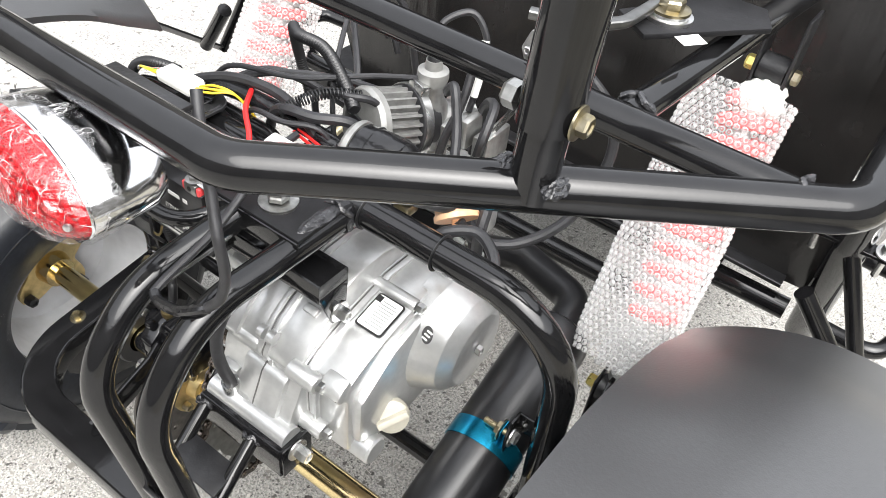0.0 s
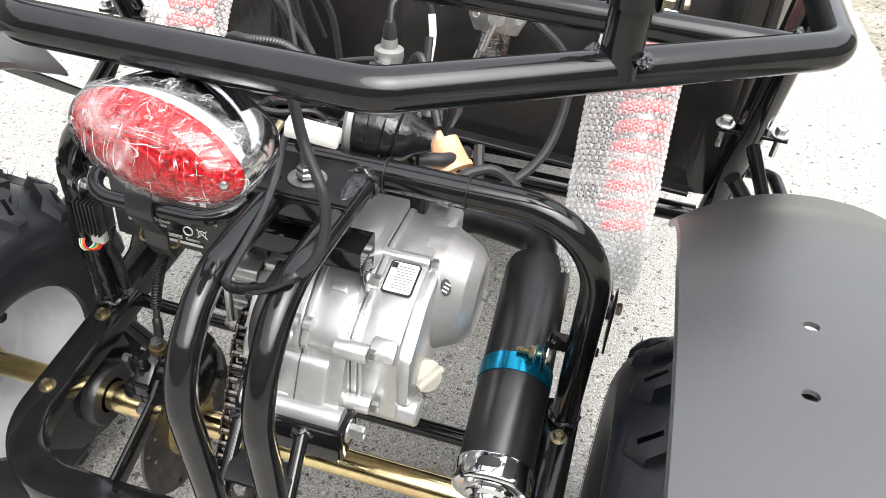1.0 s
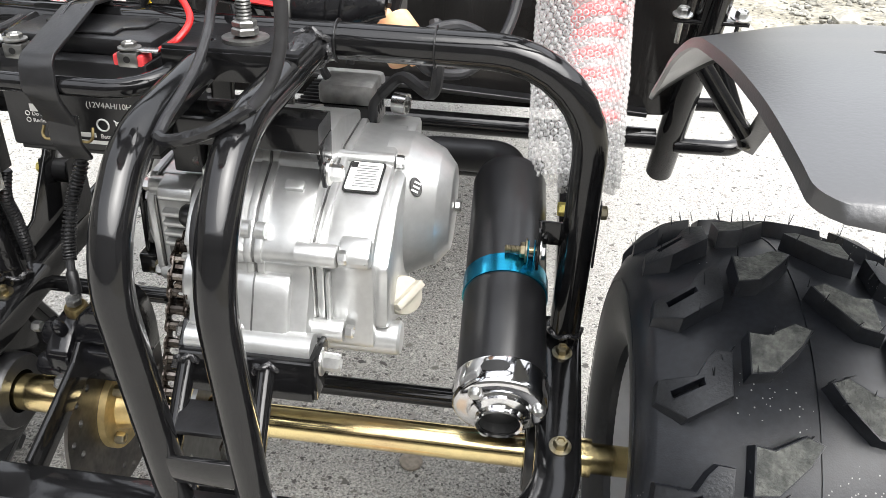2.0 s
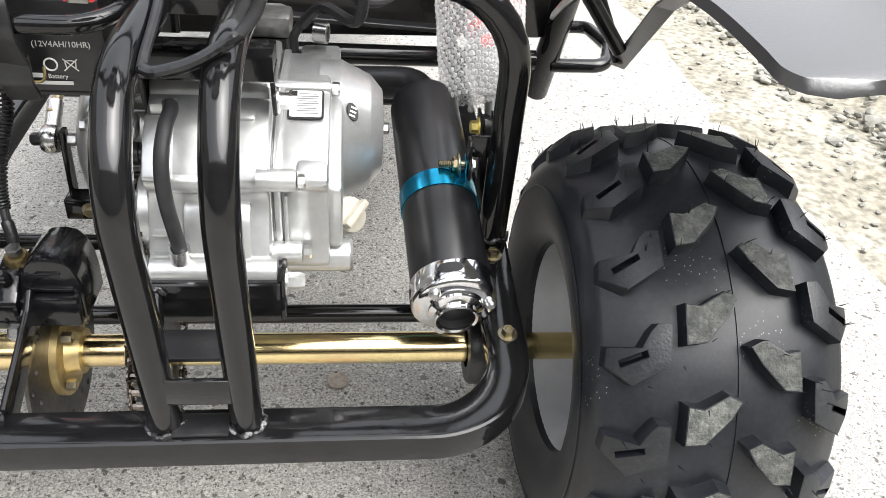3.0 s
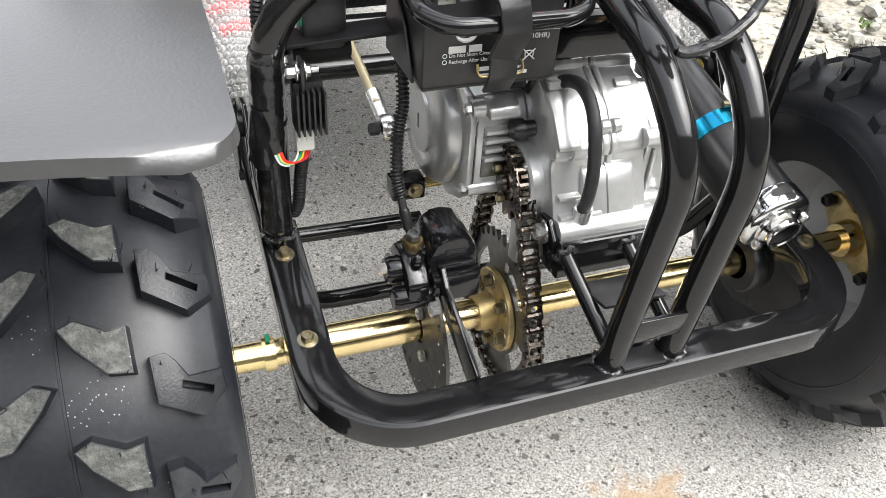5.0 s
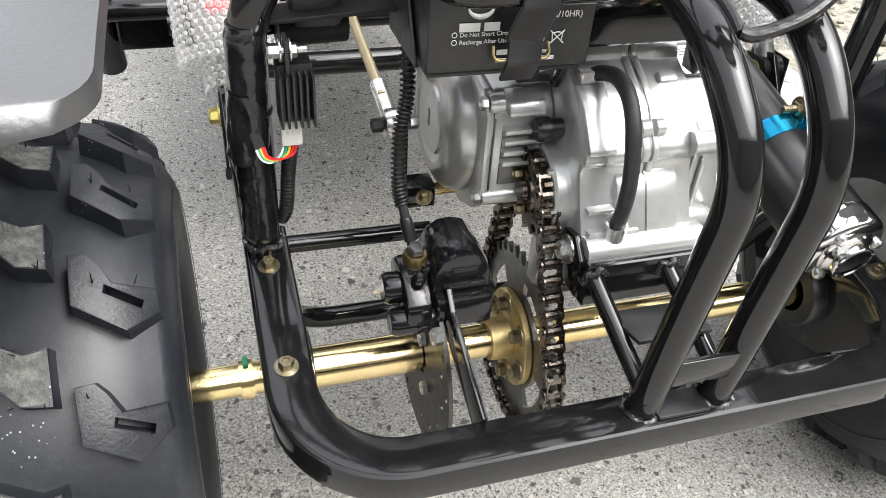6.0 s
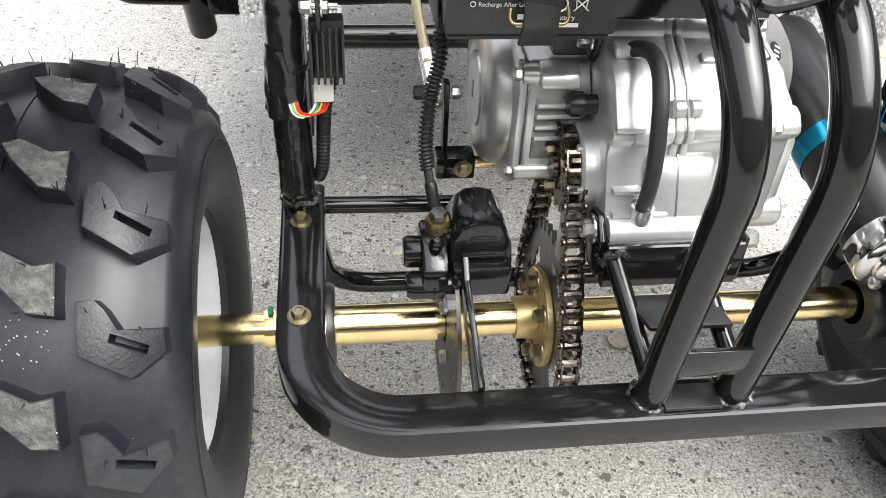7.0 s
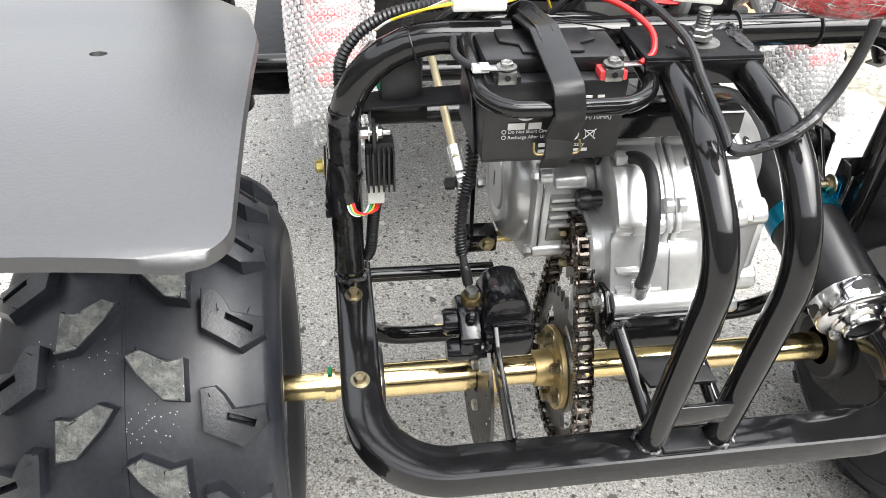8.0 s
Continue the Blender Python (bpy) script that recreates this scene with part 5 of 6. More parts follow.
wire("breather_hose", [(.070, .205, .444), (.090, .20, .462), (.118, .17, .46), (.124, .16, .49), (.118, .18, .515)], .005, HOSE, kart)
# hose at the back of the crankcase
wire("crankcase_hose", [(-.022, .064, .4250), (-.0155, .057, .4310), (-.0120, .042, .4345), (-.0125, .024, .4310), (-.0138, .0095, .4190), (-.0142, .0015, .4020), (-.0130, -.0010, .3830), (-.0112, .0010, .3630), (-.0100, .0050, .3450), (-.0100, .0065, .3360)], .0054, HOSE, engine, "black rubber breather hose", seg=14)
turned("hose_clip", [(0, .0062), (0, .0080), (.012, .0080), (.012, .0062)], STEEL, engine, m=along((-.0105, .0060, .3420), (-.0105, .0095, .31)), seg=24)
# exhaust
MU, MV = V(.196, 0, .292), V(.1852, .2360, .3618)
mu_m = along(MU, MV)
ML = (MV - MU).length
muffler = turned("muffler", [(.006, .0), (.006, .0310), (.010, .0330), (ML - .012, .0330), (ML - .004, .0308), (ML, .025), (ML, 0)], MUFFLER, kart, m=mu_m, seg=48, label="matt black exhaust silencer with chrome tip")
turned("end_cap", [(.0215, .0330), (.0213, .0340), (.0200, .0345), (.0040, .0347), (.0012, .0342), (-.0008, .0325), (-.0018, .0300), (-.0026, .0235), (-.0040, .0222), (-.0040, 0)], CHROME, muffler, m=mu_m, seg=48)
turned("tail_pipe", [(-.0030, .0222), (-.0058, .0216), (-.0072, .0188), (-.0085, .0172), (-.0120, .0168), (-.0136, .0174), (-.0146, .0166), (-.0136, .0148), (-.004, .0146), (-.004, 0)], CHROME, muffler, m=mu_m, seg=36)
# black liner paints the shade of a deeper bore
turned("pipe_bore", [(-.0045, 0), (-.0045, .0144), (-.0118, .0145)], INKSHADE, muffler, m=mu_m, seg=24)
for k in range(3):
    a = .85 + k * 2.094
    p = mu_m @ V(-.0016, .0280 * math.cos(a), .0280 * math.sin(a))
    q = mu_m @ V(-.1, .0280 * math.cos(a), .0280 * math.sin(a))
    turned("cap_screw", [(0, 0), (0, .0048), (.003, .0048), (.005, .0032), (.005, 0)], STEEL, muffler, m=along(p, q), seg=14)
# slots are not cut: black patches on the cap paint their dark insides
for k in range(4):
    a = 1.4 + k * math.pi / 2
    bm = bmesh.new()
    rows_ = []
    for i in range(13):
        f = -1 + 2 * i / 12
        half = .0046 * math.sqrt(max(.02, 1 - abs(f) ** 3.2))
        an = a + .30 * f
        rows_.append([bm.verts.new(mu_m @ V(.0125 + half * q, .0349 * math.cos(an), .0349 * math.sin(an))) for q in (-1, 1)])
    for A, B in zip(rows_, rows_[1:]):
        bm.faces.new((A[0], A[1], B[1], B[0]))
    part("cap_slot", bm, INKSHADE, muffler, smooth=0)
turned("clamp_band", [(.1014, .0330), (.1014, .0342), (.1196, .0342), (.1196, .0330)], BLUE, muffler, m=mu_m, seg=48, label="blue metallic clamp band")
for x in (.2055, .2105):
    slab("clamp_ear", [(.096, .348), (.113, .352), (.111, .369), (.0975, .367)], "x", x, x + .0013, BLUE, muffler, 0.0004)
slab("muffler_bracket", [(.093, .352), (.113, .352), (.113, .386), (.099, .386), (.093, .374)], "x", .2125, .2150, BLACK, kart, 0.0006)
box("bracket_tab", (.2125, .1105, .366), (.238, .113, .386), BLACK, kart, 0.0006)
turned("clamp_bolt", [(.188, 0), (.188, .0026)] + [(.1885 + .0009 * k, .0029 + .0004 * (k % 2)) for k in range(16)] + [(.2035, .003), (.215, .003)], PLATED, kart, m=pose(0, .104, .363), seg=14)
bolt(kart, (.2053, .104, .363), (-.3, .104, .363), 0.0056, PLATED, True, 0.0055, name="nut")
bolt(kart, (.2150, .104, .363), (.6, .104, .363), 0.0056, STEEL, True, 0.005)
tube("exhaust_pipe", [(.1852, .232, .3608), (.182, .272, .366), (.10, .310, .350), (.03, .30, .33)], .0165, MUFFLER, kart, rad=.045, seg=20, label="black exhaust header pipe")
# gear linkage
tube("shift_rod", [(-.145, .34, .412), (-.140, .165, .372)], .0042, RODGOLD, kart, label="pale zinc gear linkage rod", seg=12)
tube("rod_end_shank", [(-.1405, .180, .3755), (-.1375, .150, .361)], .0068, STEEL, kart, seg=14)
turned("rod_end_eye", [(-.006, .004), (-.006, .011), (-.003, .0125), (.003, .0125), (.006, .011), (.006, .004)], STEEL, kart, m=pose(-.137, .145, .358), seg=24)
bolt(kart, (-.143, .145, .358), (-1, .145, .358), 0.0050, PLATE, False, 0.010)
bolt(kart, (-.124, .145, .358), (1, .145, .358), 0.0048, STEEL, False, 0.008, name="nut")
bar("shift_arm", [(-.127, .147, .366), (-.127, .143, .298)], 0.0042, 0.013, BLACK, kart, up=(0, 1, 0), bevel=.001)
box("shift_clamp", (-.134, .132, .286), (-.102, .154, .306), BLACK, kart, 0.002)
bolt(kart, (-.112, .132, .296), (-.112, -.3, .296), 0.0044, PLATED, True, 0.006)
turned("shift_shaft", [(-.105, 0), (-.105, .0055), (-.06, .0055), (-.06, 0)], GOLD, kart, m=pose(0, .143, .296), seg=16)

# top plate with its stud
slab("top_plate", [(-.034, .030), (.054, .030), (.054, .092), (-.034, .092)], "z", .5235, .5275, SATIN, kart, 0.001)
box("plate_skirt", (-.034, .028, .507), (.054, .031, .5255), BLACK, kart, 0.001)
turned("stud_washer", [(0, .005), (0, .0150), (.0022, .0150), (.0022, .005)], ZINC, kart, m=pose(.013, .052, .5276, 0, -90, 0), seg=32)
bolt(kart, (.013, .052, .5298), (.013, .052, .8), 0.0078, ZINC, False, 0.0065, name="nut")
bolt(kart, (.013, .052, .5350), (.013, .052, .8), 0.0072, ZINC, False, 0.0055, name="nut")
bm = bmesh.new()
lathe_bm([(0, 0), (0, .0048)] + [(.0011 * k, .0045 + .0007 * (k % 2)) for k in range(20)] + [(.0220, .0042), (.0220, 0)], 16, bm, pose(.013, .052, .532, 0, -90, 0))
part("threaded_stud", bm, ALUDARK, kart)

# ---- battery, strapped in its holder ----
battery = tagged(box("battery", (-.147, .027, .452), (-.044, .097, .514), PLASTIC, None, .0025), "black sealed motorcycle battery strapped in a tube holder", "battery")
box("battery_lid", (-.146, .040, .514), (-.045, .096, .5255), PLASTIC, battery, .0025)
slab("lid_block", [(-.118, .046), (-.073, .046), (-.073, .060), (-.060, .066), (-.060, .092), (-.131, .092), (-.131, .066), (-.118, .060)], "z", .5255, .5278, PLASTIC, battery, .0010)
for x, mat, nm in ((-.132, PLASTIC, "terminal_shroud"), (-.056, RED, "terminal_shroud")):
    box(nm, (x - .010, .0275, .509), (x + .010, .041, .5195 if mat is RED else .518), mat, battery, .0012, "red terminal shroud" if mat is RED else "")
    box("terminal", (x - .0068, .0265, .5115), (x + .0068, .0385, .5215), ZINC, battery, .0015)
    # black disc on the face paints a shaded hole
    turned("terminal_hole", [(0, 0), (0, .0022), (.0003, .0022), (.0003, 0)], INKSHADE, battery, m=along((x, .0264, .517), (x, -.3, .517)), seg=12)
    bolt(battery, (x, .0325, .5228), (x, .0325, .9), 0.0042, ZINC, True, .0042, name="terminal_screw")
box("ring_lug", (-.056, .029, .5215), (-.036, .037, .5230), STEEL, battery, .0006)
box("ring_lug", (-.150, .029, .5215), (-.132, .037, .5230), STEEL, battery, .0006)
box("lug_sleeve", (-.156, .030, .5195), (-.144, .037, .5250), WHITE, battery, .001)
# print on the face
def text(body, x, z, size, parent, mat=TEXTWHITE, y=.0262):
    c = bpy.data.curves.new("print", "FONT")
    c.body, c.size, c.extrude = body, size, .00015
    tmp = bpy.data.objects.new("print", c)
    scene.collection.objects.link(tmp)
    bpy.context.view_layer.update()
    me = bpy.data.meshes.new_from_object(tmp.evaluated_get(bpy.context.evaluated_depsgraph_get()))
    bpy.data.objects.remove(tmp)
    me.materials.clear()
    me.materials.append(mat)
    o = new("printed_text", me)
    o.parent = parent
    o.matrix_basis = pose(x, y, z, 90, 0, 0)
    return o


text("(12V4AH/10HR)", -.0895, .4835, .0054, battery)
text("Do Not Short Circuit", -.1285, .4745, .0037, battery)
text("Recharge After Use", -.1285, .4700, .0037, battery)
text("Battery", -.083, .4622, .0042, battery)
for x0, x1, z0, z1 in ((-.1290, -.1165, .4775, .4825), (-.1140, -.1045, .4775, .4825), (-.0830, -.0700, .4990, .5025), (-.0660, -.0610, .4990, .5025), (-.105, -.068, .4578, .4602), (-.105, -.086, .4625, .4655)):
    box("print_bar", (x0, .0259, z0), (x1, .0263, z1), TEXTWHITE, battery, 0)
bm = bmesh.new()
sweep(bm, [V(-.1165 + .0075 * math.cos(a), .0262, .4915 + .0055 * math.sin(a)) for a in [math.pi + math.pi * i / 12 for i in range(13)]], ring_section(.0012, 6), scale=lambda f: .3 + math.sin(math.pi * f))
part("print_arc", bm, TEXTWHITE, battery)
for cx in (-.0800,):
    bm = bmesh.new()
    sweep(bm, [V(cx + .004 * math.cos(2 * math.pi * i / 20), .0262, .4715 + .004 * math.sin(2 * math.pi * i / 20)) for i in range(20)], ring_section(.0006, 6), closed=True)
    part("print_ring", bm, TEXTWHITE, battery)
for s in (-1, 1):
    bm = bmesh.new()
    sweep(bm, [V(-.0675 - s * .0045, .0262, .4675), V(-.0675 + s * .0045, .0262, .4755)], ring_section(.0004, 5))
    sweep(bm, [V(-.0675 + s * .0028, .0262, .4685), V(-.0675 + s * .0034, .0262, .4740), V(-.0675, .0262, .4745)], ring_section(.0004, 5))
    part("print_mark", bm, TEXTWHITE, battery)
for z in (.4758, .4713):
    bm = bmesh.new()
    sweep(bm, [V(-.1315 + .0015 * math.cos(2 * math.pi * i / 12), .0262, z + .0015 * math.sin(2 * math.pi * i / 12)) for i in range(12)], ring_section(.0003, 5), closed=True)
    part("print_ring", bm, TEXTWHITE, battery)
# strap
SX = -.0975
bar("strap", [(SX - .010, .108, .516), (SX - .009, .104, .535), (SX - .004, .060, .5395), (SX, -.003, .5235), (SX + .002, -.0085, .505), (SX + .001, .0085, .478)], .0215, .0028, STRAP, battery, rad=.012, up=(.0, -.8, .6), bevel=.0008, label="black rubber battery strap")
bar("strap_tail", [(SX + .002, .008, .484), (SX + .002, .007, .466), (SX + .002, .016, .452)], .0205, .0030, STRAP, battery, rad=.01, up=(0, -1, .2), bevel=.0008)
bm = bmesh.new()
sweep(bm, fillet([(SX - .015, .013, .474), (SX - .016, .009, .4665), (SX + .019, .009, .4665), (SX + .018, .013, .475)], .004), ring_section(.0010, 8))
part("buckle_wire", bm, BRASSDARK, battery)
for dx in (-.0055, .0055):
    bar("strap_groove", [(SX + dx - .008, .0995, .5381), (SX + dx - .004, .060, .5412), (SX + dx, .006, .5245)], .0020, .0008, TAPE, battery, rad=.012, up=(0, -.3, 1), bevel=.0002)
# holder, part of the kart
bm = bmesh.new()
loop = fillet([(-.096, .001, .5065), (-.0285, .001, .5065), (-.0285, .112, .525), (-.152, .112, .525), (-.152, .001, .5065), (-.096, .001, .5065)], .034, 10)[:-1]
sweep(bm, loop, ring_section(.0062, 14), closed=True)
bmesh.ops.recalc_face_normals(bm, faces=bm.faces)
part("battery_holder_loop", bm, BLACK, kart, "glossy black round-cornered battery holder loop")
slab("battery_tray", [(-.1450, .032), (-.046, .032), (-.046, .105), (-.1450, .105)], "z", .4475, .4510, PLATE, kart, .001)
slab("tray_side", [(.040, .451), (.105, .451), (.105, .52), (.060, .485)], "x", -.1505, -.1480, PLATE, kart, .001)
slab("tray_side", [(.040, .451), (.105, .451), (.105, .52), (.060, .485)], "x", -.0430, -.0405, PLATE, kart, .001)
bar("tray_bracket", [(-.149, .10, .47), (-.236, .112, .46)], .03, .003, SATIN, kart, bevel=.001)
for x in (-.090, -.070):
    tube("holder_leg", [(x, .113, .523), (x, .10, .519)], .006, BLACK, kart)

# ---- electrics on the hoop ----
reg = box("rectifier", (-.2275, .081, .400), (-.2050, .096, .440), PLASTIC, kart, .0015, "black finned rectifier block")
for k in range(6):
    box("fin", (-.2273 + .0041 * k, .070, .401), (-.2256 + .0041 * k, .082, .436), PLASTIC, reg, .0004)
bolt(reg, (-.2245, .080, .4500), (-1, .080, .4500), .0042, STEEL, True, .008)
turned("bolt_shank", [(-.2245, 0), (-.2245, .0024), (-.2085, .0024), (-.2085, 0)], STEEL, reg, m=pose(0, .080, .4500), seg=12)
bolt(reg, (-.2190, .080, .4500), (1, .080, .4500), .0042, STEEL, True, .005, name="nut")
slab("rectifier_tab", [(.074, .436), (.090, .436), (.090, .458), (.074, .458)], "x", -.2225, -.2195, PLASTIC, reg, .0008)
box("connector", (-.2270, .083, .3815), (-.2130, .092, .4010), WHITE, kart, .0015, "white plastic wiring connector")
for k in range(4):
    box("connector_rib", (-.2262 + .0034 * k, .0822, .3905), (-.2244 + .0034 * k, .0834, .3980), WHITE, kart, .0003)
for k, mt in enumerate((WHITE, GREENP, YELLOW, REDWIRE, REDWIRE)):
    x = -.2255 + .0022 * k
    wire("connector_wire", [(x, .087, .383), (x - .001, .085, .3785), (x - .004, .0825, .3745 + .0002 * k), (-.2350 + .0014 * k, .0815, .3715 + .0005 * k), (-.2410 + .0012 * k, .0835, .3735 + .0004 * k), (-.2440 + .0014 * k, .088, .3800)], .0009, mt, kart, seg=6)
bm = bmesh.new()
sweep(bm, spline([(-.2440, .111, .290), (-.2440, .108, .33), (-.2450, .104, .37), (-.2440, .101, .42), (-.2435, .098, .462)], 12), ring_section(.0136, 18), scale=lambda f: (.97 + .03 * math.sin(f * 40) * math.sin(f * 17 + 1)) * (1 if .04 < f < .96 else .9))
bmesh.ops.recalc_face_normals(bm, faces=bm.faces)
loom = part("taped_loom", bm, TAPE, kart, "wiring loom taped to the hoop")
# loose end of tape hanging down the hoop, creased lengthwise
bm = bmesh.new()
shells = []
for thick in (0, -.0007):
    sheet = []
    for j in range(15):
        f = j / 14
        row = []
        for i in range(19):
            g = i / 18
            a = math.radians(165 + 135 * g * (.72 + .28 * f))
            fold = .0016 * f * abs(math.sin(g * 7.5 + f * 1.3)) + .0011 * noise.noise(Vector((g * 5, f * 4, 3.3)))
            r = .0144 + .0030 * f + fold + thick
            row.append(bm.verts.new((-.2437 + r * math.cos(a), .1005 + .005 * f + r * math.sin(a), .4165 - .0475 * f - .004 * f * math.sin(g * 3.1) + .0012 * noise.noise(Vector((g * 6, 0, 9))))))
        sheet.append(row)
    shells.append(sheet)
    for j in range(14):
        for i in range(18):
            bm.faces.new((sheet[j][i], sheet[j][i + 1], sheet[j + 1][i + 1], sheet[j + 1][i]))
top, under = shells
for j in range(14):
    for i in (0, 18):
        bm.faces.new((top[j][i], top[j + 1][i], under[j + 1][i], under[j][i]))
for i in range(18):
    for j in (0, 14):
        bm.faces.new((top[j][i], top[j][i + 1], under[j][i + 1], under[j][i]))
bmesh.ops.recalc_face_normals(bm, faces=bm.faces)
part("tape_flap", bm, TAPE, loom, "loose creased end of black tape", smooth=24)
corrugated("cable_conduit", [(-.214, .098, .395), (-.220, .098, .37), (-.222, .106, .345), (-.224, .112, .315), (-.228, .118, .30)], .0055, kart)
corrugated("cable_conduit", [(-.242, .122, .452), (-.2445, .117, .474), (-.2425, .114, .496), (-.230, .112, .516), (-.210, .111, .5295), (-.188, .110, .536), (-.165, .112, .538)], .0052, kart, label="black corrugated cable conduit")
corrugated("cable_conduit", [(-.215, .13, .50), (-.226, .138, .480), (-.228, .136, .455), (-.226, .13, .44)], .006, kart)
box("relay_boot", (-.214, .104, .452), (-.180, .134, .502), HOSE, kart, .006, "black rubber relay boot")
box("relay", (-.216, .108, .470), (-.206, .128, .500), GREENP, kart, .003, "green relay under a rubber boot")
tube("horn_body", [(-.222, .122, .448), (-.176, .126, .448)], .0125, SATIN, kart)
box("loom_connector", (-.162, .086, .541), (-.122, .104, .551), WHITE, kart, .002, "white plastic loom connector")
for k, mt in enumerate((YELLOW, YELLOW, GREENP, REDWIRE, WHITE)):
    wire("loom_wire", [(-.160, .088 + .003 * k, .547), (-.185, .092 + .002 * k, .541 - .001 * k), (-.205, .101, .531), (-.216, .106, .522)], .0010, mt, kart, seg=6)
for k in range(3):
    wire("loom_wire", [(-.122, .090 + .004 * k, .547), (-.105, .094 + .003 * k, .550 + .002 * k), (-.090, .108, .548), (-.075, .12, .52)], .0010, YELLOW, kart, seg=6)
wire("battery_cable", [(-.036, .033, .5225), (-.026, .038, .529), (-.024, .055, .538), (-.040, .075, .548), (-.065, .095, .552), (-.085, .12, .55)], .0023, REDWIRE, kart, "red battery cable", seg=10)
wire("ground_cable", [(-.150, .033, .5225), (-.160, .045, .522), (-.163, .07, .52), (-.158, .10, .525)], .0028, HOSE, kart, seg=10)
wire("loom", [(-.15, .12, .51), (-.12, .118, .540), (-.06, .122, .542), (.0, .125, .536), (.05, .13, .525), (.07, .14, .50)], .0075, TAPE, kart, "black taped wiring loom", seg=12)
wire("loom", [(-.02, .105, .545), (-.014, .070, .546), (-.004, .034, .537), (-.0020, .008, .5235), (-.0020, -.018, .5140), (-.0025, -.040, .5070), (-.0030, -.052, .5010)], .0032, HOSE, kart, seg=10)
for dy, mt in ((0, REDWIRE), (.005, REDWIRE), (.010, HOSE), (.014, REDWIRE)):
    wire("red_lead", [(-.03, .112 + dy, .540), (.01, .108 + dy, .537), (.05, .118 + dy, .532), (.08, .14, .53)], .0014, mt, kart, seg=6)
box("loom_connector", (-.010, .062, .553), (.032, .076, .566), WHITE, kart, .002, "white plastic loom connector", m=Matrix.Translation((.01, .068, .56)) @ pose(0, 0, 0, 0, 8, 8) @ Matrix.Translation((-.01, -.068, -.56)))
# lamp cable and its taped loop between the guard tubes
wire("lamp_cable", [(.030, -.020, .660), (.042, -.030, .640), (.052, -.036, .612), (.068, -.047, .589), (.069, -.046, .562), (.062, -.046, .536), (.050, -.050, .5205)], .0036, HOSE, kart, "black rubber lamp cable", seg=12)
wire("cable_wrap", [(.052, -.049, .522), (.046, -.053, .5190), (.032, -.056, .5105), (.018, -.056, .5045), (.004, -.054, .5005), (-.0025, -.051, .5015)], .0040, TAPE, kart, seg=10)
for p, ax_ in (((.062, .096, .519), (1, 0, 0)), ((-.243, .104, .40), (0, 0, 1)), ((.13, .096, .519), (1, 0, 0)), ((-.243, .101, .445), (0, 0, 1)), ((-.19, .096, .513), (1, 0, .3))):
    bm = bmesh.new()
    u = Vector(ax_).orthogonal().normalized()
    v = Vector(ax_).cross(u).normalized()
    sweep(bm, [Vector(p) + (u * math.cos(a) + v * math.sin(a)) * .0134 for a in [2 * math.pi * i / 24 for i in range(24)]], box_section(.0010, .003, .0003), closed=True)
    part("cable_tie", bm, PLASTIC, kart)

# ---- tail lamp under the rack ----
lamp = turned("tail_lamp", [(0, 0), (.001, .024), (.006, .034), (.016, .0385), (.034, .0405), (.053, .0408), (.055, .0395)], CHROME, kart, seg=56, label="oval red tail lamp in a chrome shell wrapped in clear film")
LM = Matrix.Translation((.004, -.049, .630)) @ pose(0, 0, 0, 0, -5, -95) @ pose(0, 0, 0, -8) @ Matrix.Diagonal((1, 1.32, .68, 1))
lamp.data.transform(LM)
turned("lens", [(.054, .0402), (.058, .0395), (.066, .034), (.0725, .022), (.0755, .010), (.076, 0)], LENS, lamp, m=LM, seg=56, label="red ribbed plastic lens")
turned("lens_rim", [(.0535, .0405), (.0545, .0411), (.0555, .0405)], CHROME, lamp, m=LM, seg=56)
turned("bulb_reflector", [(.0745, .013), (.0765, .0125), (.0772, 0)], LENS, lamp, m=LM, seg=32)
for s in (-1, 1):
    p = LM @ V(.0640, s * .0352, 0)
    turned("lens_screw", [(0, 0), (0, .0024), (.0015, .0021), (.0022, 0)], STEEL, lamp, m=along(p, p + V(s * .5, -1, .25)), seg=14)
bm = lathe_bm([(.010, .030), (.022, .037), (.040, .0415), (.054, .0425), (.062, .0400), (.070, .0335), (.0765, .022), (.0795, .010), (.080, 0)], 72)
bm.transform(LM)
bmesh.ops.subdivide_edges(bm, edges=bm.edges[:], cuts=1, use_grid_fill=True)
for v in bm.verts:
    q = v.co * 75
    v.co += v.normal * (.0016 * noise.noise(q) + .0010 * abs(noise.noise(q * 2.3)))
part("film_wrap", bm, FILM, lamp, "crinkled clear plastic film", smooth=0)
slab("lamp_bracket", [(-.030, -.062), (.036, -.062), (.036, -.028), (-.030, -.028)], "z", .653, .657, PLATE, kart, .001)
bar("lamp_stem", [(-.014, -.050, .656), (-.014, -.062, .672)], .03, .004, PLATE, kart, up=(0, 1, 0), bevel=.001)

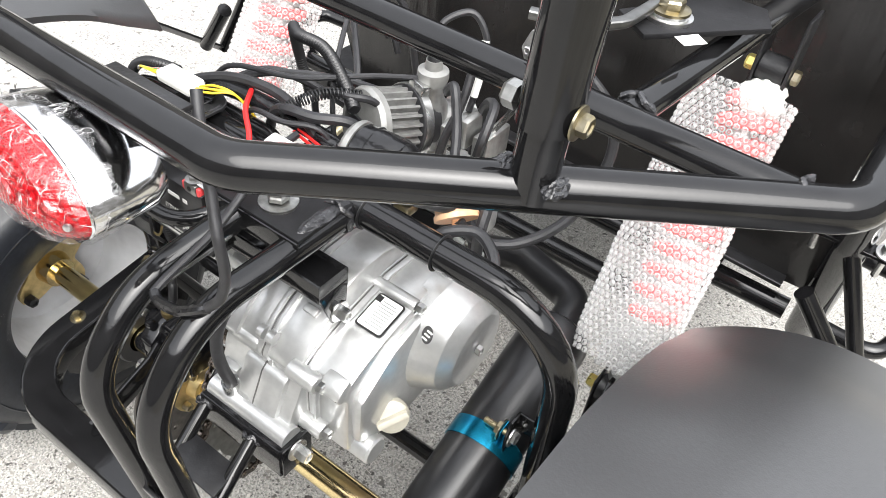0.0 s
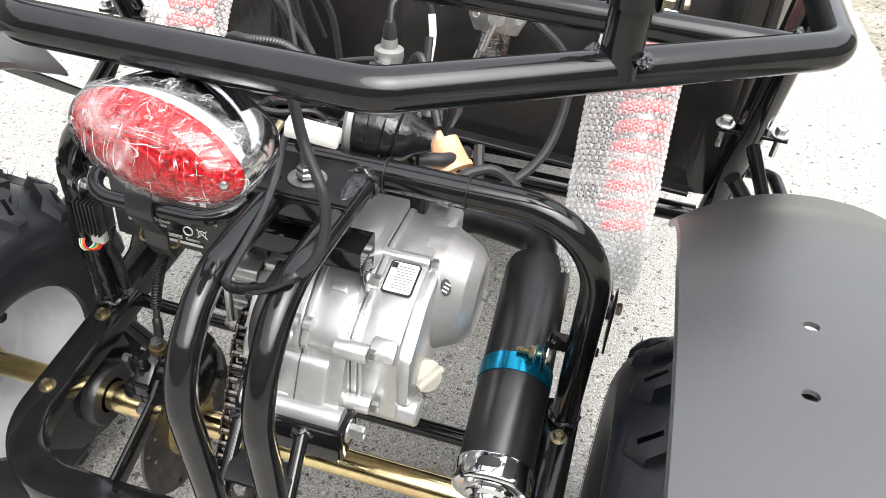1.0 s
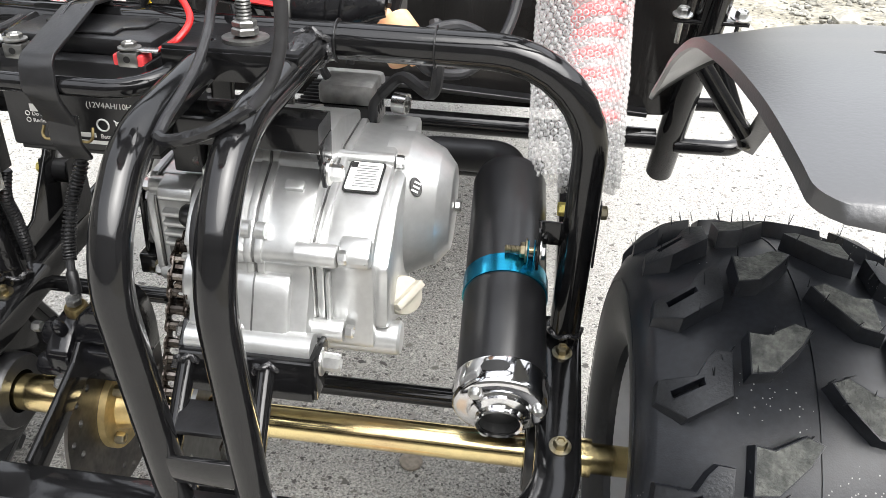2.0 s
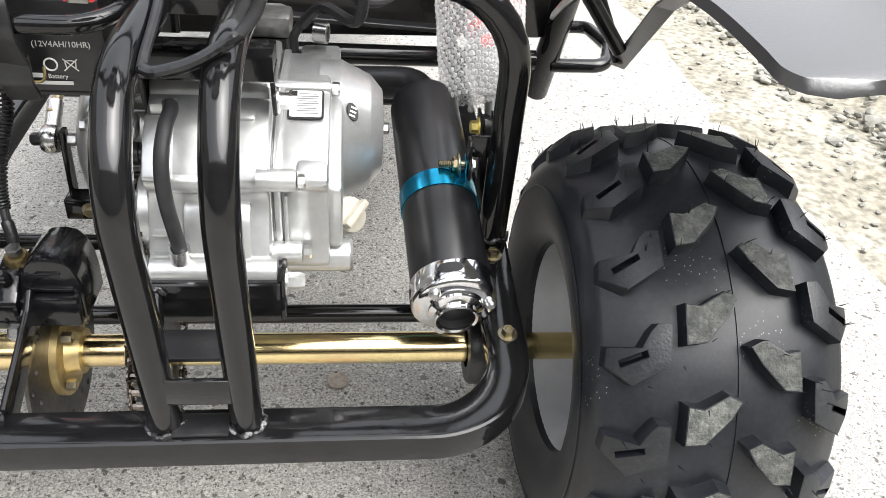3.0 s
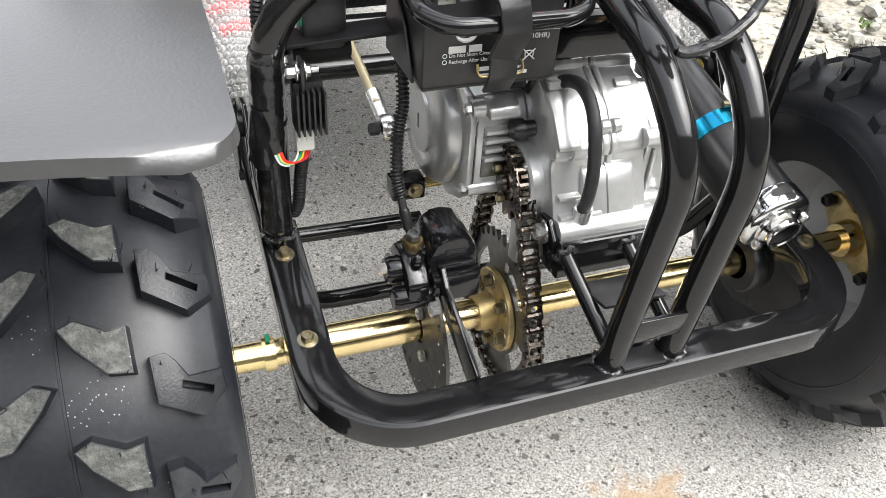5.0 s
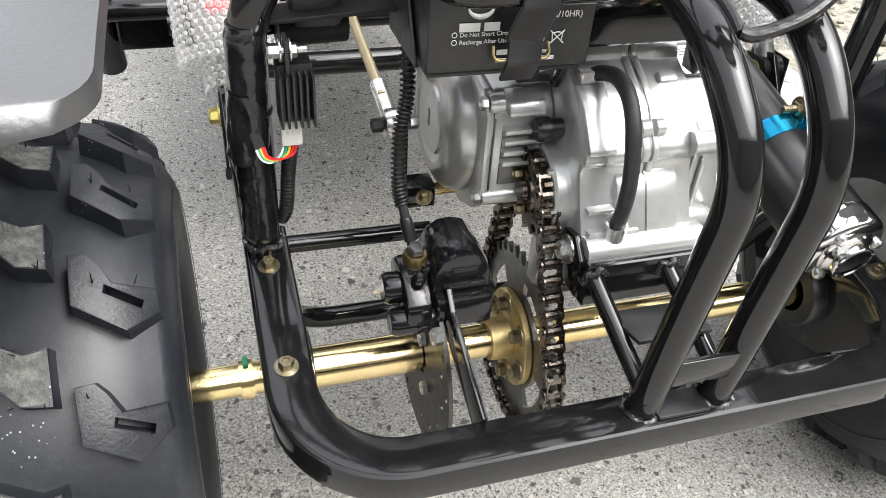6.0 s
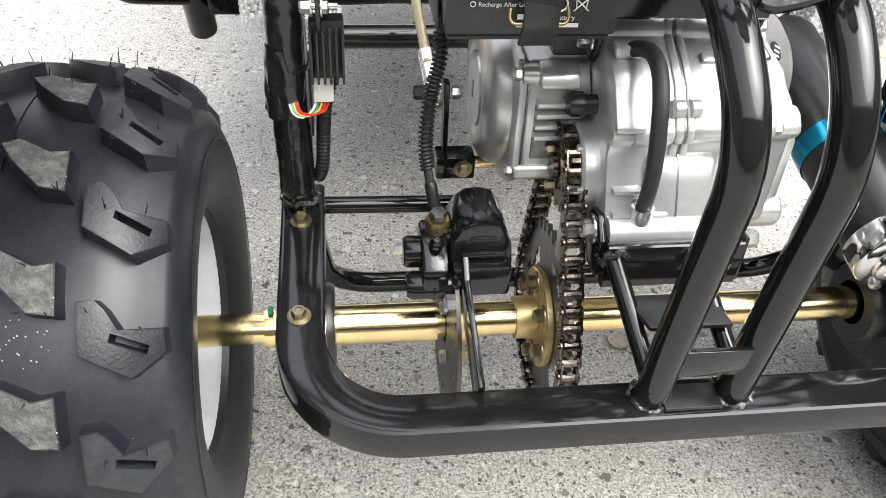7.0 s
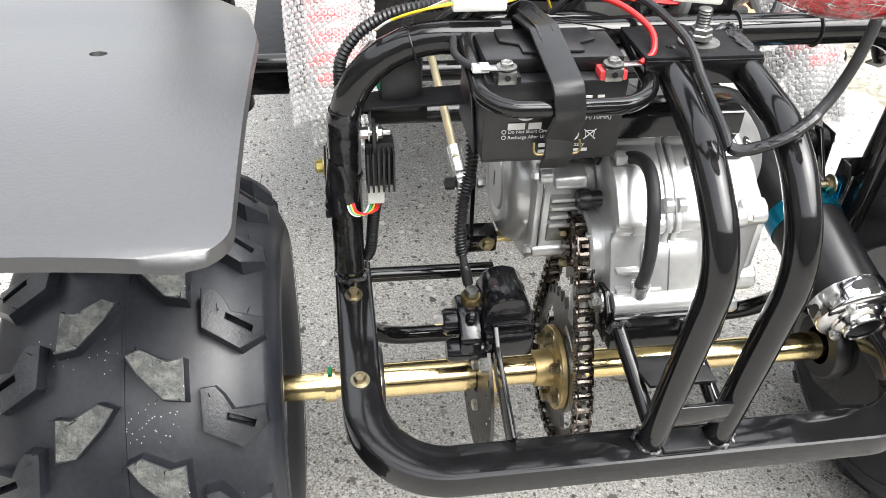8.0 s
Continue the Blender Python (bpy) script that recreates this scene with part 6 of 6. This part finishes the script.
# ---- shock absorbers in bubble wrap ----
def shock(side):
    top_, bot = (V(.250, .378, .604), V(.254, .214, .346)) if side > 0 else (V(-.245, .378, .604), V(-.2475, .218, .339))
    ax_ = (bot - top_)
    L = ax_.length
    d = ax_.normalized()
    ab = turned("shock_absorber", [(.0, 0), (.0, .008), (.10, .0085), (.10, .017), (L - .035, .017), (L - .035, .009), (L, .009), (L, 0)], CARB, kart, m=along(top_, bot), seg=24, label="red coil-over shock absorber wrapped in bubble film")
    bm = bmesh.new()
    coil(bm, [top_ + d * .030, top_ + d * (L * .74)], .0198, .0064, 10, seg=8, per=20)
    part("spring", bm, RED, ab, "red coil spring")
    for q, o in ((top_, -.012), (bot, -.012)):
        turned("eye", [(-.011, .005), (-.011, .013), (.011, .013), (.011, .005)], PLATE, ab, m=pose(*q), seg=24)
        bolt(ab, (q.x + .0145, q.y, q.z), (q.x + 1, q.y, q.z), .0058, PLATED, False, .007)
        bolt(ab, (q.x - .0145, q.y, q.z), (q.x - 1, q.y, q.z), .0058, BRIGHTPLATED, True, .009, name="nut")
    for s in (-1, 1):
        slab("clevis_plate", [(top_.y - .016, top_.z - .016), (top_.y + .016, top_.z - .016), (top_.y + .022, top_.z + .05), (top_.y - .012, top_.z + .05)], "x", top_.x + s * .0135 - .0015, top_.x + s * .0135 + .0015, PLATE, ab, .001)
    for s in (-1, 1):
        slab("clevis_plate", [(bot.y - .016, bot.z - .050), (bot.y + .018, bot.z - .050), (bot.y + .016, bot.z + .014), (bot.y - .012, bot.z + .014)], "x", bot.x + s * .0135 - .0012, bot.x + s * .0135 + .0012, PLATE, ab, .001)
    # crumpled white foam under the top eye
    bm = bmesh.new()
    bmesh.ops.create_icosphere(bm, subdivisions=4, radius=1)
    for v in bm.verts:
        v.co = top_ + d * .026 + v.co * .0185 * (1 + .30 * noise.noise(v.co * 2.1 + Vector((side, 0, 5))) + .12 * noise.noise(v.co * 6))
    part("foam_pad", bm, WHITE, ab, "crumpled white packing foam")
    # wrap: a wide loose sleeve over a tighter one that reaches further down
    u = (V(1, 0, 0) - d * d.x).normalized()
    v = d.cross(u)
    pitch = .0068
    for a0, a1, R, oval, shift, label in ((.022, L * (.92 if side > 0 else .87), .0365, .15, -.0125 if side > 0 else -.0020, "wide clear bubble wrap sleeve"),
                                          (L * .50, L * .94, .0238, .04, 0, "tight clear bubble wrap sleeve")):
        bm = bmesh.new()
        ns, nr = 56, 40

        def skin(f, a):
            flat = 1 + oval * math.cos(2 * a) + .03 * math.sin(3 * a - f * 5)
            r = R * flat * (1.0 - .06 * max(0, f - .72) / .28) + .0013 * noise.noise(Vector((f * 9, a * 2, side)))
            return top_ + u * shift + d * (a0 + (a1 - a0) * f + .003 * math.sin(2 * a + 1) * f) + (u * math.cos(a) + v * math.sin(a)) * r
        rows = [[bm.verts.new(skin(i / nr, 2 * math.pi * j / ns)) for j in range(ns)] for i in range(nr + 1)]
        for i in range(nr):
            for j in range(ns):
                bm.faces.new((rows[i][j], rows[i][(j + 1) % ns], rows[i + 1][(j + 1) % ns], rows[i + 1][j]))
        n_ax = int((a1 - a0) / (pitch * .866))
        n_ar = int(2 * math.pi * R / pitch)
        for i in range(n_ax):
            for j in range(n_ar):
                f = (i + .5) / n_ax
                a = 2 * math.pi * (j + .5 * (i % 2)) / n_ar
                p = skin(f, a)
                n_ = (u * math.cos(a) + v * math.sin(a)).normalized()
                t2 = n_.cross(d)
                prev = None
                for rr, hh in ((.0031, 0), (.0029, .0017), (.0017, .0025)):
                    ring = [bm.verts.new(p + n_ * hh + (d * math.cos(k * math.pi / 4) + t2 * math.sin(k * math.pi / 4)) * rr) for k in range(8)]
                    if prev:
                        for k in range(8):
                            bm.faces.new((prev[k], prev[(k + 1) % 8], ring[(k + 1) % 8], ring[k])).material_index = 1
                    prev = ring
                bm.faces.new(prev).material_index = 2
        bmesh.ops.recalc_face_normals(bm, faces=bm.faces)
        part("bubble_wrap", bm, (WRAPSKIN, BUBBLE, BUBBLETOP), ab, label)
    return ab


shock(1)
shock(-1)

# ---- fenders ----
FPROF = spline([(.212, .462), (.170, .488), (.115, .522), (.04, .552), (-.04, .566), (-.12, .5715), (-.19, .5700), (-.227, .5665)], 10)


def fender(side):
    x_in, x_out = (.286 if side > 0 else .2935), .530
    cols, rows_ = 24, len(FPROF) - 1
    bm = bmesh.new()
    grid = []
    for j, pv in enumerate(FPROF):
        y, z = pv.x, pv.y
        if y < -.1:
            y = -.1 + (y + .1) * (.85 if side > 0 else .95)
        if side < 0:
            z += .10 * max(0, y + .02)
        f = j / rows_
        row = []
        for i in range(cols + 1):
            t = i / cols
            x0, x1 = x_in + (.15 * max(0, y) if side < 0 else .04 * max(0, y)), x_out
            # rounded rear and front corners
            e = max(0, (f - .915) / .085)
            x0 += .021 * (1 - math.sqrt(max(0, 1 - e * e)))
            x1 -= .021 * (1 - math.sqrt(max(0, 1 - e * e)))
            x = x0 + (x1 - x0) * t
            w = abs(2 * t - 1)
            row.append(bm.verts.new((side * x, y, z + (.007 + .042 * max(0, y / .2) ** 1.4) * (1 - w ** 2.2))))
        grid.append(row)
    for j in range(rows_):
        for i in range(cols):
            bm.faces.new((grid[j][i], grid[j][i + 1], grid[j + 1][i + 1], grid[j + 1][i]))
    # turned-down lip
    rim_edges = [e for e in bm.edges if len(e.link_faces) == 1]
    got = bmesh.ops.extrude_edge_only(bm, edges=rim_edges)
    cx, cy = side * .405, -.02
    for v in [g for g in got["geom"] if isinstance(g, bmesh.types.BMVert)]:
        v.co += Vector(((v.co.x - cx) * .006, (v.co.y - cy) * .006, -.006))
    # bolt holes
    places = {(j, i): grid[j][i].co.copy() for j in range(2, rows_ - 2) for i in range(2, cols - 2)}
    for hx, hy in (((.357, -.046), (.351, -.107)) if side > 0 else ((.372, -.046),)):
        best = min(((j, i) for j in range(2, rows_ - 2) for i in range(2, cols - 2)), key=lambda q: (places[q].x - side * hx) ** 2 + (places[q].y - hy) ** 2)
        j, i = best
        ringv = [grid[j - 1][i - 1], grid[j - 1][i], grid[j - 1][i + 1], grid[j][i + 1], grid[j + 1][i + 1], grid[j + 1][i], grid[j + 1][i - 1], grid[j][i - 1]]
        c = grid[j][i].co.copy()
        c.x += max(-.003, min(.003, side * hx - c.x))
        c.y += max(-.004, min(.004, hy - c.y))
        inner_ = []
        for q in range(8):
            for mid in (ringv[q].co, (ringv[q].co + ringv[(q + 1) % 8].co) / 2):
                dv = mid - c
                k = .0046 / math.hypot(dv.x, dv.y)
                inner_.append(bm.verts.new((c.x + dv.x * k, c.y + dv.y * k, c.z + dv.z * k)))
        bm.verts.remove(grid[j][i])
        for k in range(8):
            bm.faces.new((ringv[k], ringv[(k + 1) % 8], inner_[(2 * k + 2) % 16], inner_[2 * k + 1], inner_[2 * k]))
    bmesh.ops.recalc_face_normals(bm, faces=bm.faces)
    if sum(f.normal.z for f in bm.faces) < 0:
        bmesh.ops.reverse_faces(bm, faces=bm.faces)
    bmesh.ops.solidify(bm, geom=bm.faces[:], thickness=.003)
    fd = part("fender", bm, FENDER, kart, "black grained plastic rear fender over the tyre", smooth=50)
    bar("fender_stay", [(side * .396, .17, .494), (side * .404, .223, .468), (side * .431, .391, .347)], .019, .003, PLATE, fd, rad=.03, up=(0, -.6, .8), bevel=.0008)
    turned("stay_hole", [(-.0019, 0), (-.0019, .0048), (.0019, .0048), (.0019, 0)], STONE, fd, m=along((side * .4275, .377, .3575), (side * .4275, .377 - .58, .3575 + .81)), seg=18)
    tube("fender_brace", [(side * .352, .322, .458), (side * .409, .334, .386)], .0085, BLACK, fd)
    return fd


fender(1)
fender(-1)

# ---- carburettor, air filter and fuel lines ----
carb = turned("carburettor", [(0, 0), (0, .017), (.012, .018), (.04, .0155), (.046, .0115), (.058, .0115), (.062, .0125), (.066, .0125), (.070, .010), (.070, 0)], CARB, kart, m=pose(.014, .235, .492, 0, -90, 0), seg=28, label="grey die-cast carburettor")
turned("carb_cap", [(.060, .0125), (.066, .0140), (.072, .0135), (.074, .008), (.082, .007), (.082, 0)], FILTEREND, carb, m=pose(.014, .235, .492, 0, -90, 0), seg=28)
turned("cable_boot", [(.080, 0), (.080, .0065), (.092, .006), (.098, .0045), (.098, 0)], HOSE, carb, m=pose(.014, .235, .492, 0, -90, 0), seg=16)
wire("throttle_cable", [(.014, .235, .588), (.014, .245, .605), (.030, .262, .612), (.045, .265, .59), (.047, .258, .56), (.045, .25, .53)], .003, HOSE, carb, seg=8)
wire("fuel_sleeve", [(.044, .264, .592), (.048, .258, .572), (.047, .252, .545)], .0036, WHITE, carb, seg=8)
turned("carb_bowl", [(0, 0), (0, .019), (.024, .019), (.028, .016), (.028, 0)], CARB, carb, m=pose(.014, .235, .492, 0, 90, 0), seg=24)
turned("carb_bore", [(-.03, 0), (-.03, .02), (-.024, .022), (.03, .019), (.034, .024), (.040, .024), (.040, 0)], CARB, carb, m=along((.014, .235, .508), (.05, .34, .50)), seg=24)
for k in range(6):
    a = k * 1.05
    p = V(.014 + .021 * math.cos(a), .235 + .021 * math.sin(a), .50 + .006 * (k % 3))
    bolt(carb, p, p + V(math.cos(a), math.sin(a), .3), .0034, STEEL, False, .008)
for k in range(5):
    box("carb_casting", (.030 + .011 * k, .225 + .006 * (k % 2), .495 + .006 * (k % 3)), (.039 + .011 * k, .262, .522 + .007 * (k % 3)), CARB, carb, .003)
wire("choke_lever", [(.075, .24, .525), (.088, .245, .55), (.095, .25, .572)], .003, STEEL, carb, seg=8)
AF = along((.008, .222, .516), (-.022, .135, .536))
bm = bmesh.new()
prof = []
for i in range(96):
    a = 2 * math.pi * i / 96
    prof.append((.0285 + .0026 * (1 if (i // 2) % 2 else -1)) * 1.0)
ra = [bm.verts.new(AF @ V(.012, prof[i] * math.cos(2 * math.pi * i / 96), prof[i] * math.sin(2 * math.pi * i / 96))) for i in range(96)]
rb = [bm.verts.new(AF @ V(.046, prof[i] * math.cos(2 * math.pi * i / 96), prof[i] * math.sin(2 * math.pi * i / 96))) for i in range(96)]
for i in range(96):
    bm.faces.new((ra[i], ra[(i + 1) % 96], rb[(i + 1) % 96], rb[i]))
filt = part("air_filter", bm, GREYFOAM, kart, "grey pleated pod air filter with a metal clamp", smooth=0)
turned("filter_end", [(.046, .032), (.052, .0325), (.056, .030), (.057, .022), (.057, 0)], FILTEREND, filt, m=AF, seg=48)
turned("filter_collar", [(-.012, .020), (-.012, .024), (.006, .025), (.010, .033), (.014, .033), (.014, .02)], HOSE, filt, m=AF, seg=48)
turned("filter_clamp", [(.004, .0255), (.004, .0342), (.012, .0342), (.012, .0255)], STEEL, filt, m=AF, seg=48)
box("filter_screw", (.004, -.006, .032), (.013, .014, .040), STEEL, filt, .001, m=AF)
box("filter_strap", (.056, -.022, -.008), (.060, .016, .006), PLASTIC, filt, .002, m=AF)
bm = lathe_bm([(.0, 0), (.0, .0215), (.003, .0245), (.016, .0252), (.034, .0248), (.044, .0215), (.052, .0150), (.060, .0105), (.066, .0085), (.066, 0)], 40)
for v in bm.verts:
    v.co += v.co.normalized() * .0016 * noise.noise(v.co * 90) + Vector((0, v.co.y, v.co.z)) * .07 * noise.noise(v.co * 45)
bm.transform(along((.0225, .128, .5385), (.0760, .134, .5360)))
wrap = part("taped_coil", bm, TAPE, kart, "ignition coil wrapped in shiny black tape")
for x in (.012, .026, .038):
    turned("tape_edge", [(x - .0014, .0246), (x, .0262), (x + .0014, .0246)], TAPE, wrap, m=along((.0225, .128, .5385), (.0760, .134, .5360)) @ pose(0, 0, 0, 0, 4, 5 - 200 * x), seg=36)
turned("coil_end", [(-.0060, 0), (-.0060, .0225), (-.003, .0250), (.0015, .0250), (.0015, 0)], FILTEREND, wrap, m=along((.0225, .128, .5385), (.0760, .134, .5360)), seg=36)
wire("rubber_loop", [(.112, .104, .512), (.122, .112, .524), (.142, .124, .527), (.162, .116, .522), (.170, .104, .514)], .0045, HOSE, kart, "black rubber hose loop", seg=10)
plug = box("ribbed_cover", (.012, .112, .532), (.054, .140, .548), PLASTIC, kart, .003, "black ribbed plastic cover")
for k in range(5):
    box("rib", (.015 + .008 * k, .111, .548), (.0185 + .008 * k, .139, .5505), PLASTIC, plug, .001)
tube("coil_lead", [(.075, .136, .515), (.098, .15, .512), (.105, .19, .50)], .006, HOSE, kart, rad=.02)
box("brass_fitting", (.060, .128, .500), (.076, .142, .510), PLATED, kart, .002)
turned("fuel_filter", [(-.016, 0), (-.016, .0035), (-.010, .004), (-.009, .0115), (.008, .0125), (.009, .0135), (.012, .0135), (.012, .0035), (.018, .0035), (.018, 0)], (ORANGE), kart, m=along((.092, .168, .505), (.107, .156, .489)) @ Matrix.Scale(1.4, 4), seg=24, label="translucent amber fuel filter")
wire("fuel_line", [(.080, .180, .524), (.066, .20, .545), (.05, .215, .57), (.04, .22, .56)], .0042, HOSE, kart, seg=10)
wire("fuel_line", [(.104, .158, .497), (.118, .165, .480), (.145, .19, .475), (.172, .22, .50), (.180, .25, .545), (.168, .26, .58), (.138, .262, .603)], .0045, HOSE, kart, "black rubber fuel line", seg=10)
cock = slab("fuel_tap", [(.085, .585), (.125, .585), (.132, .60), (.125, .618), (.085, .618), (.078, .60)], "y", .262, .272, CARB, kart, .002, "grey metal fuel tap with lever")
bar("tap_lever", [(.106, .258, .602), (.097, .250, .572)], .006, .004, STEEL, cock, bevel=.001)
turned("tap_knob", [(0, 0), (0, .008), (.008, .008), (.008, 0)], STEEL, cock, m=along((.106, .262, .602), (.106, .2, .602)), seg=20)
for x in (.086, .126):
    bolt(cock, (x, .262, .601), (x, -.5, .601), .0035, STEEL, False, .004)
turned("tap_neck", [(0, 0), (0, .007), (.02, .007), (.02, 0)], STEEL, cock, m=pose(.106, .268, .615, 0, -90, 0), seg=16)
slab("clear_sleeve", [(.082, .52), (.112, .52), (.116, .59), (.090, .59)], "y", .284, .286, FILM, kart, 0)
corrugated("throttle_conduit", [(.0, .15, .556), (-.03, .17, .562), (-.07, .19, .568), (-.11, .20, .562), (-.145, .23, .545), (-.17, .26, .50), (-.175, .28, .44)], .0058, kart)
CABLES = (
    [(-.16, .13, .50), (-.13, .135, .548), (-.06, .15, .560), (-.01, .20, .562), (.02, .25, .545), (.03, .28, .50)],
    [(-.15, .12, .50), (-.11, .14, .545), (-.05, .18, .552), (.0, .22, .530), (.01, .24, .48)],
    [(-.17, .14, .50), (-.12, .17, .535), (-.06, .19, .525), (.0, .21, .49), (.02, .22, .45)],
    [(.0, .13, .50), (-.02, .12, .545), (-.06, .125, .556), (-.11, .12, .552), (-.16, .11, .53), (-.19, .11, .50)],
    [(-.03, .16, .49), (-.05, .18, .545), (-.08, .23, .575), (-.11, .28, .590), (-.12, .34, .57), (-.11, .38, .50)],
    [(-.02, .17, .49), (-.04, .20, .545), (-.09, .25, .570), (-.14, .30, .575), (-.16, .35, .55), (-.15, .38, .48)],
    [(-.07, .33, .48), (-.075, .31, .56), (-.10, .29, .600), (-.125, .31, .60), (-.13, .34, .56), (-.12, .36, .48)],
    [(-.08, .13, .50), (-.05, .115, .550), (-.015, .12, .556), (.012, .14, .55), (.02, .16, .50)],
    [(-.10, .12, .50), (-.07, .105, .545), (-.035, .105, .550), (-.005, .12, .546), (.01, .13, .50)],
    [(-.06, .17, .50), (-.045, .155, .55), (-.01, .155, .562), (.005, .175, .55), (.004, .19, .50)],
    [(.05, .24, .58), (.052, .225, .55), (.048, .21, .52), (.045, .20, .47)],
    [(.075, .22, .50), (.085, .21, .535), (.078, .235, .555), (.06, .25, .54), (.055, .25, .49)],
)
for k, pts in enumerate(CABLES):
    wire("cable", pts, .0024 + .0007 * (k % 4), HOSE, kart, seg=8)
bm = bmesh.new()
coil(bm, spline([(-.045, .112, .552), (-.035, .125, .560), (-.024, .145, .563), (-.006, .165, .560)], 10), .0042, .0008, 26)
part("cable_spring", bm, PLATE, kart)
turned("heat_sink_clip", [(0, .007), (0, .009), (.012, .009), (.012, .007)], STEEL, kart, m=along((.082, .205, .438), (.104, .20, .438)), seg=24)
